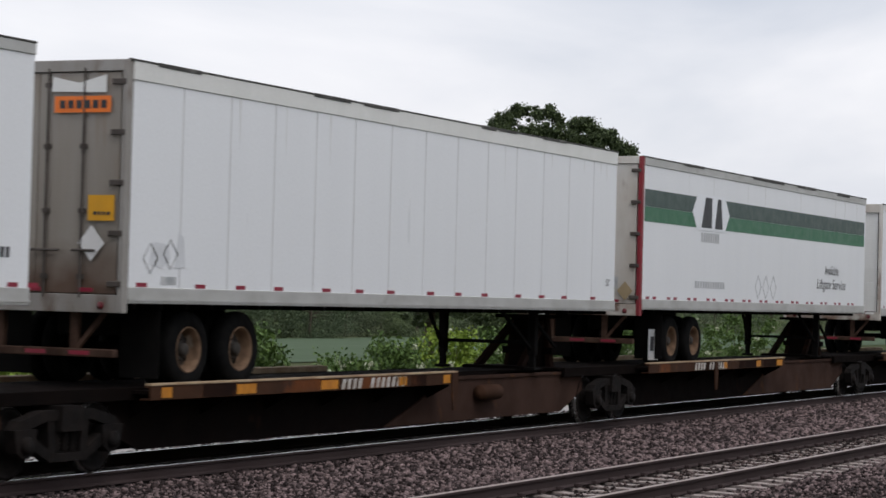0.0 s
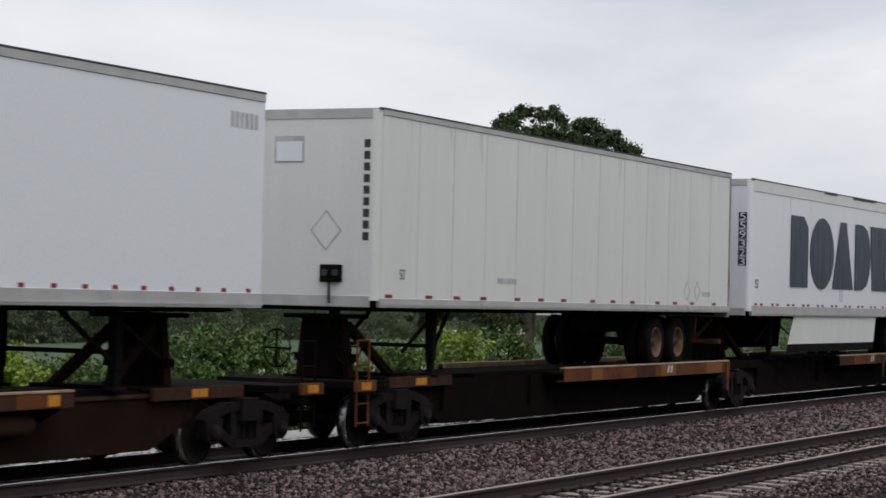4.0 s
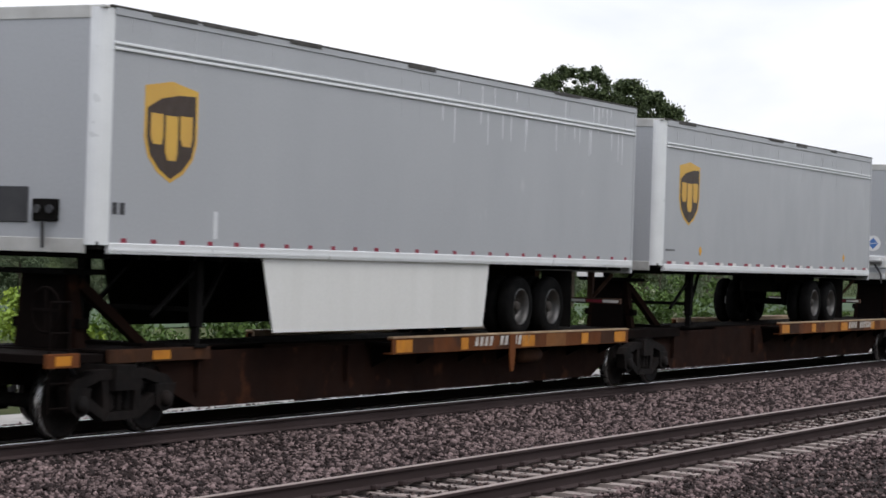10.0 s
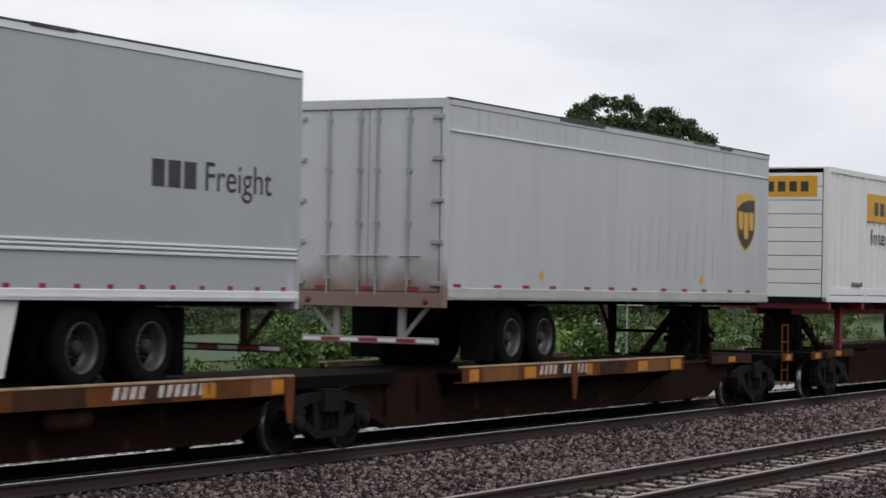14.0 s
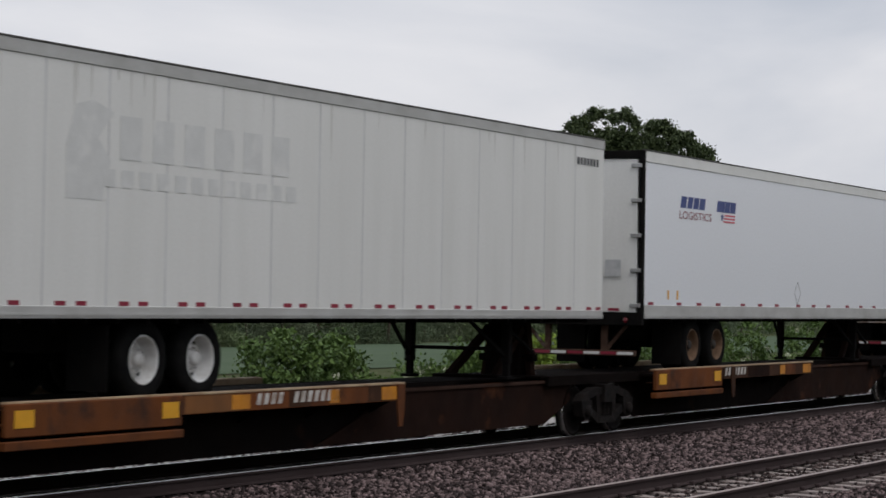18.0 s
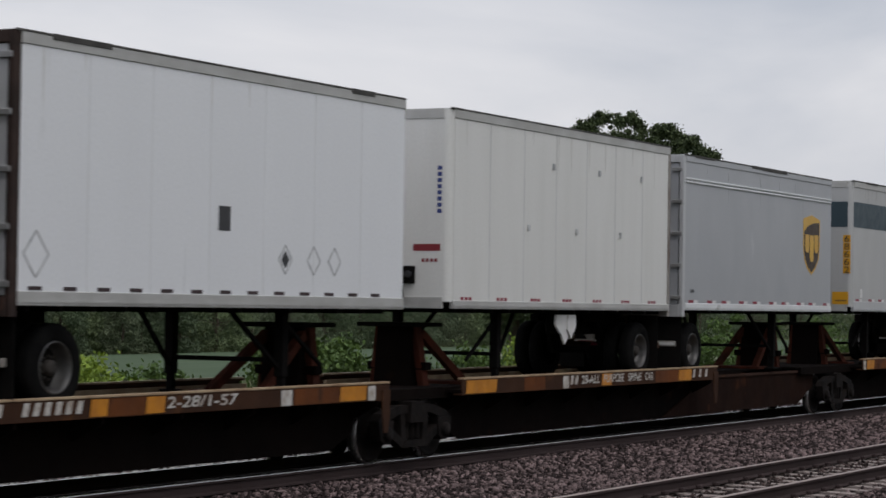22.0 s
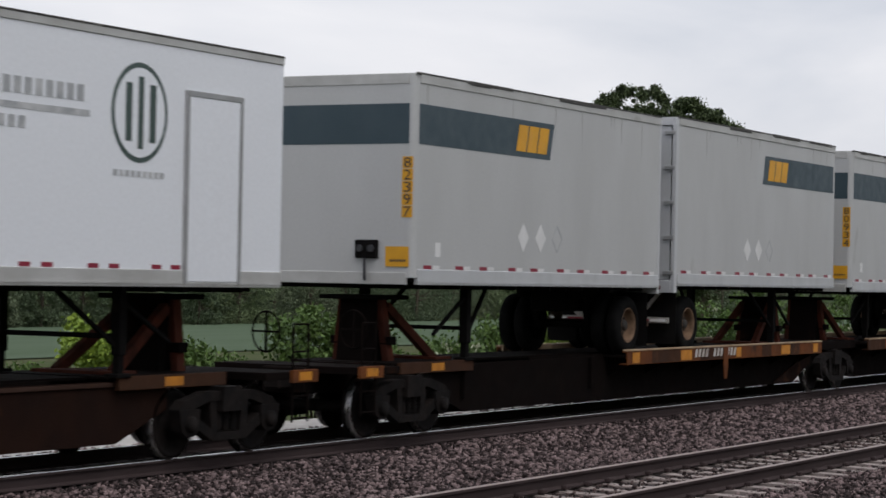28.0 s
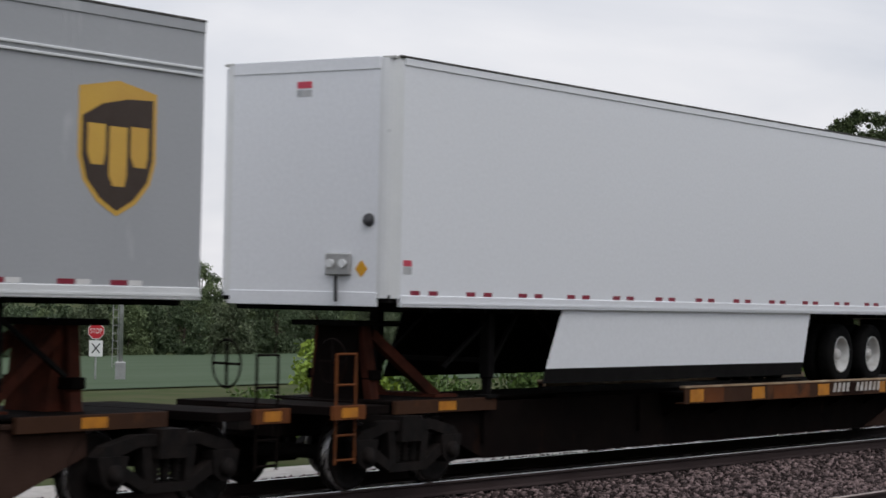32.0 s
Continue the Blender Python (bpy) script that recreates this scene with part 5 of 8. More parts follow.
def rear_end(t, zb, zt, frame_m, door_m, kind, L, rod_m=STEEL):
    """The rear, looking back along the line: frame, doors or shutter, lock rods, hinges, lamps, bumper."""
    cross_m = FRAMEW if frame_m is RED and door_m is not RED else frame_m
    head = 0.22 if kind == "shutter" else 0.14
    for y0, y1 in ((-0.004, 0.075), (W - 0.075, W + 0.004)):
        part("rear_post", Shape().box(-0.05, 0.07, y0, y1, zb - 0.12, zt, 0.008), frame_m, t, "upright of the rear door frame")
    part("rear_header", Shape().box(-0.05, 0.10, 0.075, W - 0.075, zt - head, zt, 0.006), cross_m, t, "header of the rear door frame")
    part("rear_sill", Shape().box(-0.05, 0.10, 0.075, W - 0.075, zb - 0.12, zb + 0.10, 0.006), RUSTSILL if cross_m is FRAMEW else cross_m, t, "sill of the rear door frame")
    zl, zh = zb + 0.11, zt - 0.15
    if kind == "shutter":
        n = 7
        for k in range(n):
            a = zl + (zh - zl) * k / n
            part("shutter_slat", Shape().box(0.012, 0.04, 0.11, W - 0.11, a + 0.002, zl + (zh - zl) * (k + 1) / n - 0.002, 0.002), door_m, t)
        seal = Shape().box(0.0, 0.03, 0.076, 0.105, zl, zh).box(0.0, 0.03, W - 0.105, W - 0.076, zl, zh).box(0.0, 0.03, 0.105, W - 0.105, zh, zh + 0.03)
        part("door_seal", seal, BLACKP, t, "dark rubber seal round the shutter")
        part("latch", Shape().box(-0.06, -0.02, W / 2 - 0.14, W / 2 + 0.12, zl - 0.04, zl + 0.05, 0.01).box(-0.075, -0.02, W / 2 - 0.03, W / 2 + 0.03, zl - 0.1, zl + 0.12, 0.01), RODDARK, t, "grimy latch of the shutter")
        part("handle", Shape().box(-0.012, 0.012, W / 2 - 0.2, W / 2 + 0.2, zl + 0.12, zl + 0.17, 0.01), STEEL, t)
    else:
        for a, b, hinge in ((0.105, W / 2 - 0.006, 0.12), (W / 2 + 0.006, W - 0.105, W - 0.12)):
            d = part("door", Shape().box(-0.02, 0.025, a, b, zl, zh, 0.006), door_m, t, "barn door of the trailer")
            rods = Shape()
            for y in ((a + b) / 2 - 0.08, (a + b) / 2 + 0.45) if kind == "four" and hinge < 1 else ((a + b) / 2 - 0.45, (a + b) / 2 + 0.08) if kind == "four" else ((b - 0.18,) if hinge < 1 else (a + 0.18,)):
                rods.bar((-0.045, y, zl - 0.05), (-0.045, y, zh + 0.05), 0.035, n=8)
                for z in (zl + 0.2, zl + 1.0, zh - 0.9, zh - 0.15):
                    rods.box(-0.05, -0.018, y - 0.05, y + 0.05, z - 0.03, z + 0.03)
                rods.bar((-0.06, y - 0.22, zl + 0.52), (-0.06, y + 0.12, zl + 0.52), 0.035, n=6)
            part("lock_rod", rods, rod_m, d, "lock rods with their handles")
            for k in range(5):
                z = zl + 0.12 + (zh - zl - 0.24) * k / 4
                part("hinge", Shape().box(-0.065, -0.018, hinge - 0.1, hinge + 0.1, z - 0.035, z + 0.035, 0.008), rod_m, d)
    for y in (0.30, W - 0.30):
        part("tail_lamp", Shape().turned([(0.0, -0.012), (0.045, -0.01), (0.05, 0.0)], (0, 0, 0), 12), LAMPRED, t, "dark red tail lamp", pose(-0.052, y, zb - 0.03, 0, 0, -90))
    for k in range(9):
        if kind == "shutter" or k in (1, 4, 7):
            m = REFR if k % 2 or kind != "shutter" else REFW
            part("rear_tape", shared("rear_tape", lambda: Shape().box(0, 0.003, 0, 0.22, 0, 0.05), m), m, t, m=pose(-0.056, 0.16 + 0.255 * k, zb + (0.04 if kind == "shutter" else 0.13)))


def bumper(t, x, zb, paint, taped=True):
    """The underride guard: two uprights with braces and a cross bar, with what tape is left."""
    s = Shape()
    for y in (0.75, W - 0.75):
        s.prism([(x, zb - 0.1), (x + 0.1, zb - 0.1), (x + 0.06, zb - 0.62), (x, zb - 0.62)], "y", y - 0.05, y + 0.05)
        s.bar((x + 0.04, y, zb - 0.60), (x + 0.04, y + (-0.42 if y < 1 else 0.42), zb - 0.12), 0.055)
    s.box(x - 0.02, x + 0.08, 0.15, W - 0.15, zb - 0.66, zb - 0.56, 0.01)
    b = part("underride_guard", s, paint, t, "rear underride guard")
    for k in range(7):
        m = REFR if k % 2 else REFW
        if taped or k in (1, 3, 6):
            part("tape", shared("tape", lambda: Shape().box(0, 0.0035, 0, 0.30, 0, 0.05), m), m, b, m=pose(x - 0.024, 0.18 + 0.32 * k, zb - 0.635))


def front_end(t, zb, zt, skin, post, r=0.11, plate=False):
    """A plain nose with rounded upright corners, looking back along the line."""
    part("nose_panel", Shape().box(0.0, 0.03, r, W - r, zb + 0.16, zt - 0.14), skin, t, "flat nose panel")
    arc = [(r - r * math.cos(math.radians(a)), r - r * math.sin(math.radians(a))) for a in range(0, 91, 15)]
    inner = [(r, 0.03), (r * 0.55, r * 0.55), (0.03, r)]
    for flip in (0, 1):
        poly = [(x, (W - y) if flip else y) for x, y in arc + inner]
        part("corner_post", Shape().prism(poly, "z", zb + 0.1, zt - 0.02), post, t, "rounded upright corner")
    for z0, z1 in ((zb, zb + 0.17), (zt - 0.15, zt)):
        part("nose_rail", Shape().box(-0.012, 0.04, r, W - r, z0, z1, 0.006), CLEAN if skin is CLEAN and post is BRIGHT else ALLOY, t, "metal rail across the nose")
    bright = skin is CLEAN and post is BRIGHT
    if plate:
        box = part("connector_plate", Shape().box(-0.03, 0.005, 0.40, 1.24, zb + 0.30, zb + 0.61, 0.01), BRIGHT, t, "pale plate for air and light lines")
        part("connector_drum", Shape().turned([(0.0, -0.22), (0.07, -0.21), (0.09, -0.15), (0.09, 0.14), (0.06, 0.2), (0.0, 0.21)], (0, 0, 0), 14), STEEL, box, "grey round connector", pose(-0.09, 1.0, zb + 0.47))
        part("socket", Shape().turned([(0.075, -0.03), (0.075, 0.0), (0.05, 0.02)], (0, 0, 0), 12), INK, box, "black round socket", pose(-0.035, 0.54, zb + 0.46, 0, 0, -90))
        part("air_hose", Shape().bar((-0.06, 1.0, zb + 0.40), (-0.06, 0.82, zb + 0.14), 0.05, n=6).bar((-0.06, 0.82, zb + 0.14), (-0.05, 0.8, zb - 0.1), 0.05, n=6), INK, box)
        part("hose_bracket", Shape().box(-0.04, 0.0, 0.72, 0.86, zb + 0.02, zb + 0.15, 0.008), BRIGHT, box)
        return
    box = part("air_connector_box", Shape().box(-0.05, 0.01, 0.56, 0.92, zb + 0.36, zb + 0.62, 0.015), STEEL if bright else BLACKP, t, "grey air and light connector box" if bright else "dark air and light connector box")
    for y in (0.62, 0.80):
        part("connector", Shape().turned([(0.05, -0.03), (0.05, 0.0), (0.035, 0.02)], (0, 0, 0), 12), BRIGHT if bright else INK, box, m=pose(-0.055, y + 0.03, zb + 0.5, 0, 0, -90))
    part("air_hose", Shape().bar((-0.06, 0.75, zb + 0.36), (-0.06, 0.74, zb + 0.05), 0.05, n=6), INK, box)


def trailer(name, label, X0, L, zt, zb, end, skin=WHITE, style="smooth", rail=ALLOY, top=0.14, low=0.20, rim=RIMD, wheels=None, skirt=None, tape="plain", frame_m=FRAMEG, door_m=WHITE,
            doors="two", joint=ALLOY, post=None, group="trailers on the train", bars=(), low_m=None, flaps=True, skirt_m=CLEAN):
    """A box trailer on the train. end says which end looks back along the line: rear or front."""
    t = thing(name, label, "trailer", group)
    rear = end == "rear"
    round_nose = 0.2 if post is BRIGHT or post is SILVER and not rear else 0.11
    x0 = 0.07 if rear else round_nose
    n, w = side_skin(t, L - (0.0 if rear else 0.06), zb, zt, x0, style, skin, zb + low, zt - top, joint)
    part("far_wall", Shape().box(0.1, L - 0.1, W - 0.04, W, zb + 0.1, zt - 0.05), skin, t)
    part("roof_edge", Shape().box(x0 - 0.08, L, -0.02, 0.03, zt - 0.012, zt + 0.014, 0.004), EDGE, t, "dark worn roof edge")
    if skin in (GREY, OLDGREY, WHITE, SILVER):
        g = random.Random(int(X0 * 7))
        for k in range(3 + int(L / 5)):
            a = g.uniform(0.2, L - 1.2)
            part("roof_tear", Shape().box(a, min(L - 0.05, a + g.uniform(0.3, 1.5)), -0.0235, -0.012, zt - g.uniform(0.025, 0.06), zt + 0.018, 0.002), EDGE, t, "dark torn strip along the roof edge")
    part("roof", Shape().box(0.03, L - 0.03, 0.02, W - 0.02, zt - 0.03, zt + 0.004, 0.006), ALLOY, t, "metal roof sheet")
    part("floor", Shape().box(0.05, L - 0.05, 0.05, W - 0.05, zb + 0.05, zb + 0.14), BLACKP, t)
    part("top_rail", Shape().box(x0, L, -0.014, 0.05, zt - top, zt, 0.008).box(x0, L, W - 0.05, W + 0.014, zt - top, zt, 0.008), rail, t, "metal top rail")
    for z, h in bars:
        part("trim_rail", Shape().box(x0, L - 0.05, -0.024, 0.0, z, z + h, 0.006), BRIGHT, t, "raised bright trim rail")
    part("bottom_rail", Shape().box(x0, L, -0.018, 0.05, zb, zb + low, 0.008).box(x0, L, -0.026, -0.018, zb + 0.035, zb + 0.06).box(x0, L, W - 0.05, W + 0.018, zb, zb + low, 0.008), low_m or ALLOY, t, "metal bottom rail")
    beams = Shape()
    for k in range(int(L / 0.6)):
        beams.box(0.3 + k * 0.6, 0.36 + k * 0.6, 0.06, W - 0.06, zb - 0.06, zb + 0.05)
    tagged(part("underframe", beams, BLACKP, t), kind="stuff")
    if rear:
        rear_end(t, zb, zt, frame_m, door_m, doors, L, RODDARK if door_m in (DOOR, RED) or frame_m in (WHITE, RED) else STEEL)
        part("nose_wall", Shape().box(L - 0.05, L, 0.02, W - 0.02, zb, zt, 0.01), skin, t)
        bumper(t, 0.05, zb, GUARD if frame_m in (RED, FRAMEG, BLACKP, FRAMEW) else BRIGHT if skin is CLEAN else FRAMEG, skin is CLEAN or frame_m in (SILVER, SILVERD))
    else:
        front_end(t, zb, zt, skin, post or skin, round_nose, plate=rail is BRIGHT)
        part("rear_frame", Shape().box(L - 0.06, L + 0.03, -0.01, W + 0.01, zb - 0.1, zt, 0.01), frame_m if frame_m is not RED else FRAMEG, t)
        bumper(t, L - 0.1, zb, GUARD if skin is not CLEAN else FRAMEG, skin in (CLEAN, GREY))
    pup = L < 10
    wheels = wheels or ((0.85,) if pup and rear else (L - 0.85,) if pup else (1.85, 3.1) if rear else (L - 3.55, L - 2.3))
    for x in wheels:
        road_axle(t, x, rim, X0)
    a, b = min(wheels) - 0.75, max(wheels) + 0.75
    for y in (0.78, W - 0.86):
        under = Shape()
        under.box(a, b, y, y + 0.08, zb - 0.20, zb - 0.05)
        for x in wheels:
            under.prism([(x - 0.32, zb - 0.2), (x + 0.32, zb - 0.2), (x + 0.08, DECK + 0.42), (x - 0.08, DECK + 0.42)], "y", y, y + 0.08)
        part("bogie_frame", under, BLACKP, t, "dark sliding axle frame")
    # a solid block added to darken the view between the wheels
    part("axle_box", Shape().box(a + 0.1, b - 0.1, 0.95, W - 0.95, zb - 0.42, zb - 0.06, 0.03), BLACKP, t, "dark filler block in place of brake and suspension parts")
    if flaps:
        x = b - 0.1 if not rear else a + 0.02
        for y in (0.05, W - 0.62):
            part("mud_flap", Shape().box(x, x + 0.012, y, y + 0.57, DECK + 0.15, zb - 0.08), BLACKP, t, "black mud flap")
    lx = (L - 2.75) if rear else 2.75
    if pup:
        lx = (L - 2.5) if rear else 2.4
    for y in (0.36, W - 0.50):
        part("landing_leg", Shape().box(lx - 0.07, lx + 0.07, y, y + 0.14, DECK + 0.28, zb, 0.01).box(lx - 0.05, lx + 0.05, y + 0.02, y + 0.12, DECK + 0.06, DECK + 0.3, 0.006).box(lx - 0.14, lx + 0.14, y - 0.03, y + 0.17, DECK + 0.02, DECK + 0.07, 0.01), BLACKP, t, "dark landing leg with a foot plate")
    part("leg_brace", Shape().bar((lx, 0.43, DECK + 0.5), (lx, W - 0.43, DECK + 0.5), 0.06).bar((lx, 0.43, DECK + 0.35), (lx + (-1.0 if rear else 1.0), 0.6, zb - 0.02), 0.05)
         .bar((lx, W - 0.43, DECK + 0.35), (lx + (-1.0 if rear else 1.0), W - 0.6, zb - 0.02), 0.05).bar((lx, 0.43, zb - 0.15), (lx + (1.0 if rear else -1.0), 0.43, DECK + 0.42), 0.045), BLACKP, t)
    part("kingpin_plate", Shape().box((L - 2.0) if rear else 0.2, (L - 0.2) if rear else 2.0, 0.3, W - 0.3, zb - 0.05, zb + 0.04, 0.01), BLACKP, t)
    if skirt:
        sa, sb, ta, tb, dark = skirt
        z0, z1 = 1.19, zb + 0.01
        m = 0.19 if dark else 0.0
        f = m / (z1 - z0)
        sk = part("side_skirt", Shape().prism([(sa + (ta - sa) * f, z0 + m), (sb + (tb - sb) * f, z0 + m), (tb, z1), (ta, z1)], "y", 0.03, 0.05), skirt_m, t, "smooth side skirt panel")
        if dark:
            part("skirt_edge", Shape().prism([(sa, z0), (sb, z0), (sb + (tb - sb) * f, z0 + m), (sa + (ta - sa) * f, z0 + m)], "y", 0.03, 0.048), BLACKP, sk, "dark rubber lower edge")
        for k in range(5):
            x = sa + 0.7 + (sb - sa - 1.2) * k / 4
            part("skirt_strut", Shape().bar((x, 0.06, z0 + 0.3), (x, 0.7, z1), 0.03), BLACKP, sk)
        # the far skirt is coloured black for the shade on its inner face
        part("far_skirt", Shape().prism([(sa, z0), (sb, z0), (tb, z1), (ta, z1)], "y", W - 0.05, W - 0.03), BLACKP, t, "far side skirt, black in place of the shade inside")
    if tape:
        reflectors(t, L, zb + low + 0.03, tape, x0 + 0.3)
    runs(t, X0, YS, DECK)
    return settle(t, DECK)


def on(t, fn):
    """Adds marks in rail-level heights to a trailer that is already settled."""
    before = set(t.children)
    fn(t)
    for c in t.children:
        if c not in before:
            c.matrix_basis = Matrix.Translation((0, 0, -DECK)) @ c.matrix_basis


def weather(t, L, zt, zb, skin, style, top, low, seed):
    """Drips below the top rail, as faint thin marks."""
    g = random.Random(seed)
    lift = {"rib": 0.0215, "hrib": 0.0115}.get(style, 0.003)
    s = Shape()
    b = zt - top - 0.01
    for k in range(int(L * (0.5 if skin is WHITE else 1.1))):
        x, w, d = g.uniform(0.3, L - 0.4), g.uniform(0.012, 0.05), g.uniform(0.12, 0.75)
        s.prism([(x, b), (x + w, b), (x + w * 0.75, b - d * 0.7), (x + w * 0.45, b - d), (x + w * 0.2, b - d * 0.6)], "y", -lift, -lift + 0.001)
    tagged(part("grime", s, GRIME[skin.name], t), "faint drips on the paint", kind="stuff")


# ---- marks painted on the trailers
def shield(t, x, z, w, h, face="side"):
    """A gold and brown shield, with plain gold bars for its lettering."""
    out = [(0, 0.93), (0.5, 1.0), (1, 0.93), (1, 0.42), (0.93, 0.25), (0.75, 0.1), (0.5, 0), (0.25, 0.1), (0.07, 0.25), (0, 0.42)]
    k = [(0.05, 0.72), (0.3, 0.83), (0.6, 0.86), (0.95, 0.90), (0.95, 0.43), (0.885, 0.265), (0.715, 0.13), (0.5, 0.04), (0.285, 0.13), (0.115, 0.265), (0.05, 0.43)]
    sticker("emblem", [[(x + a * w, z + b * h) for a, b in out]], GOLD, t, face, 0.004, "gold rim of the shield emblem")
    sticker("emblem_field", [[(x + a * w, z + b * h) for a, b in k[:1] + [(0.30, 0.82), (0.62, 0.87), (0.95, 0.88)] + k[4:]]], BROWN, t, face, 0.0075, "brown field of the shield emblem")
    for a, b, c, d in ((0.11, 0.37, 0.23, 0.30), (0.385, 0.22, 0.23, 0.44), (0.66, 0.37, 0.23, 0.30)):
        sticker("emblem_bar", [[(x + (a + 0.05) * w, z + b * h), (x + (a + c - 0.03) * w, z + b * h), (x + (a + c) * w, z + (b + 0.08) * h), (x + (a + c) * w, z + (b + d) * h), (x + a * w, z + (b + d) * h), (x + a * w, z + (b + 0.08) * h)]], GOLD, t, face, 0.011, "plain gold bar on the emblem")


def diamond(t, x, z, r, material, face="side", lift=0.004):
    sticker("placard", [[(x - r, z), (x, z - r * 1.15), (x + r, z), (x, z + r * 1.15)]], material, t, face, lift, "diamond hazard placard holder")


def ghost_diamond(t, x, z, r, face="side"):
    for k in range(4):
        a, b = [(x - r, z), (x, z - r * 1.15), (x + r, z), (x, z + r * 1.15)][k], [(x, z - r * 1.15), (x + r, z), (x, z + r * 1.15), (x - r, z)][k]
        dx, dz = (b[1] - a[1]), -(b[0] - a[0])
        n = math.hypot(dx, dz)
        dx, dz = dx / n * 0.012, dz / n * 0.012
        sticker("placard_outline", [[(a[0] - dx, a[1] - dz), (b[0] - dx, b[1] - dz), (b[0] + dx, b[1] + dz), (a[0] + dx, a[1] + dz)]], FADED, t, face)


def bars_row(t, x, z, w, h, n, material, face="side", name="small_print", lift=0.005):
    """A row of plain bars in place of writing that cannot be read."""
    step = w / n
    bars = [rect(x + k * step, x + k * step + step * 0.66, z, z + h) for k in range(n)]
    if h >= 0.12 and n <= 9:
        for b in bars:
            sticker("plain_bar", [b], material, t, face, lift)
    else:
        tagged(sticker(name, bars, material, t, face, lift, "row of small unreadable marks"), "row of small unreadable marks", kind="stuff")


def column(t, digits, x, z_top, w, h, material, plate=None, face="side"):
    """Digits one above another."""
    for k, c in enumerate(digits):
        z = z_top - (k + 1) * h * 1.22
        if plate:
            sticker("digit_plate", [rect(x - 0.03, x + w + 0.03, z - h * 0.08, z + h * 1.08)], plate, t, face, 0.005)
        text(c, t, material, x if face == "side" else x + w, z, w * (0.55 if c == "1" else 1), h, face, 0.009, "digit")


def wedge_letters(t, x, z, w, h, material):
    """A wide word in seven heavy plain shapes."""
    def put(u0, u1, poly):
        return [(x + (u0 + (u1 - u0) * a) * w, z + b * h) for a, b in poly]
    ov = [(0.5 + 0.5 * math.cos(math.tau * i / 20), 0.5 + 0.52 * math.sin(math.tau * i / 20)) for i in range(20)]
    half = [(0, 0), (0, 1), (0.45, 1), (0.75, 0.93), (0.93, 0.75), (1, 0.5), (0.93, 0.25), (0.75, 0.07), (0.45, 0)]
    polys = [put(0.0, 0.135, [(0, 0), (0, 1), (0.7, 1), (0.96, 0.85), (0.96, 0.0)]),
             put(0.145, 0.335, ov), put(0.325, 0.50, [(0, 0), (0.36, 1), (0.64, 1), (1, 0)]), put(0.515, 0.655, half),
             put(0.65, 0.815, [(0.0, 1), (1, 1), (0.86, 0), (0.14, 0)]), put(0.79, 0.93, [(0, 0), (0.36, 1), (0.64, 1), (1, 0)]), put(0.905, 1.0, [(0.0, 1), (1, 1), (0.7, 0), (0.3, 0)])]
    for p in polys:
        sticker("word_block", [p], material, t, "side", 0.02, "heavy dark letter-sized block")
    return put


def nozzle(t, x, z, material=STEEL):
    part("vent", Shape().box(x, x + 0.05, -0.03, 0, z, z + 0.1, 0.008), material, t)


# ---- the consist, from the front of the train to its back
BOGIES = [4.5, 22.1, 39.7, 57.3, 74.9, 91.9, 96.4, 112.6, 130.4, 148.2, 165.9, 182.0, 186.8, 203.6, 221.2, 238.5, 256.6, 273.4, 278.2, 295.5, 313.75, 331.8, 349.7, 367.1,
          372.3, 390.5, 410.0, 427.8, 432.3, 449.6, 467.4, 483.9, 488.5, 507.1, 526.2, 544.3, 548.6, 566.5]
BREAKS = {91.9, 182.0, 273.4, 367.1, 427.8, 483.9, 544.3}
for x in BOGIES:
    bogie(x)

A = []


def add(*a, **k):
    t = trailer(*a, **k)
    skin = k.get("skin", WHITE)
    if skin is not CLEAN:
        on(t, lambda t: weather(t, a[3], a[4], a[5], skin, k.get("style", "smooth"), k.get("top", 0.14), k.get("low", 0.20), int(a[2] * 10)))
    A.append((t, a[2], a[3], a[6]))
    return t


t = add("box_trailer", "plain white dry van trailer with red tape along its side", 4.75, 16.15, 4.98, 2.02, "rear", style="panel", tape="pairs", door_m=CREAM)
on(t, lambda t: bars_row(t, 15.5, 2.55, 0.3, 0.12, 3, INK))

t = add("box_trailer", "scuffed white trailer with stained steel doors and an orange plate", 22.82, 16.2, 5.0, 2.06, "rear", style="panel", rail=CREAM, top=0.24, tape="plain", rim=RIMR, door_m=DOOR, doors="four", wheels=(1.61, 2.9))


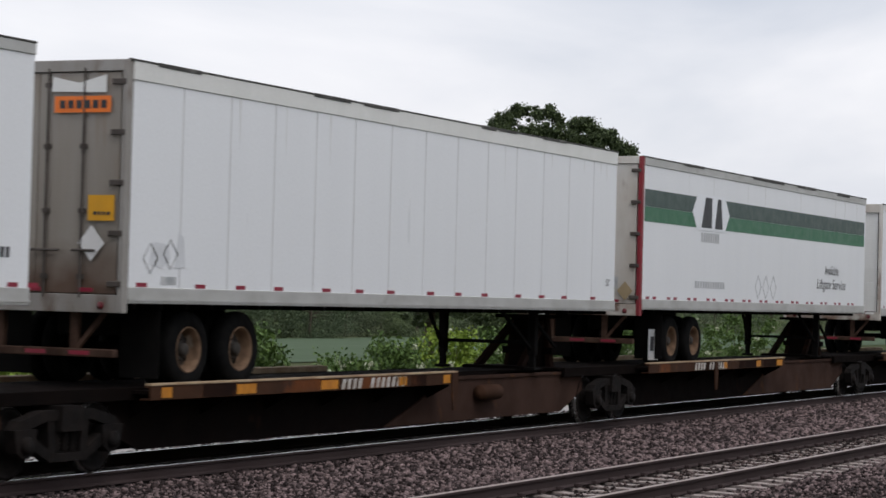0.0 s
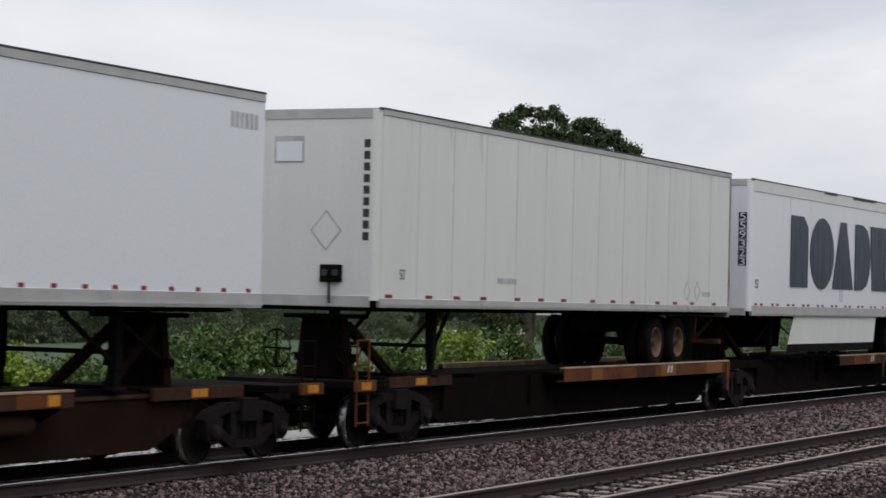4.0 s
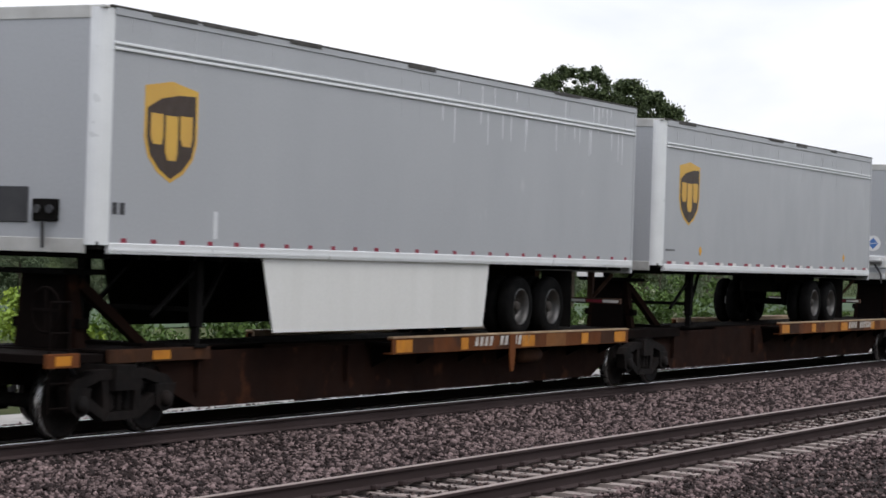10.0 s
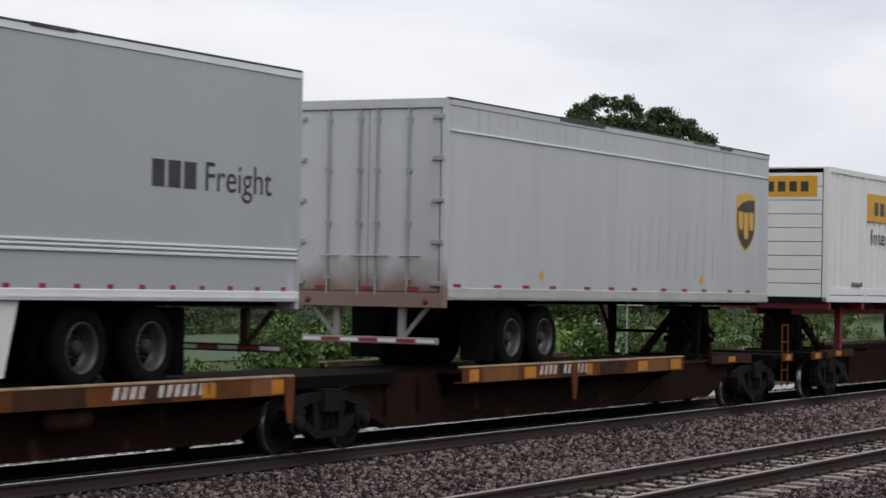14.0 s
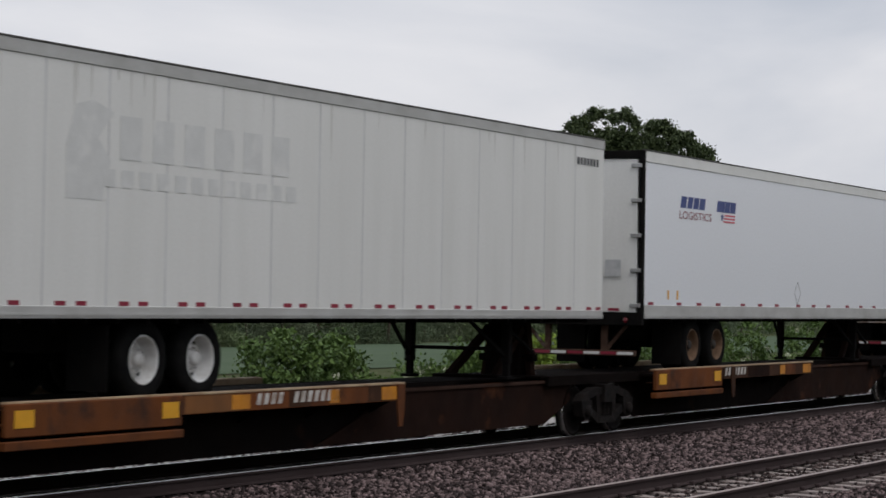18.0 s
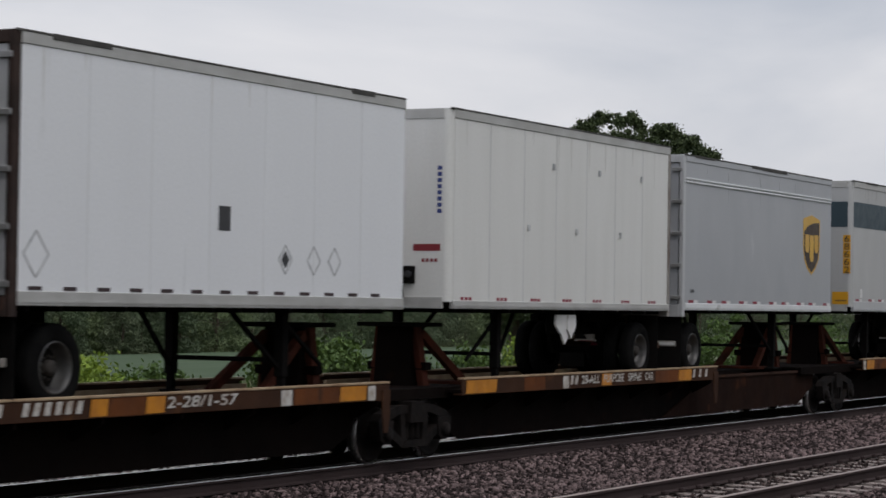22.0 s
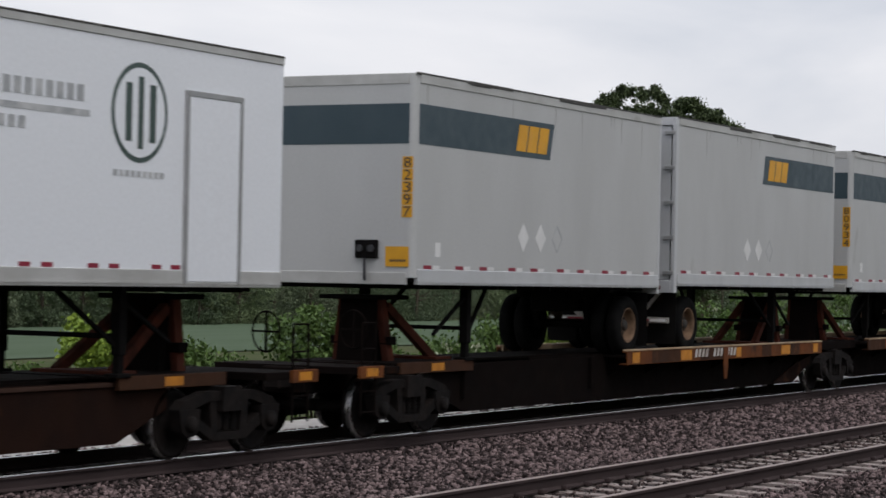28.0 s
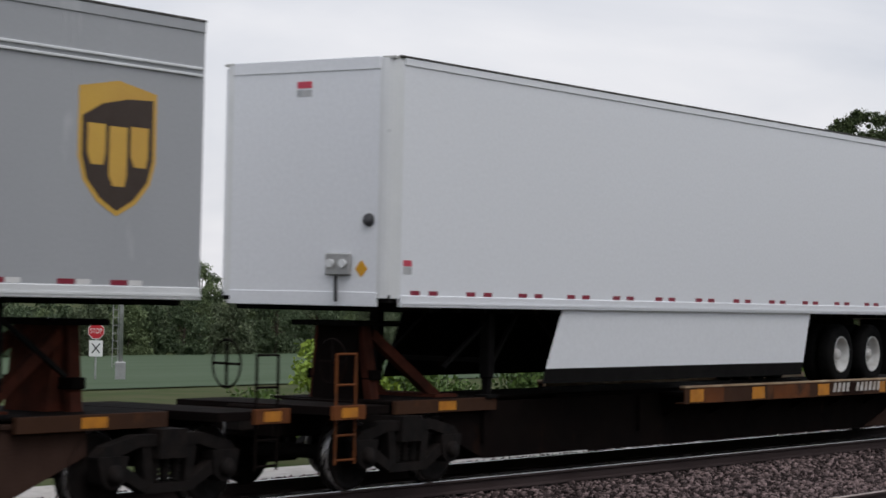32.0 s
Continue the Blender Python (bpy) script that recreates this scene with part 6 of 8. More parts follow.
def marks(t):
    sticker("orange_plate", [rect(0.23, 1.05, 4.36, 4.56)], ORANGE, t, "end", 0.055, "orange plate")
    bars_row(t, 0.29, 4.41, 0.72, 0.10, 6, INK, "end", lift=0.06)
    sticker("white_patch", [[(0.3, 4.6), (1.1, 4.62), (1.08, 4.8), (0.7, 4.72), (0.3, 4.82)]], CREAM, t, "end", 0.054, "white patch of old paint")
    sticker("yellow_notice", [rect(0.14, 0.52, 3.05, 3.36)], YELLOW, t, "end", 0.055, "yellow notice")
    bars_row(t, 0.2, 3.12, 0.26, 0.04, 4, INK, "end", lift=0.06)
    diamond(t, 0.46, 2.78, 0.19, REFW, "end", 0.055)
    sticker("worn_patch", [[(0.5, 2.55), (0.8, 2.5), (1.0, 2.62), (0.95, 2.8), (0.62, 2.82)], [(1.1, 2.5), (1.35, 2.52), (1.3, 2.9), (1.18, 2.95)]], GHOST, t, label="scuffed patch")
    ghost_diamond(t, 0.55, 2.62, 0.16)
    ghost_diamond(t, 1.0, 2.68, 0.16)
    sticker("label_plate", [rect(0.8, 1.15, 2.3, 2.4)], FADED, t)
    text("53'", t, INK, 15.75, 2.52, 0.18, 0.13)


on(t, marks)

t = add("box_trailer", "white trailer with a green stripe and red rear frame", 40.39, 16.12, 5.02, 2.1, "rear", style="smooth", top=0.16, tape="pairs", frame_m=RED, door_m=FRAMEW, rim=RIMR, wheels=(2.1, 3.46))


def marks(t):
    sticker("dark_stripe", [rect(0.11, 16.0, 4.08, 4.41)], DGREEN, t, label="dark green stripe")
    sticker("green_stripe", [rect(0.11, 16.0, 3.79, 4.076)], GREEN, t, label="bright green stripe")
    hexa = [(2.85, 4.1), (3.15, 4.47), (4.9, 4.47), (5.2, 4.1), (4.9, 3.74), (3.15, 3.74)]
    sticker("hexagon", [hexa], CLEAN, t, lift=0.008, label="white hexagon emblem")
    sticker("emblem_block", [[(3.4, 3.8), (3.65, 4.42), (4.05, 4.42), (4.05, 3.8)], [(4.25, 3.8), (4.42, 4.42), (4.62, 4.42), (4.75, 3.8)]], INK, t, lift=0.012, label="dark blocks of the emblem")
    bars_row(t, 3.43, 3.5, 1.17, 0.2, 8, FADED)
    bars_row(t, 3.11, 2.56, 1.9, 0.14, 12, FADED)
    text("Available", t, INK, 12.48, 3.02, 1.2, 0.22)
    text("Liftgate Service", t, INK, 11.85, 2.6, 2.5, 0.31, shear=0.15)
    for k in range(3):
        ghost_diamond(t, 7.3 + 0.55 * k, 2.64, 0.22)
    flap = part("flap", Shape().box(1.05, 1.6, 0.20, 0.212, 1.12, 1.72), SILVER, t, "grey mud flap with dark marks")
    part("flap_mark", Shape().prism([(1.12, 1.3), (1.3, 1.3), (1.32, 1.58), (1.14, 1.58)], "y", 0.19, 0.198).prism([(1.38, 1.3), (1.5, 1.3), (1.5, 1.58), (1.38, 1.58)], "y", 0.19, 0.198), INK, flap)
    sticker("worn_notice", [rect(0.45, 0.78, 2.5, 2.72)], FADED, t, "end", 0.055)
    diamond(t, 0.3, 2.45, 0.16, TAN, "end", 0.056)
    sticker("poster", [rect(0.62, 1.5, 2.75, 4.62)], YELLOW, t, "end", 0.055, "tall yellow poster on the door")
    sticker("poster_top", [rect(0.62, 1.5, 3.95, 4.62)], GREEN, t, "end", 0.06, "green top of the poster")
    sticker("poster_band", [rect(0.62, 1.5, 4.3, 4.42)], INK, t, "end", 0.064)
    sticker("poster_band", [rect(0.62, 1.5, 2.75, 2.95)], INK, t, "end", 0.064)
    sticker("poster_picture", [[(0.7, 3.3), (1.3, 3.55), (1.45, 3.75), (0.8, 3.6)], [(0.75, 3.0), (1.2, 3.05), (1.25, 3.25), (0.8, 3.22)]], FADED, t, "end", 0.064)


on(t, marks)

t = add("box_trailer", "white trailer with a cream shutter door and faint placards", 58.16, 16.17, 4.97, 2.05, "rear", style="smooth", rail=CREAM, top=0.16, tape="dots", frame_m=FRAMEW, door_m=CREAM, doors="shutter", rim=RIMW, flaps=False, wheels=(3.53, 4.79))


def marks(t):
    for x, z in ((2.9, 2.46), (11.7, 2.42)):
        bars_row(t, x, z, 0.5, 0.1, 4, FADED)
        bars_row(t, x, z - 0.14, 0.5, 0.1, 6, FADED)
    for x in (7.58, 8.81):
        ghost_diamond(t, x, 2.55, 0.2)
    ghost_diamond(t, 0.75, 2.95, 0.28, "end")
    bars_row(t, 0.5, 2.42, 0.7, 0.16, 6, INK, "end", lift=0.055)
    sticker("black_mark", [[(8.12, 2.86), (8.34, 2.86), (8.32, 2.72), (8.23, 2.66), (8.16, 2.72)]], INK, t)
    text("53", t, INK, 15.6, 2.36, 0.22, 0.16)
    sticker("vent_plate", [rect(3.0, 3.7, 4.6, 4.63), rect(3.0, 3.04, 4.5, 4.6), rect(3.66, 3.7, 4.5, 4.6)], FADED, t)


on(t, marks)

t = add("box_trailer", "smooth white trailer with two black bands across its shutter", 78.05, 13.72, 4.9, 2.05, "rear", skin=CLEAN, style="smooth", top=0.12, tape="dots", frame_m=FRAMEW, door_m=WHITE, doors="shutter", rim=RIMR, low=0.2, wheels=(1.35, 2.57))


def marks(t):
    sticker("black_band", [rect(0.12, 2.47, 4.02, 4.58)], INK, t, "end", 0.004, "black band on the shutter")
    sticker("black_band", [rect(0.12, 2.47, 3.12, 3.74)], INK, t, "end", 0.004, "black band on the shutter")
    diamond(t, 2.1, 2.9, 0.19, DGREEN, "end")
    diamond(t, 6.83, 2.77, 0.16, DGREEN)
    bars_row(t, 12.85, 4.4, 0.72, 0.2, 6, FADED)
    sticker("square_patch", [rect(0.2, 0.42, 4.35, 4.66)], FADED, t)
    part("guard_brace", Shape().bar((0.02, 1.0, 1.95), (0.02, 1.3, 1.45), 0.08).bar((0.02, 1.6, 1.95), (0.02, 1.3, 1.45), 0.08), REFW, t, "white V-shaped guard brace")


on(t, marks)

t = add("box_trailer", "yellowed white panelled trailer with rounded nose and upright number", 95.08, 16.11, 5.0, 2.08, "front", skin=CREAM, style="panel", top=0.1, tape="plain", rim=RIMR, low=0.14, wheels=(12.1, 13.35))


def marks(t):
    bars = [rect(0.14, 0.24, 4.42 - 0.17 * k, 4.54 - 0.17 * k) for k in range(9)]
    sticker("upright_bars", bars, INK, t, "end", label="column of small unreadable marks")
    ghost_diamond(t, 0.85, 3.2, 0.25, "end")
    sticker("notice", [rect(1.25, 1.75, 4.2, 4.6)], FADED, t, "end", 0.005)
    sticker("notice_inner", [rect(1.28, 1.72, 4.23, 4.52)], WHITE, t, "end", 0.009)
    text("53'", t, INK, 0.75, 2.5, 0.2, 0.16)
    bars_row(t, 4.3, 2.5, 0.8, 0.09, 7, FADED)
    bars_row(t, 14.4, 2.4, 0.5, 0.09, 5, FADED)
    for k in range(2):
        ghost_diamond(t, 13.5 + 0.6 * k, 2.5, 0.17)


on(t, marks)

t = add("box_trailer", "white trailer with a huge dark navy word in heavy shapes", 112.63, 16.15, 4.98, 2.02, "front", skin=WHITE, style="smooth", top=0.26, rail=CREAM, tape="pairs", skirt=(2.84, 10.3, 3.43, 10.56, True), skirt_m=CREAM, rim=RIMD, low=0.22, wheels=(12.39, 13.6))


def marks(t):
    wedge_letters(t, 2.87, 2.69, 10.55, 1.63, NAVY)
    column(t, "559323", 0.13, 4.28, 0.13, 0.16, CLEAN, INK, "end")
    text("53'", t, INK, 0.32, 2.62, 0.26, 0.2)
    for k in range(3):
        ghost_diamond(t, 14.6 + 0.42 * k, 2.62, 0.2)
    bars_row(t, 1.75, 4.22, 0.6, 0.25, 3, NAVY, "end")
    bars_row(t, 1.8, 4.0, 0.5, 0.12, 5, PINK, "end")
    sticker("repair_patch", [rect(11.9, 12.25, 3.2, 3.3)], CLEAN, t, lift=0.026, label="white repair patch")
    sticker("repair_patch", [rect(7.0, 7.3, 2.38, 2.72)], GHOST, t, lift=0.004)


on(t, marks)

t = add("box_trailer", "yellowed ribbed trailer with a huge dark navy word in heavy shapes", 130.24, 16.2, 4.98, 2.03, "front", skin=CREAM, style="rib", top=0.14, rail=CREAM, tape="pairs", skirt=(2.8, 10.35, 3.33, 10.7, True), skirt_m=CREAM, rim=RIMD, low=0.18, wheels=(11.85, 13.12))


def marks(t):
    wedge_letters(t, 3.18, 2.71, 10.25, 1.6, NAVY)
    column(t, "556723", 0.13, 4.32, 0.13, 0.16, CLEAN, INK, "end")
    for x in (5.0, 10.5):
        nozzle(t, x, 4.52)
        nozzle(t, x + 0.3, 4.52)
    sticker("yellow_notice", [rect(12.9, 13.15, 2.42, 2.56)], YELLOW, t, lift=0.02)
    ghost_diamond(t, 15.7, 2.5, 0.2)


on(t, marks)

t = add("box_trailer", "yellowed white panelled trailer with an upright number and side skirt", 148.05, 16.2, 4.99, 2.0, "front", skin=CREAM, style="panel", top=0.2, rail=CREAM, tape="plain", skirt=(3.42, 10.93, 3.94, 11.39, True), skirt_m=CREAM, rim=RIMD, low=0.16, wheels=(12.7, 13.92))


def marks(t):
    column(t, "251375", 0.13, 4.24, 0.13, 0.16, CLEAN, INK, "end")
    bars_row(t, 0.2, 2.86, 0.22, 0.16, 3, FADED)
    text("53'", t, INK, 0.75, 2.6, 0.24, 0.2)
    sticker("dark_cap", [rect(0.17, 0.4, 4.62, 4.85)], FADED, t, lift=0.006)
    bars_row(t, 2.2, 4.4, 0.3, 0.28, 2, NAVY, "end")
    for k in range(2):
        ghost_diamond(t, 15.2 + 0.4 * k, 2.62, 0.2)
    sticker("yellow_tag", [rect(13.6, 13.95, 2.28, 2.4)], YELLOW, t)


on(t, marks)

t = add("box_trailer", "clean white trailer with slogan, round badge and coloured strip", 167.94, 14.63, 5.02, 2.14, "rear", skin=CLEAN, style="smooth", top=0.12, rail=BRIGHT, tape="pairs", rim=RIMW, door_m=CLEAN, doors="shutter", frame_m=FRAMEW, low=0.16, low_m=BRIGHT,
        bars=((2.66, 0.06),), flaps=False, wheels=(1.59, 2.9))


def marks(t):
    text("Helping the world", t, INK, 9.72, 3.98, 2.4, 0.24)
    text("keep promises.", t, INK, 9.82, 3.6, 2.0, 0.22)
    ring = [(12.95 + 0.56 * math.cos(math.tau * i / 28), 3.9 + 0.58 * math.sin(math.tau * i / 28)) for i in range(28)]
    inner = [(12.95 + 0.37 * math.cos(math.tau * i / 24), 3.9 + 0.38 * math.sin(math.tau * i / 24)) for i in range(24)]
    sticker("badge", [ring], INK, t, label="round dark badge")
    sticker("badge_centre", [inner], CLEAN, t, lift=0.008)
    sticker("badge_mark", [[(12.8, 3.68), (12.8, 4.05), (12.95, 4.15), (13.1, 4.0), (13.0, 3.85), (13.1, 3.66)], rect(12.64, 12.74, 3.78, 4.02)], INK, t, lift=0.012)
    for k, m in enumerate((DGREEN, PINK, RED, BLUE, TAN)):
        sticker("strip_block", [rect(6.31 + k * 1.65, 7.93 + k * 1.65, 2.75, 2.93)], m, t, lift=0.026, label="block of the coloured strip")
        bars_row(t, 6.5 + k * 1.65, 2.81, 1.2, 0.06, 9, REFW, lift=0.03)
    for x, d in ((1.05, 0.42), (2.35, 0.68), (3.9, 0.3), (9.05, 0.48), (10.6, 0.5), (12.0, 0.3)):
        sticker("orange_tape", [rect(x, x + d, 2.145, 2.25)], ORANGE, t, lift=0.031)
    for k in range(3):
        for d in (0, 0.3):
            nozzle(t, 6.35 + 2.35 * k + d, 4.62)
    text("Helping the world", t, INK, 2.05, 4.3, 1.7, 0.16, "end", 0.008)
    text("keep promises.", t, INK, 1.95, 4.08, 1.4, 0.14, "end", 0.008)
    bars_row(t, 0.8, 3.5, 1.5, 0.12, 14, FADED, "end")
    bars_row(t, 1.3, 3.08, 0.8, 0.1, 8, FADED, "end")
    sticker("orange_plate", [rect(0.35, 0.85, 2.82, 3.02)], ORANGE, t, "end")
    for x in (6.6, 7.2):
        part("white_flap", Shape().prism([(x, 2.08), (x + 0.62, 2.04), (x + 0.66, 1.8), (x + 0.5, 1.6), (x + 0.15, 1.6), (x - 0.03, 1.8)], "y", 0.1, 0.115), REFW, t, "white flap under the side")
    diamond(t, 0.9, 1.82, 0.22, REFW, "end")


on(t, marks)

FLEET = dict(skin=GREY, rail=GREY, joint=GREY, low_m=BRIGHT, low=0.13, frame_m=GREY, door_m=GREY, post=BRIGHT)
t = add("box_trailer", "grey trailer with a gold and brown shield and pale side skirt", 185.88, 16.3, 5.02, 2.16, "front", style="smooth", top=0.1, tape="dots", bars=((4.52, 0.035), (4.585, 0.035)), skirt=(4.0, 10.29, 3.68, 10.46, False), rim=RIMD, skirt_m=CREAM, wheels=(11.85, 13.11), **FLEET)


def marks(t):
    shield(t, 0.85, 3.03, 1.15, 1.22)
    bars_row(t, 0.25, 2.62, 0.3, 0.14, 2, INK)
    part("louvre", Shape().box(-0.02, 0.0, 1.0, 1.5, 2.5, 2.92, 0.01), INK, t, "dark framed notice")
    bars_row(t, 1.5, 4.6, 0.7, 0.12, 6, FADED, "end")
    sticker("pale_mark", [rect(2.42, 2.52, 2.38, 2.72)], GHOST, t)
    g = random.Random(5)
    runs_down = Shape()
    for k in range(26):
        x, top, d = g.uniform(8.6, 15.9), g.choice((4.5, 4.9)), g.uniform(0.15, 0.55)
        runs_down.prism([(x, top), (x + 0.05, top), (x + 0.035, top - d), (x + 0.015, top - d)], "y", -0.0035, -0.0025)
    tagged(part("pale_run", runs_down, GHOST, t), "pale runs below the trim", kind="stuff")


on(t, marks)

t = add("box_trailer", "grey trailer with a gold shield and red-white tape", 203.55, 13.72, 4.93, 2.12, "front", style="smooth", top=0.12, tape="mixed", bars=((4.42, 0.03), (4.48, 0.03)), rim=RIMD, wheels=(9.95, 11.19), **FLEET)


def marks(t):
    shield(t, 0.92, 2.99, 1.09, 1.21)
    for x in (2.15, 11.65):
        diamond(t, x, 2.52, 0.09, YELLOW)
    bars_row(t, 0.3, 2.5, 0.5, 0.03, 4, INK)
    part("louvre", Shape().box(-0.02, 0.0, 1.3, 1.75, 2.5, 2.85, 0.01), INK, t, "dark framed notice")
    for y in (0.55, 1.35):
        part("white_flap", Shape().box(12.6 + y * 0.4, 12.615 + y * 0.4, y, y + 0.55, 1.5, 1.95), REFW, t, "white mud flap")


on(t, marks)

for X0, L, zt, zb, no in ((221.33, 16.3, 4.98, 2.03, 0), (238.97, 16.35, 4.99, 2.02, 1)):
    t = add("box_trailer", "grey trailer with a shield, dark lettering and bright trim rails", X0, L, zt, zb, "front", style="smooth", top=0.1, tape="dots", bars=((2.56, 0.035), (2.62, 0.03), (2.67, 0.03)), skirt=(4.12, 10.45, 4.08, 10.68, False), rim=RIMD, skirt_m=CREAM, wheels=(11.85, 13.2), **dict(FLEET, rail=BRIGHT))

    def marks(t):
        shield(t, 0.94, 2.95, 1.14, 1.28)
        x = 13.05 if no else 12.68
        for k in range(3):
            sticker("word_block", [rect(x + 0.33 * k, x + 0.33 * k + 0.26, 3.36, 3.68)], INK, t, label="dark plain block")
        text("Freight", t, INK, x + 1.12, 3.24, 1.5, 0.46)
        bars_row(t, 0.3, 2.78, 0.25, 0.12, 2, INK)
        ring = [(1.06 + 0.2 * math.cos(math.tau * i / 16), 2.95 + 0.2 * math.sin(math.tau * i / 16)) for i in range(16)]
        sticker("blue_label", [ring], REFW, t, "end", label="round white label with a blue diamond")
        sticker("blue_diamond", [[(0.93, 2.95), (1.06, 2.80), (1.19, 2.95), (1.06, 3.10)]], LABELBLUE, t, "end", 0.008)
        bars_row(t, 0.97, 2.94, 0.18, 0.025, 4, REFW, "end", lift=0.012)
        diamond(t, 0.54, 2.97, 0.2, REFW, "end")
        bars_row(t, 1.24, 4.28, 0.32, 0.12, 4, PRINT, "end")
        bars_row(t, 1.2, 4.5, 0.45, 0.12, 6, PRINT, "end")
        sticker("pale_mark", [[(8.2, 2.82), (8.35, 3.0), (8.5, 2.85), (8.4, 2.7)]], GHOST, t)
        part("leg_cover", Shape().prism([(2.45, 2.02), (3.0, 2.02), (2.86, 1.45), (2.84, 1.05), (2.68, 1.05), (2.66, 1.45)], "y", 0.30, 0.33), SILVER, t, "pale tapered landing leg")
        for p, q in (((0.75, 1.98), (1.65, 1.55)), ((1.65, 1.55), (2.6, 1.92)), ((0.95, 1.54), (2.7, 1.54)), ((2.9, 1.6), (3.3, 1.95))):
            part("leg_strut", Shape().bar((p[0], 0.36, p[1]), (q[0], 0.36, q[1]), 0.05), SILVER, t, "pale leg strut")

    on(t, marks)

t = add("box_trailer", "weathered grey trailer with lock rods and a shield emblem", 259.44, 13.9, 5.0, 2.06, "rear", skin=SILVER, style="smooth", top=0.1, rail=SILVER, joint=SILVER, tape="plain", frame_m=SILVERD, door_m=SILVERD, doors="four", rim=RIMD, bars=((4.52, 0.03),), low=0.18, wheels=(2.45, 3.65))


def marks(t):
    shield(t, 12.07, 3.04, 1.07, 1.16)
    for x in (3.29, 10.28):
        diamond(t, x, 2.46, 0.09, YELLOW)
    for k in range(9):
        x = 7.2 + 0.45 * k
        sticker("scrape", [[(x, 2.5 + 0.1 * (k % 3)), (x + 0.03, 2.5), (x + 0.12, 3.3 + 0.12 * (k % 4)), (x + 0.09, 3.3)]], ALLOY, t, label="dark scrape")


on(t, marks)


# the shipping box on a red chassis
def container(X0, L, zt, zb):
    t = thing("shipping_container", "cream corrugated shipping container with yellow plates on a chassis", "shipping container")
    s_me = Shape()
    n = int(L / 0.23)
    pts = []
    for k in range(n + 1):
        x = 0.2 + (L - 0.4) * k / n
        pts += [(x, 0.0 if k % 2 else 0.035)]
        pts += [(x + 0.07, 0.0 if k % 2 else 0.035)]
    pts = [p for p in pts if p[0] < L - 0.15]
    s_me.prism(pts + [(pts[-1][0], 0.08), (pts[0][0], 0.08)], "z", zb + 0.32, zt - 0.12)
    part("corrugated_side", s_me, CREAM, t, "corrugated cream side")
    part("side_rail", Shape().box(0.1, L - 0.1, -0.01, 0.06, zb, zb + 0.14, 0.006).box(0.1, L - 0.1, 0.0, 0.05, zb + 0.16, zb + 0.32, 0.006), WHITE, t, "white lower rails")
    part("top_rail", Shape().box(0.1, L - 0.1, -0.01, 0.06, zt - 0.12, zt, 0.006), CREAM, t)
    for x in (0.0, 2.6, L - 2.75, L - 0.16):
        part("corner_post", Shape().box(x, x + 0.16, -0.014, 0.12, zb, zt, 0.01), CREAM, t)
    part("far_wall", Shape().box(0.1, L - 0.1, W - 0.05, W, zb, zt), CREAM, t)
    part("roof", Shape().box(0, L, 0.02, W - 0.02, zt - 0.04, zt, 0.01), CREAM, t)
    part("floor", Shape().box(0, L, 0.02, W - 0.02, zb, zb + 0.1), BLACKP, t)
    part("far_end", Shape().box(L - 0.1, L, 0.02, W - 0.02, zb, zt), CREAM, t)
    for k in range(9):
        z = zb + 0.1 + 0.3 * k
        part("end_panel", Shape().box(0.0, 0.04, 0.14, W - 0.14, z, min(z + 0.285, zt - 0.05), 0.008), CREAM, t, "ribbed end panel")
    part("end_post", Shape().box(-0.01, 0.1, W - 0.15, W, zb, zt, 0.008), CREAM, t)
    sticker("yellow_plate", [rect(0.25, 1.9, 4.35, 4.8)], YELLOW, t, "end", 0.006, "yellow name plate")
    bars_row(t, 0.45, 4.46, 1.3, 0.22, 5, INK, "end", lift=0.01)
    sticker("yellow_plate", [rect(2.76, 6.45, 3.92, 4.54)], YELLOW, t, "side", 0.018, "yellow name plate")
    bars_row(t, 3.3, 4.06, 2.7, 0.3, 6, INK, lift=0.022)
    text("Intermodal", t, INK, 3.1, 3.4, 3.2, 0.34, lift=0.02)
    bars_row(t, 1.7, 2.42, 0.8, 0.1, 7, INK, lift=0.02)
    bars_row(t, 9.2, 2.75, 3.2, 0.24, 12, INK, lift=0.02)
    bars_row(t, 9.4, 4.6, 2.6, 0.12, 14, FADED, lift=0.02)
    for word, at, wide in (("TOP", 12.84, 0.30), ("LIFT", 13.22, 0.38), ("ONLY", 13.68, 0.42)):
        text(word, t, INK, at, 2.47, wide, 0.21, lift=0.018, bold=0.02)
    bars_row(t, 14.65, 4.1, 0.75, 0.12, 7, PRINT, lift=0.006)
    bars_row(t, 14.95, 4.55, 0.2, 0.1, 2, PRINT, lift=0.006)
    part("dark_bracket", Shape().box(14.35, 14.58, -0.03, 0.02, zt - 0.16, zt + 0.03, 0.012), CAST, t, "dark lifting bracket at the top rail")
    runs(t, X0, YS, zb)
    settle(t, zb)
    c = thing("container_chassis", "red skeletal trailer chassis under a shipping container", "trailer chassis")
    part("main_beam", Shape().box(0.3, L - 0.2, 0.75, 0.9, zb - 0.28, zb - 0.02, 0.01).box(0.3, L - 0.2, W - 0.9, W - 0.75, zb - 0.28, zb - 0.02, 0.01), RED, c, "red main beams")
    for x in (0.2, 2.6, 6.0, 9.5, 13.0, L - 0.3):
        part("cross_beam", Shape().box(x, x + 0.14, 0.02, W - 0.02, zb - 0.16, zb - 0.004, 0.01), RED, c)
    for y in (0.4, W - 0.54):
        part("landing_leg", Shape().box(2.2, 2.36, y, y + 0.14, DECK + 0.05, zb - 0.1, 0.01), RED, c, "red landing leg")
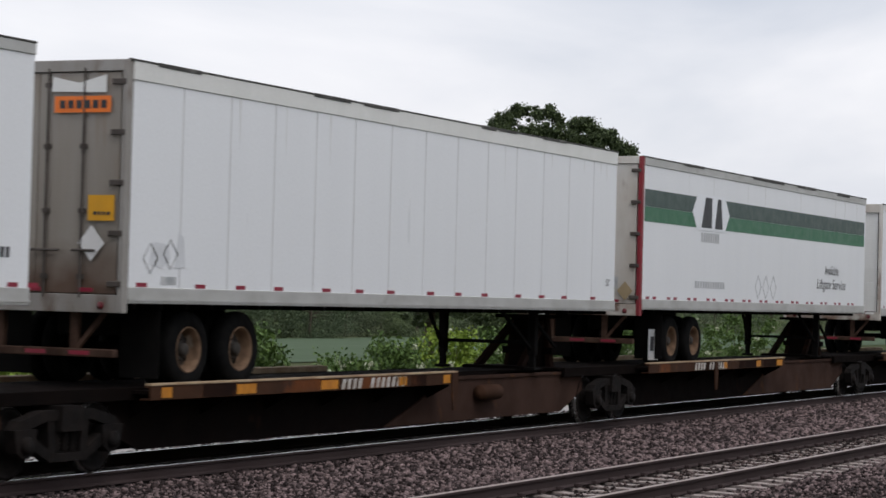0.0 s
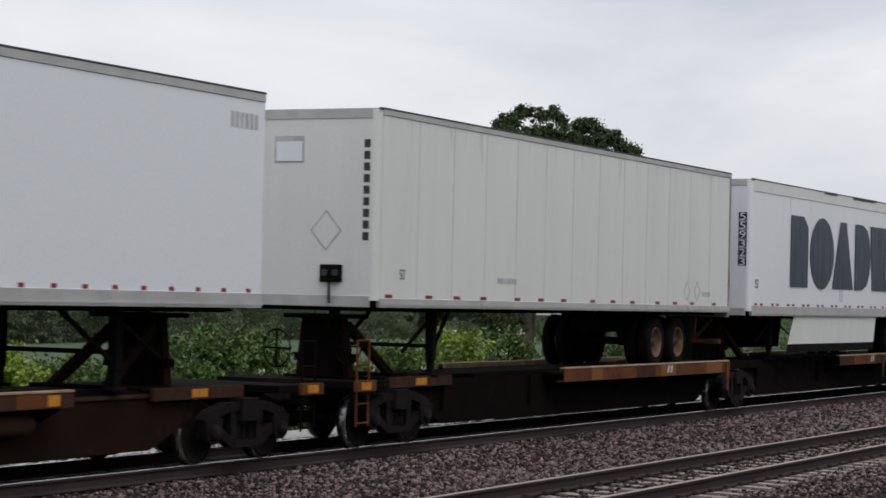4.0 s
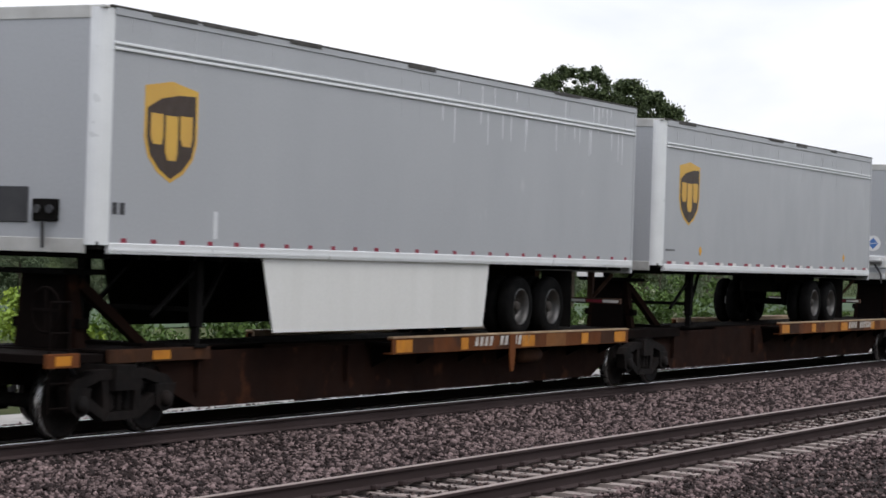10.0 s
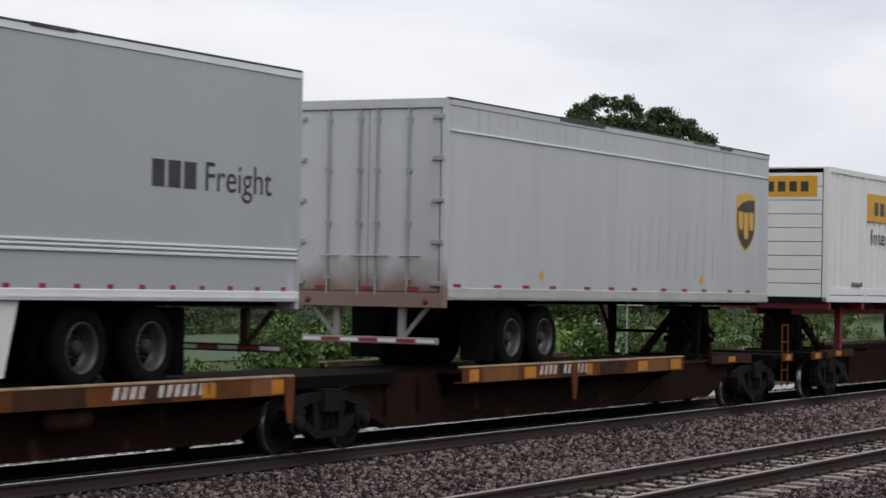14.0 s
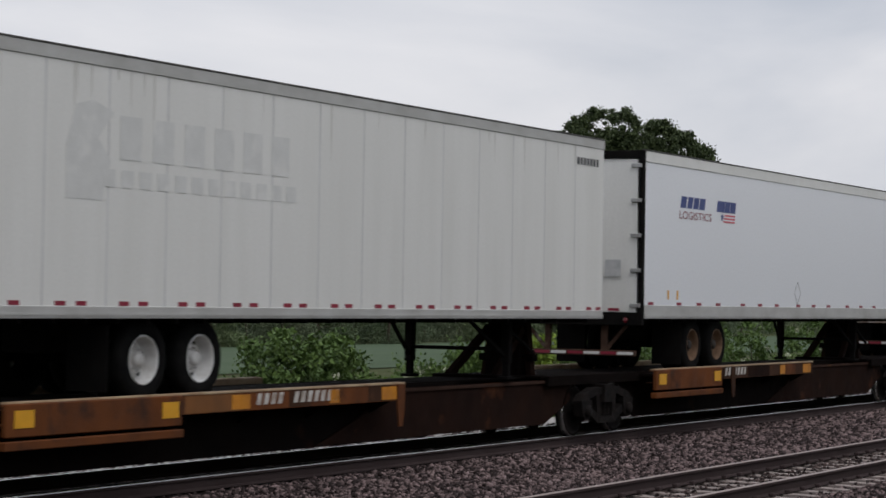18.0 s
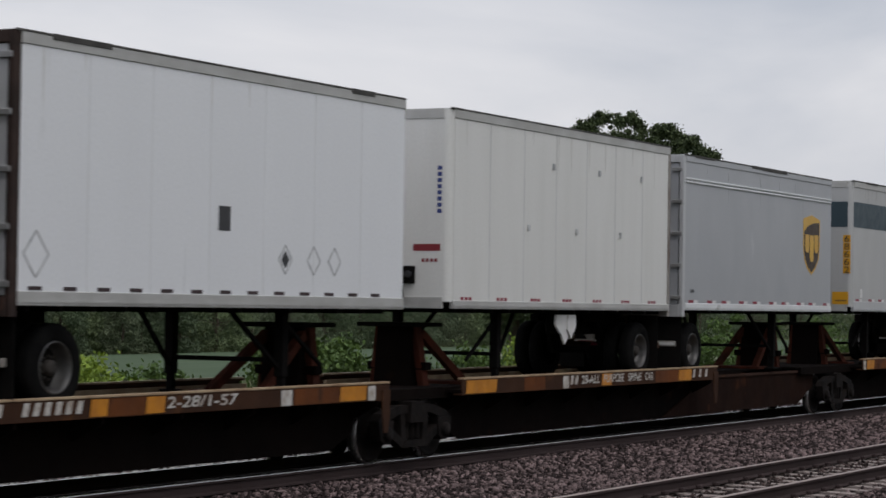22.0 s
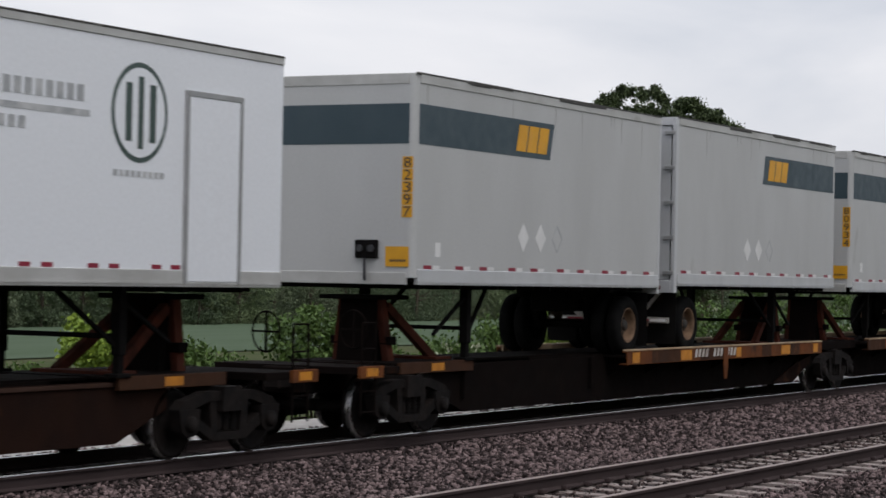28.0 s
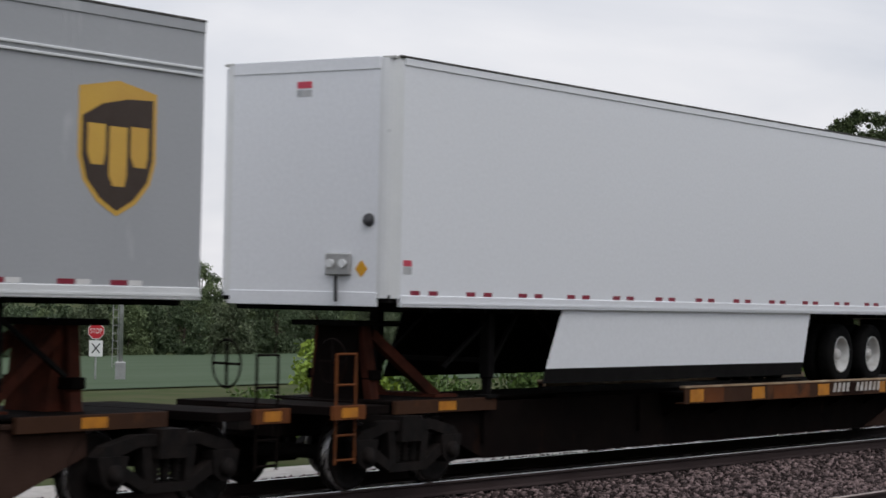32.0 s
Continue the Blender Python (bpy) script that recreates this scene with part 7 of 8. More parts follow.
    part("bogie_frame", Shape().box(L - 4.6, L - 1.4, 0.75, 0.86, zb - 0.5, zb - 0.25).box(L - 4.6, L - 1.4, W - 0.86, W - 0.75, zb - 0.5, zb - 0.25), RED, c)
    for x in (L - 3.6, L - 2.35):
        road_axle(c, x, RIMW, X0)
    part("rear_guard", Shape().box(L - 0.15, L - 0.05, 0.15, W - 0.15, 1.42, 1.55, 0.01).box(L - 0.15, L - 0.08, 0.6, 0.72, 1.5, zb - 0.1).box(L - 0.15, L - 0.08, W - 0.72, W - 0.6, 1.5, zb - 0.1), RED, c)
    runs(c, X0, YS, DECK)
    settle(c, DECK)
    A.append((c, X0, L, "front"))


container(277.19, 16.2, 5.0, 2.08)

t = add("box_trailer", "white trailer with white rear doors and a curved white side skirt", 296.5, 16.4, 4.97, 1.98, "rear", skin=WHITE, style="smooth", top=0.1, rail=WHITE, joint=WHITE, tape="plain", rim=RIMW, door_m=CREAM, doors="two", frame_m=WHITE, skirt=(5.86, 11.48, 5.82, 11.05, False), low=0.18, low_m=WHITE, wheels=(2.97, 4.26))


def marks(t):
    sticker("dark_bar", [rect(1.75, 2.3, 4.4, 4.52), rect(1.75, 2.3, 4.22, 4.32)], NAVY, t, "end", 0.055, "dark emblem bars")
    bars_row(t, 0.25, 4.32, 0.8, 0.10, 9, INK, "end", lift=0.03)
    bars_row(t, 1.8, 4.1, 0.45, 0.06, 6, FADED, "end", lift=0.03)
    z = 3.12
    for line, wide, drop in (("FULL SERVICE TRUCKING", 0.92, 0), ("COMPANY", 0.38, 0.23), ("LTL * TRUCK LOADS", 0.78, 0.5)):
        at = 0.60 + wide / 2
        for word in line.split():
            text(word, t, PRINT, at - wide * line.index(word) / len(line), z - drop, wide * (len(word) - 0.25) / len(line), 0.14, "end", 0.03, bold=0.01)


on(t, marks)

t = add("box_trailer", "white panelled trailer with dark red rear doors and ghost lettering", 314.61, 16.4, 4.965, 1.97, "rear", skin=CREAM, style="panel", top=0.16, tape="pairs", rim=RIMW, door_m=RED, frame_m=RED, low=0.14, wheels=(3.25, 4.44))


def marks(t):
    sticker("ghost_emblem", [[(1.62, 3.3), (2.3, 3.3), (2.45, 3.75), (2.2, 4.0), (2.5, 4.3), (2.1, 4.42), (1.8, 4.35), (1.62, 3.9)]], GHOSTW, t, label="ghost of a removed emblem")
    bars_row(t, 2.62, 3.78, 3.9, 0.5, 6, GHOSTW)
    bars_row(t, 2.3, 3.46, 4.3, 0.2, 12, GHOSTW)
    bars_row(t, 15.3, 4.5, 0.9, 0.12, 7, INK)
    sticker("white_notice", [rect(0.5, 1.0, 2.45, 2.7)], REFW, t, "end", 0.055)
    bars_row(t, 0.58, 2.53, 0.34, 0.08, 3, INK, "end", lift=0.06)
    part("corner_bracket", Shape().box(-0.06, -0.05, 0.45, 0.9, 4.62, 4.68).box(-0.06, -0.05, 0.45, 0.51, 4.4, 4.62), REFW, t, "white corner tape")


on(t, marks)

t = add("box_trailer", "white trailer with slanted blue blocks, red lettering and flag", 332.77, 16.35, 4.92, 1.97, "rear", skin=CLEAN, style="smooth", top=0.2, rail=CREAM, tape="plain", rim=RIMR, door_m=CREAM, frame_m=BLACKP, low=0.24, wheels=(2.7, 3.98))


def marks(t):
    for x, w in ((1.73, 0.27), (2.06, 0.25), (2.36, 0.26), (2.66, 0.28)):
        sticker("word_block", [[(x, 3.99), (x + w, 3.99), (x + w + 0.06, 4.2), (x + 0.06, 4.2)]], BLUE, t, label="slanted blue block")
    for x, w in ((3.58, 0.4), (4.0, 0.28), (4.3, 0.28)):
        sticker("word_block", [[(x, 3.99), (x + w, 3.99), (x + w + 0.05, 4.2), (x + 0.05, 4.2)]], BLUE, t, label="slanted blue block")
    text("LOGISTICS", t, RED, 1.68, 3.79, 1.62, 0.14)
    star = [(3.88 + (0.09 if k % 2 == 0 else 0.04) * math.sin(math.tau * k / 10), 3.9 + (0.09 if k % 2 == 0 else 0.04) * math.cos(math.tau * k / 10)) for k in range(10)]
    sticker("star", [star], BLUE, t, label="blue star")
    sticker("flag_stripe", [rect(4.0, 4.58, 3.92, 3.95), rect(3.95, 4.58, 3.86, 3.89), rect(3.95, 4.58, 3.8, 3.83)], PINK, t, label="red flag stripes")
    for x in (1.15, 1.6):
        sticker("orange_tag", [rect(x, x + 0.07, 2.32, 2.48)], YELLOW, t)
    ghost_diamond(t, 8.36, 2.5, 0.2)
    text("53'", t, INK, 15.8, 2.45, 0.28, 0.2)
    bars_row(t, 15.5, 2.74, 0.35, 0.07, 5, FADED)
    bars_row(t, 0.9, 2.5, 0.45, 0.1, 5, INK, "end", lift=0.055)
    sticker("notice", [rect(0.4, 0.7, 2.7, 3.0)], FADED, t, "end", 0.055)


on(t, marks)

t = add("box_trailer", "white trailer with red rear frame, yellow notice and red wheels", 350.91, 16.5, 4.95, 1.97, "rear", skin=CLEAN, style="smooth", top=0.12, tape="pairs", rim=RIMRED, door_m=WHITE, frame_m=RED, low=0.2, wheels=(2.52, 3.84))


def marks(t):
    text("AIR RIDE EQUIPPED", t, BLUE, 0.77, 2.66, 1.3, 0.16)
    sticker("yellow_notice", [rect(0.25, 0.95, 2.55, 3.02)], YELLOW, t, "end", 0.055, "large yellow notice")
    sticker("notice_line", [rect(0.25, 0.95, 2.84, 2.88)], RED, t, "end", 0.06)
    bars_row(t, 0.35, 2.66, 0.5, 0.05, 6, FADED, "end", lift=0.06)
    part("leg_plate", Shape().prism([(12.52, 1.84), (13.81, 1.84), (13.35, 1.24), (13.05, 1.24)], "y", 0.43, 0.46), SILVER, t, "pale tapered plate of the landing leg")
    ghost_diamond(t, 8.0, 2.52, 0.19)
    text("53", t, INK, 15.9, 2.42, 0.22, 0.16)
    sticker("panel_line", [rect(15.18, 15.195, 2.25, 4.5), rect(15.18, 16.3, 4.5, 4.515)], FADED, t)


on(t, marks)

PUP = dict(group="short trailers in pairs on the train")
t = add("short_trailer", "short white trailer with blue blocks over an orange wedge", 371.82, 8.6, 5.04, 2.12, "front", skin=CLEAN, style="smooth", tape="pairs", rim=RIMD, low=0.14, wheels=(7.85,), **PUP)


def logo(t, x, z, w, h, face):
    s = -1 if face == "end" else 1
    def q(pts):
        return [(x + s * a * w, z + b * h) for a, b in pts]
    for a, b in ((0.0, 0.33), (0.36, 0.64), (0.67, 1.0)):
        sticker("word_block", [q([(a + 0.03, 0.5), (b - 0.05, 0.5), (b, 1.0), (a, 1.0)])], BLUE, t, face, label="blue block")
    sticker("wedge", [q([(0.0, 0.2), (0.0, 0.42), (0.98, 0.42)])], ORANGE, t, face, label="orange wedge")
    sticker("wedge_top", [q([(0.02, 0.44), (0.05, 0.47), (0.98, 0.47), (0.98, 0.44)])], ORANGE, t, face)
    text("FREIGHT", t, NAVY, x + s * 0.45 * w, z, w * 0.55, h * 0.13, face, 0.008)


def marks(t):
    logo(t, 0.84, 3.12, 2.25, 1.5, "side")
    logo(t, 1.9, 3.7, 1.2, 0.95, "end")
    bars = [rect(0.08, 0.16, 4.1 - 0.11 * k, 4.18 - 0.11 * k) for k in range(8)]
    sticker("upright_bars", bars, INK, t, "end")
    sticker("red_notice", [rect(0.05, 0.45, 2.86, 2.98)], RED, t, "end")
    diamond(t, 2.3, 2.7, 0.2, TAN, "end")
    diamond(t, 1.85, 2.7, 0.18, INK, "end")
    diamond(t, 7.6, 2.66, 0.14, INK)
    ghost_diamond(t, 8.05, 2.66, 0.14)


on(t, marks)
t = add("short_trailer", "short white trailer with dark worn rails and placards", 381.06, 8.6, 5.1, 2.16, "rear", skin=WHITE, style="panel", tape="dark", rim=RIMD, frame_m=POSTBROWN, door_m=SILVER, low=0.16, joint=WHITE, wheels=(0.83,), **PUP)


def marks(t):
    sticker("black_square", [rect(3.92, 4.18, 3.1, 3.4)], INK, t)
    for x in (5.47, 6.17, 6.7):
        ghost_diamond(t, x, 2.78, 0.16)
    diamond(t, 5.47, 2.78, 0.1, INK)
    ghost_diamond(t, 0.38, 2.72, 0.22)


on(t, marks)
t = add("short_trailer", "short cream panelled trailer with a rounded nose and a red notice", 391.05, 8.45, 5.1, 2.18, "front", skin=CREAM, style="panel", tape="dots_of_three", rim=RIMD, low=0.12, wheels=(7.43,), **PUP)


def marks(t):
    bars = [rect(0.14, 0.21, 4.2 - 0.09 * k, 4.26 - 0.09 * k) for k in range(8)]
    sticker("upright_bars", bars, BLUE, t, "end")
    sticker("red_notice", [rect(0.15, 0.6, 3.02, 3.12)], RED, t, "end")
    s = Shape()
    g = random.Random(5)
    for k in range(5):
        x, z = 3.98 + 0.13 * k, 1.62 + 0.09 * abs(k - 2)
        s.prism([(x, 2.10), (x + 0.19, 2.10), (x + 0.21, z + 0.12), (x + 0.12 + g.uniform(-0.05, 0.05), z), (x - 0.03, z + 0.1 + g.uniform(0, 0.06))], "y", 0.08 + g.uniform(0, 0.04), 0.15)
    part("hanging_sheet", s, REFW, t, "crumpled white sheet hanging under the side")
    bars_row(t, 0.2, 2.86, 0.28, 0.05, 4, RED, "end")
    sticker("white_plate", [rect(0.72, 1.75, 3.58, 4.38)], REFW, t, "end", 0.004, "white plate on the nose")
    sticker("orange_block", [[(0.80, 3.70), (1.6, 3.70), (1.5, 4.24), (0.80, 4.24)]], ORANGE, t, "end", 0.010, "orange-red block of an emblem")
    sticker("dark_bar", [rect(0.80, 1.6, 3.93, 4.0)], INK, t, "end", 0.014)
    for k in range(6):
        nozzle(t, 2.6 + 0.9 * k, 4.4 if k % 2 else 3.4, FADED)


on(t, marks)
t = add("short_trailer", "short grey trailer with a gold and brown shield near its nose", 400.22, 8.5, 5.02, 2.2, "rear", style="smooth", tape="mixed", top=0.12, rim=RIMD, bars=((4.52, 0.03), (4.58, 0.03)), wheels=(0.77,), **dict(FLEET, frame_m=SILVER), **PUP)
on(t, lambda t: (shield(t, 6.66, 2.97, 1.08, 1.25), bars_row(t, 0.35, 2.52, 0.2, 0.06, 2, INK)))


def freight_stripe(t, L, near_nose, digits):
    """A slate stripe with yellow slanted blocks."""
    if near_nose:
        sticker("stripe", [[(0.1, 4.08), (4.3, 4.08), (4.44, 4.64), (0.1, 4.64)]], TEAL, t, label="slate stripe")
        sticker("stripe", [rect(0.1, 2.5, 4.08, 4.64)], TEAL, t, "end", label="slate stripe round the nose")
        x = 3.12
        column(t, digits, 0.06, 3.92, 0.11, 0.14, INK, YELLOW, "end")
    else:
        sticker("stripe", [[(4.3, 4.14), (L - 0.1, 4.14), (L - 0.1, 4.69), (4.43, 4.69)]], TEAL, t, label="slate stripe")
        x = 4.58
    for k in range(3):
        a, b = x + 0.36 * k, 4.16 if near_nose else 4.22
        sticker("word_block", [[(a, b), (a + 0.32, b), (a + 0.42, b + 0.4), (a + 0.1, b + 0.4)]], YELLOW, t, lift=0.009, label="yellow slanted block")


def old_freight(X0, L, zt, zb, end, digits, label, rim, pl):
    t = add("short_trailer", label, X0, L, zt, zb, end, wheels=(7.7,) if end == "front" else (0.9,), skin=OLDGREY, style="smooth", tape="mixed", top=0.14, rail=ALLOY, joint=OLDGREY, rim=rim, frame_m=SILVER, door_m=SILVER, low=0.22, low_m=SILVER, **PUP)

    def marks(t):
        freight_stripe(t, L, end == "front", digits)
        for k in range(2):
            diamond(t, pl + 0.6 * k, 2.86, 0.19, REFW)
        ghost_diamond(t, pl + 1.2, 2.86, 0.18)
        if end == "front":
            sticker("yellow_notice", [rect(0.07, 0.44, 2.37, 2.65)], YELLOW, t, "end", 0.013, "yellow notice by the nose corner")
            bars_row(t, 0.12, 2.44, 0.26, 0.03, 5, INK, "end", lift=0.017)
            sticker("white_label", [rect(0.62, 0.78, 2.52, 2.72)], REFW, t)
        else:
            sticker("stripe", [rect(0.3, 2.3, 3.9, 4.5)], TEAL, t, "end", 0.055)
            sticker("word_block", [rect(1.0, 1.9, 4.05, 4.35)], YELLOW, t, "end", 0.06)

    on(t, marks)


old_freight(410.21, 8.6, 5.1, 2.22, "front", "68662", "short weathered silver trailer with a slate stripe and yellow blocks", RIMW, 4.15)
t = add("short_trailer", "short white trailer with a metal band near its nose", 419.44, 8.5, 5.08, 2.18, "rear", skin=CLEAN, style="smooth", tape=None, rim=RIMD, frame_m=SILVER, door_m=SILVER, low=0.12, wheels=(0.79,), **PUP)


def marks(t):
    part("metal_band", Shape().box(6.0, 6.2, -0.02, 0.0, 2.2, 5.0, 0.006), SILVER, t, "upright metal band")
    bars_row(t, 7.35, 4.6, 0.6, 0.1, 6, FADED)
    sticker("dark_slot", [rect(8.1, 8.25, 4.3, 4.62)], FADED, t)
    for x in (0.4, 7.95):
        diamond(t, x, 2.5, 0.13, YELLOW)


on(t, marks)

t = add("reefer_trailer", "white ridged refrigerated trailer with a black-grilled cooling unit", 431.54, 16.35, 5.05, 2.05, "front", skin=WHITE, style="hrib", top=0.12, rail=WHITE, tape="plain", rim=RIMW, low=0.2, low_m=WHITE, skirt=(4.9, 10.57, 4.86, 10.85, True), joint=WHITE, post=ALLOY, wheels=(12.2, 13.46))


def marks(t):
    u = part("cooling_unit", Shape().prism([(0.0, 2.75), (-0.50, 2.75), (-0.50, 3.55), (-0.42, 4.3), (-0.2, 4.42), (-0.2, 4.86), (0.0, 4.92)], "y", 0.28, W - 0.28), CREAM, t, "cream cooling unit housing")
    part("grille", Shape().prism([(-0.515, 3.62), (-0.50, 3.62), (-0.30, 4.86), (-0.52, 4.80)], "y", 0.75, W - 0.3), INK, u, "black air grille")
    sl = Shape()
    for k in range(9):
        sl.box(-0.545, -0.512, 0.8, W - 0.35, 3.68 + 0.125 * k, 3.72 + 0.125 * k)
    part("grille_slat", sl, BLACKP, u)
    part("hood", Shape().box(-0.55, 0.0, 0.3, W - 0.3, 4.82, 4.93, 0.02), INK, u)
    part("panel_cut", Shape().box(-0.506, -0.5, 1.2, 1.22, 2.78, 3.58).box(-0.506, -0.5, 0.3, W - 0.3, 3.58, 3.6), FADED, u)
    part("display", Shape().box(-0.508, -0.5, 0.5, 0.68, 3.28, 3.42), INK, u)
    part("status_lamp", Shape().box(-0.512, -0.507, 0.54, 0.62, 3.33, 3.38), mat("green_indicator", (0.05, 0.9, 0.25), 0.4, emit=1.6), u, "lit green indicator")
    for y0, y1, z0, z1 in ((0.46, 0.72, 2.88, 3.04), (0.5, 0.7, 3.1, 3.22), (1.85, 2.05, 2.95, 3.02)):
        part("control_panel", Shape().box(-0.508, -0.5, y0, y1, z0, z1), INK, u)
    part("shelf", Shape().box(-0.55, 0.0, 0.25, W - 0.25, 2.66, 2.75, 0.01), BLACKP, u)
    for k in range(5):
        a = 6.45 + 0.5 * k
        sticker("word_block", [[(a, 3.85), (a + 0.4, 3.85), (a + 0.44, 4.38), (a + 0.04, 4.38)]], FADED, t, lift=0.018, label="dark block with a shadow")
        sticker("word_shadow", [[(a - 0.08, 4.4), (a + 0.36, 4.4), (a + 0.22, 4.64), (a - 0.16, 4.64)]], INK, t, lift=0.017)
    for k in range(3):
        a = 9.0 + 0.4 * k
        sticker("word_block", [rect(a, a + 0.3, 3.86, 4.26 - 0.05 * k)], INK, t, lift=0.018)
    sticker("eco_plate", [rect(2.56, 3.78, 2.54, 2.76)], GREEN, t, lift=0.018, label="green and grey plate")
    sticker("eco_plate_end", [rect(3.25, 3.74, 2.57, 2.73)], FADED, t, lift=0.021)
    bars_row(t, 2.64, 2.58, 0.55, 0.12, 3, REFW, lift=0.022)
    sticker("small_plate", [rect(0.55, 0.85, 2.5, 2.72)], FADED, t, lift=0.018)
    col = [rect(0.03, 0.12, 4.2 - 0.16 * k, 4.3 - 0.16 * k) for k in range(11) if k not in (4, 5)]
    sticker("upright_bars", col, INK, t, lift=0.012)
    ghost_diamond(t, 9.6, 2.58, 0.2)
    # the trailer's shade is put into the tank body; its near end stays white
    part("fuel_tank", Shape().turned([(0, -0.55), (0.26, -0.5), (0.29, -0.42), (0.29, 0.42), (0.26, 0.5), (0, 0.55)], (0, 0, 0), 18), RIMD, t, "round fuel tank, coloured dark for the trailer's shade", pose(4.75, 0.85, 1.62, 0, 0, 0))
    part("tank_end", Shape().turned([(0.0, -0.035), (0.2, -0.02), (0.28, 0.02), (0.295, 0.08)], (0, 0, 0), 20), CLEAN, t, "white tank end", pose(4.75, 0.33, 1.62))


on(t, marks)

t = add("reefer_trailer", "white ridged trailer with dark shield and brown-stained rear doors", 450.01, 16.4, 5.0, 2.08, "rear", skin=WHITE, style="hrib", top=0.2, rail=WHITE, tape="mixed", rim=RIMW, door_m=STAINED, frame_m=FRAMEW, doors="four", low=0.2, low_m=WHITE, skirt=(5.45, 11.4, 5.16, 11.55, True), joint=WHITE, wheels=(3.31, 4.62))


def marks(t):
    for k in range(5):
        a = 5.75 + 0.35 * k
        sticker("word_block", [[(a, 4.05), (a + 0.28, 4.05), (a + 0.3, 4.44), (a + 0.03, 4.44)]], FADED, t, lift=0.018)
        sticker("word_shadow", [[(a - 0.08, 4.46), (a + 0.26, 4.46), (a + 0.15, 4.66), (a - 0.13, 4.66)]], INK, t, lift=0.017)
    sticker("word_shadow", [rect(5.6, 5.7, 4.05, 4.6)], INK, t, lift=0.017)
    text("INTERMODAL", t, INK, 7.7, 4.05, 3.42, 0.29, lift=0.018)
    out = [(0, 0.9), (0.5, 1.0), (1, 0.9), (0.86, 0.28), (0.5, 0.0), (0.14, 0.28)]
    sticker("emblem", [[(7.49 + a * 1.83, 2.81 + b * 1.15) for a, b in out]], INK, t, lift=0.018, label="dark shield emblem")
    sticker("emblem_line", [[(7.49 + a * 1.83, 2.81 + b * 1.15) for a, b in p] for p in ([(0.42, 0.88), (0.48, 0.88), (0.3, 0.25), (0.26, 0.28)], [(0.55, 0.9), (0.62, 0.9), (0.62, 0.2), (0.55, 0.2)], [(0.62, 0.82), (0.78, 0.82), (0.78, 0.74), (0.62, 0.74)], [(0.62, 0.55), (0.75, 0.55), (0.75, 0.47), (0.62, 0.47)])], FADED, t, lift=0.022, label="pale lines of the emblem")
    bars_row(t, 7.6, 2.42, 3.3, 0.09, 16, FADED, lift=0.018)
    sticker("eco_plate", [[(9.7, 1.62), (10.55, 1.62), (10.68, 1.74), (10.55, 1.86), (9.75, 1.86), (9.6, 1.74)]], GREEN, t, lift=-0.022, label="green plate on the skirt")
    bars_row(t, 9.8, 1.68, 0.6, 0.1, 3, YELLOW, lift=-0.018)
    bars_row(t, 0.25, 4.12, 1.35, 0.26, 5, INK, "end", lift=0.055)
    bars_row(t, 0.45, 3.98, 0.8, 0.08, 8, FADED, "end", lift=0.055)
    for k, (a, b, d) in enumerate(((0.42, 2.5, 0.5), (0.5, 2.72, 0.42), (0.62, 2.9, 0.34), (0.75, 2.42, 0.5), (0.95, 2.5, 0.3))):
        sticker("scrape", [[(a, b), (a + d, b + 0.26), (a + d - 0.03, b + 0.3), (a + 0.1, b + 0.1)]], CREAM, t, "end", 0.0225, "pale scrape across the brown stain")
    col = [rect(1.35, 1.45, 3.72 - 0.17 * k, 3.83 - 0.17 * k) for k in range(10)]
    sticker("upright_bars", col, FADED, t, "end", 0.055)


on(t, marks)

t = add("box_trailer", "clean white trailer with oval emblem and a small side door", 468.51, 16.1, 4.94, 2.06, "rear", skin=CLEAN, style="smooth", top=0.1, tape="pairs", rim=RIMW, door_m=CLEAN, frame_m=BLACKP, low=0.2, wheels=(2.54, 3.82))


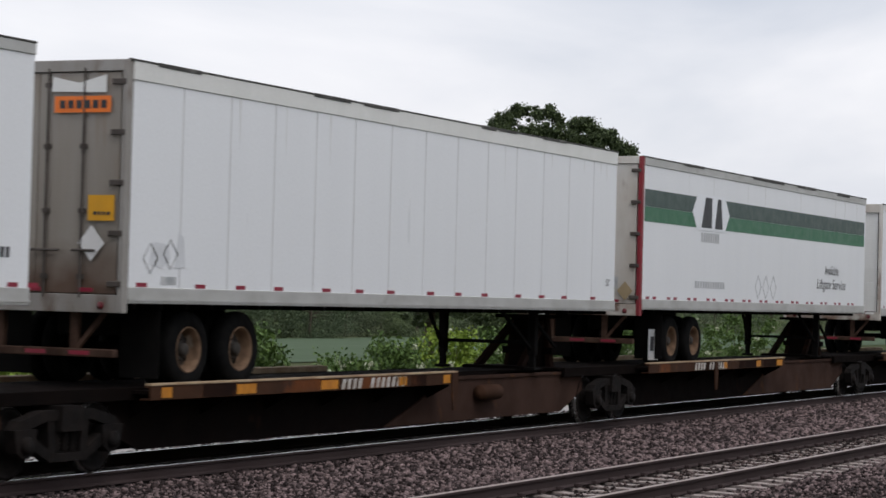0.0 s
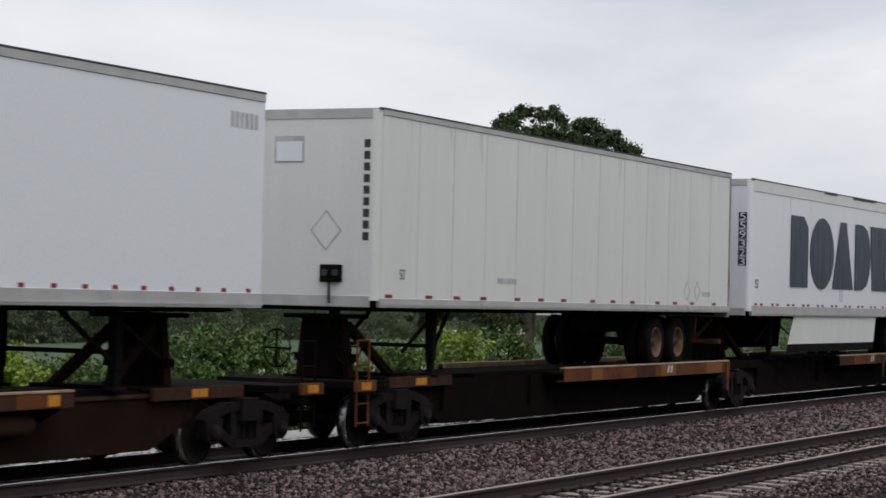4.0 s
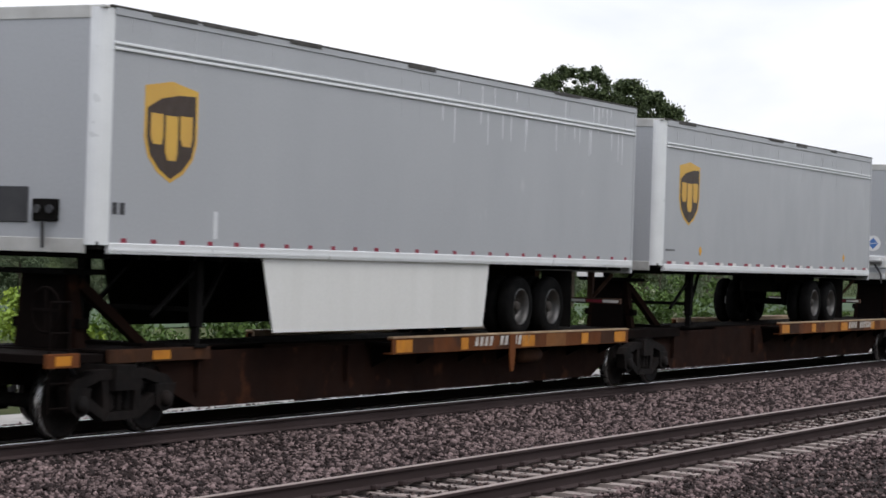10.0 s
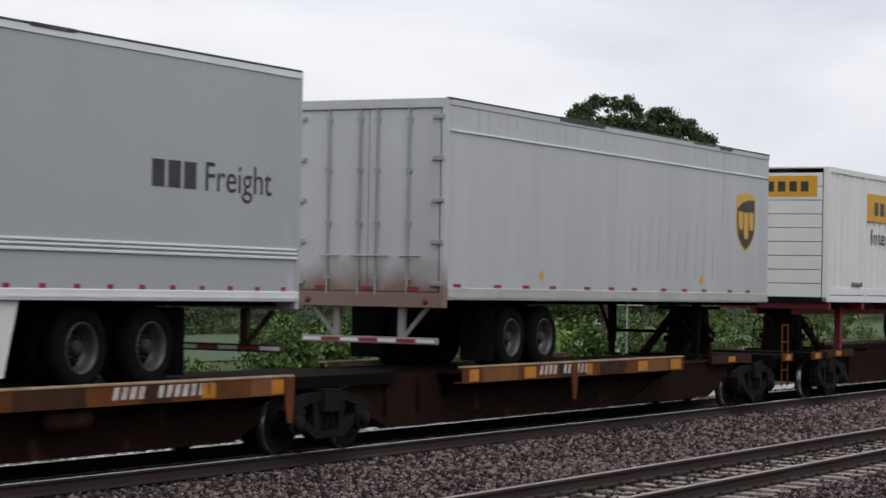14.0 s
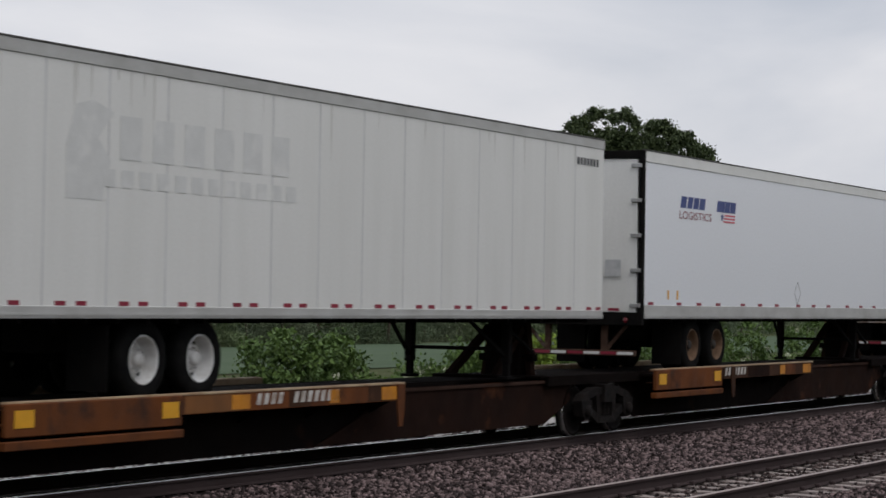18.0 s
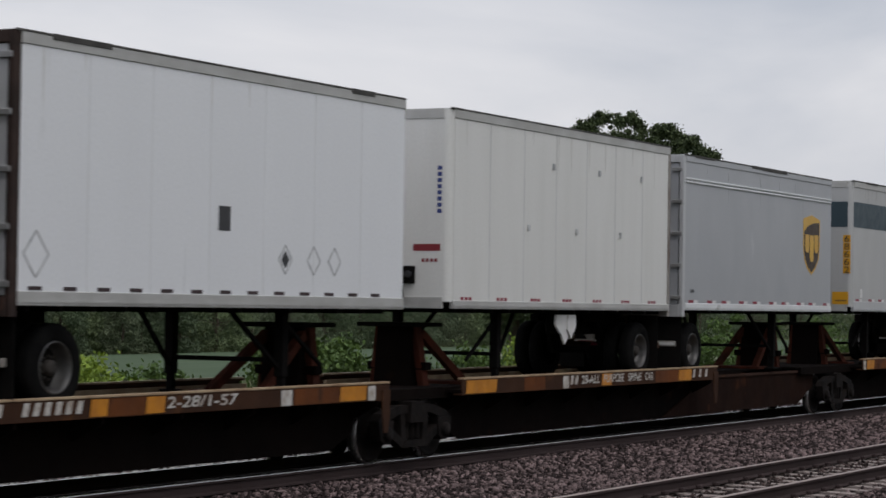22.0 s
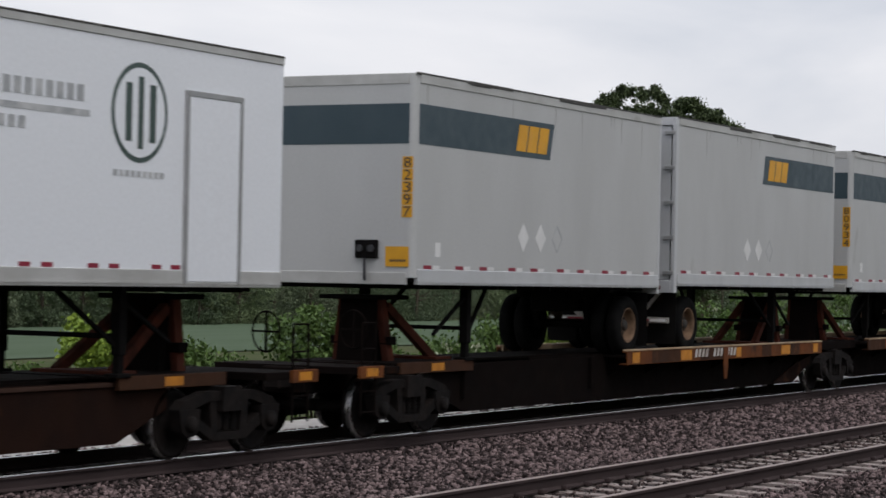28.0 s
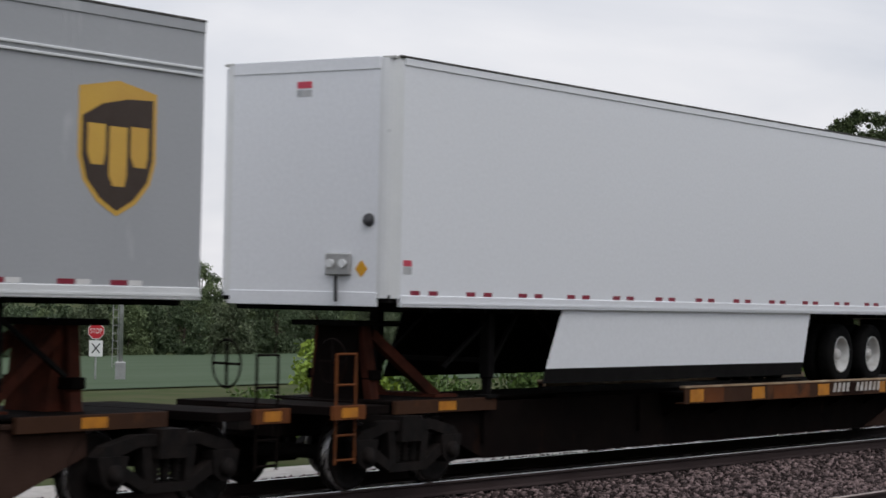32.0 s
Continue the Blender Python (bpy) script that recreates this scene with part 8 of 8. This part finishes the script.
def marks(t):
    bars_row(t, 7.8, 4.08, 4.3, 0.18, 24, FADED)
    sticker("blue_line", [rect(7.8, 12.15, 3.92, 3.99)], FADED, t)
    bars_row(t, 9.4, 3.72, 1.7, 0.13, 10, FADED)
    oval = [(13.08 + 0.54 * math.cos(math.tau * i / 28), 4.03 + 0.57 * math.sin(math.tau * i / 28)) for i in range(28)]
    oval2 = [(13.08 + 0.48 * math.cos(math.tau * i / 28), 4.03 + 0.51 * math.sin(math.tau * i / 28)) for i in range(28)]
    sticker("oval", [oval], DGREEN, t, label="dark oval rim")
    sticker("oval_field", [oval2], CLEAN, t, lift=0.008)
    sticker("oval_mark", [rect(12.8, 12.92, 3.7, 4.36), rect(13.04, 13.14, 3.62, 4.44), rect(13.26, 13.38, 3.7, 4.36)], DGREEN, t, lift=0.012)
    bars_row(t, 12.6, 3.3, 1.0, 0.07, 9, FADED)
    part("side_door", Shape().box(14.03, 15.1, -0.03, 0.0, 2.12, 4.3, 0.01), CLEAN, t, "narrow side door")
    part("side_door_frame", Shape().box(13.97, 14.03, -0.036, 0.0, 2.1, 4.36).box(15.1, 15.16, -0.036, 0.0, 2.1, 4.36).box(14.03, 15.1, -0.036, 0.0, 4.3, 4.36), STEEL, t)
    ring = [(0.72 + 0.3 * math.cos(math.tau * i / 24), 3.85 + 0.3 * math.sin(math.tau * i / 24)) for i in range(24)]
    ring2 = [(0.72 + 0.25 * math.cos(math.tau * i / 24), 3.85 + 0.25 * math.sin(math.tau * i / 24)) for i in range(24)]
    sticker("round_emblem", [ring], DGREEN, t, "end", 0.055, "round dark emblem")
    sticker("round_field", [ring2], CLEAN, t, "end", 0.059)
    sticker("round_mark", [rect(0.55, 0.62, 3.7, 4.0), rect(0.68, 0.75, 3.68, 4.02), rect(0.82, 0.89, 3.7, 4.0)], DGREEN, t, "end", 0.063)
    sticker("poster", [rect(0.35, 0.95, 2.45, 3.45)], INK, t, "end", 0.055, "dark poster on the door")
    sticker("poster_picture", [[(0.5, 2.6), (0.62, 3.3), (0.7, 2.7)], [(0.72, 2.6), (0.85, 3.0), (0.88, 2.6)]], TEAL, t, "end", 0.059)
    sticker("yellow_notice", [rect(0.35, 0.95, 2.15, 2.42)], YELLOW, t, "end", 0.056)


on(t, marks)

old_freight(488.04, 8.7, 5.06, 2.12, "front", "82397", "short weathered silver trailer with a slate stripe and yellow blocks", RIMR, 3.42)
old_freight(497.51, 8.6, 5.12, 2.16, "rear", "", "short weathered silver trailer with a slate stripe near its nose", RIMR, 3.53)
old_freight(507.29, 8.65, 5.1, 2.09, "front", "80934", "short weathered silver trailer with a slate stripe and yellow blocks", RIMR, 3.4)
t = add("short_trailer", "short grey trailer with a gold and brown shield near its nose", 516.91, 8.4, 5.06, 2.18, "rear", style="smooth", tape="mixed", top=0.12, rim=RIMD, bars=((4.45, 0.03), (4.52, 0.03)), wheels=(0.89,), **dict(FLEET, frame_m=SILVER), **PUP)
on(t, lambda t: (shield(t, 6.6, 3.06, 1.02, 1.22), bars_row(t, 0.35, 2.5, 0.2, 0.06, 2, INK)))
t = add("short_trailer", "short grey trailer with pale shutter door and gold shield", 536.03, 8.4, 5.06, 2.18, "rear", style="smooth", tape="mixed", top=0.12, rim=RIMD, bars=((4.48, 0.03), (4.55, 0.03)), doors="shutter", wheels=(0.94,), **dict(FLEET, frame_m=SILVER, door_m=DOORG), **PUP)


def marks(t):
    shield(t, 6.54, 2.99, 1.13, 1.34)
    bars_row(t, 0.35, 2.5, 0.2, 0.06, 2, INK)
    part("lower_plate", Shape().box(-0.0, 0.03, 0.86, 1.84, 1.36, 2.05, 0.006), SILVER, t, "pale plate under the shutter")
    part("rear_bolster", Shape().box(-0.07, 0.06, 0.06, W - 0.06, 2.03, 2.25, 0.01), SILVER, t, "broad metal sill under the shutter")
    for k in range(9):
        m = REFR if k % 2 else REFW
        part("rear_tape", shared("rear_tape", lambda: Shape().box(0, 0.003, 0, 0.22, 0, 0.05), m), m, t, m=pose(-0.056, 0.14 + 0.257 * k, 2.27))
    for y in (0.76, 1.84):
        part("guard_post", Shape().box(-0.075, 0.0, y, y + 0.1, 1.3, 2.03, 0.008), BRIGHT, t, "pale guard post")
    part("round_hole", Shape().turned([(0, -0.01), (0.04, 0.0)], (0, 0, 0), 12), INK, t, m=pose(0.0, 0.2, 4.4, 0, 0, -90))
    sticker("plate_bars", [rect(1.15, 1.45, 1.78, 1.9)], FADED, t, "end", 0.026)


on(t, marks)
t = add("box_trailer", "new smooth white trailer with rounded nose and white skirt", 547.82, 16.15, 5.06, 2.14, "front", skin=CLEAN, style="smooth", top=0.1, rail=CLEAN, tape="pairs", rim=RIMW, low=0.14, low_m=CLEAN, skirt=(3.46, 11.18, 3.93, 11.47, True), post=BRIGHT, joint=CLEAN, wheels=(12.85, 14.11))


def marks(t):
    for z in (2.62,):
        sticker("red_label", [rect(0.25, 0.42, z, z + 0.07)], PINK, t)
        sticker("dark_label", [rect(0.25, 0.42, z - 0.09, z - 0.01)], FADED, t)
    sticker("red_label", [rect(1.2, 1.42, 4.72, 4.8)], PINK, t, "end")
    sticker("dark_label", [rect(1.2, 1.42, 4.62, 4.7)], FADED, t, "end")
    part("round_cap", Shape().turned([(0, -0.03), (0.07, -0.025), (0.08, 0)], (0, 0, 0), 16), INK, t, "round black cap", pose(-0.01, 0.32, 3.15, 0, 0, -90))
    diamond(t, 0.42, 2.58, 0.09, YELLOW, "end")


on(t, marks)

# ---- the cars under them: each unit carries the trailers between its two bogies
units = [(a, b) for a, b in zip(BOGIES, BOGIES[1:]) if a not in BREAKS]
for i, (xa, xb) in enumerate(units):
    load = [(x0, L, e) for _, x0, L, e in A if xa - 1.5 < x0 + L / 2 < xb + 1.5]
    hitches = []
    if not load:
        sa, sb = xa + 8.0, xb - 1.0
    elif len(load) == 1:
        x0, L, e = load[0]
        if L < 10:
            sa, sb = x0 - 8.5, x0 + 1.9
            hitches = [(x0 + L - 0.9, -1)]
            hitches.append((x0 - 9.1, 2))
        elif e == "rear":
            sa, sb = x0 + 0.75, x0 + 9.6
            hitches = [(x0 + L - 0.9, -1)]
        else:
            sa, sb = x0 + 7.4, x0 + 16.4
            hitches = [(x0 + 0.9, 1)]
    else:
        (x0, L0, _), (x1, L1, _) = load
        da, db = {391.05: (0.6, 11.1), 410.21: (1.1, 11.05), 507.29: (1.5, 11.1)}.get(x0, (7.6, 17.6))
        sa, sb = x0 + da, x0 + db
        sb = min(sb, xb - 0.4)
        hitches = [(x0 + 0.9, 1), (x1 + L1 - 0.9, -1)]
    rail_car(xa, xb, max(xa + 0.6, sa), min(xb - 0.4, sb), hitches, i == 0 or round(xa, 2) not in {round(u[1], 2) for u in units}, xb in BREAKS, i, box_at=(xa + xb) / 2 + 3.4 if i % 3 == 1 else None,
             deep=(sa - 0.1, sa + 3.2) if 278 < xa < 367 else None)


def motions():
    """Runs the whole train along the line and turns its wheels while they are near."""
    for ob, x0, y, z in MOVING:
        walk(ob, [(0.0, pose(x0, y, z)), (CLIP, pose(x0 - SPEED * CLIP, y, z))])
    step = 1 / FPS
    turn = math.degrees(SPEED / 0.425) * step
    for ws, x, xb in SPINNING:
        t0 = max(0, int((xb - 62) / SPEED * FPS))
        t1 = min(int(CLIP * FPS), int((xb - 10) / SPEED * FPS) + 1)
        if t1 <= t0:
            continue
        rows = [(k * step, pose(x, 0, 0.425, 0, -turn * (k - t0), 0)) for k in range(t0, t1 + 1)]
        if t0 > 0:
            rows.insert(0, (0.0, rows[0][1]))
        if t1 < CLIP * FPS:
            rows.append((CLIP, rows[-1][1]))
        walk(ws, rows)


motions()
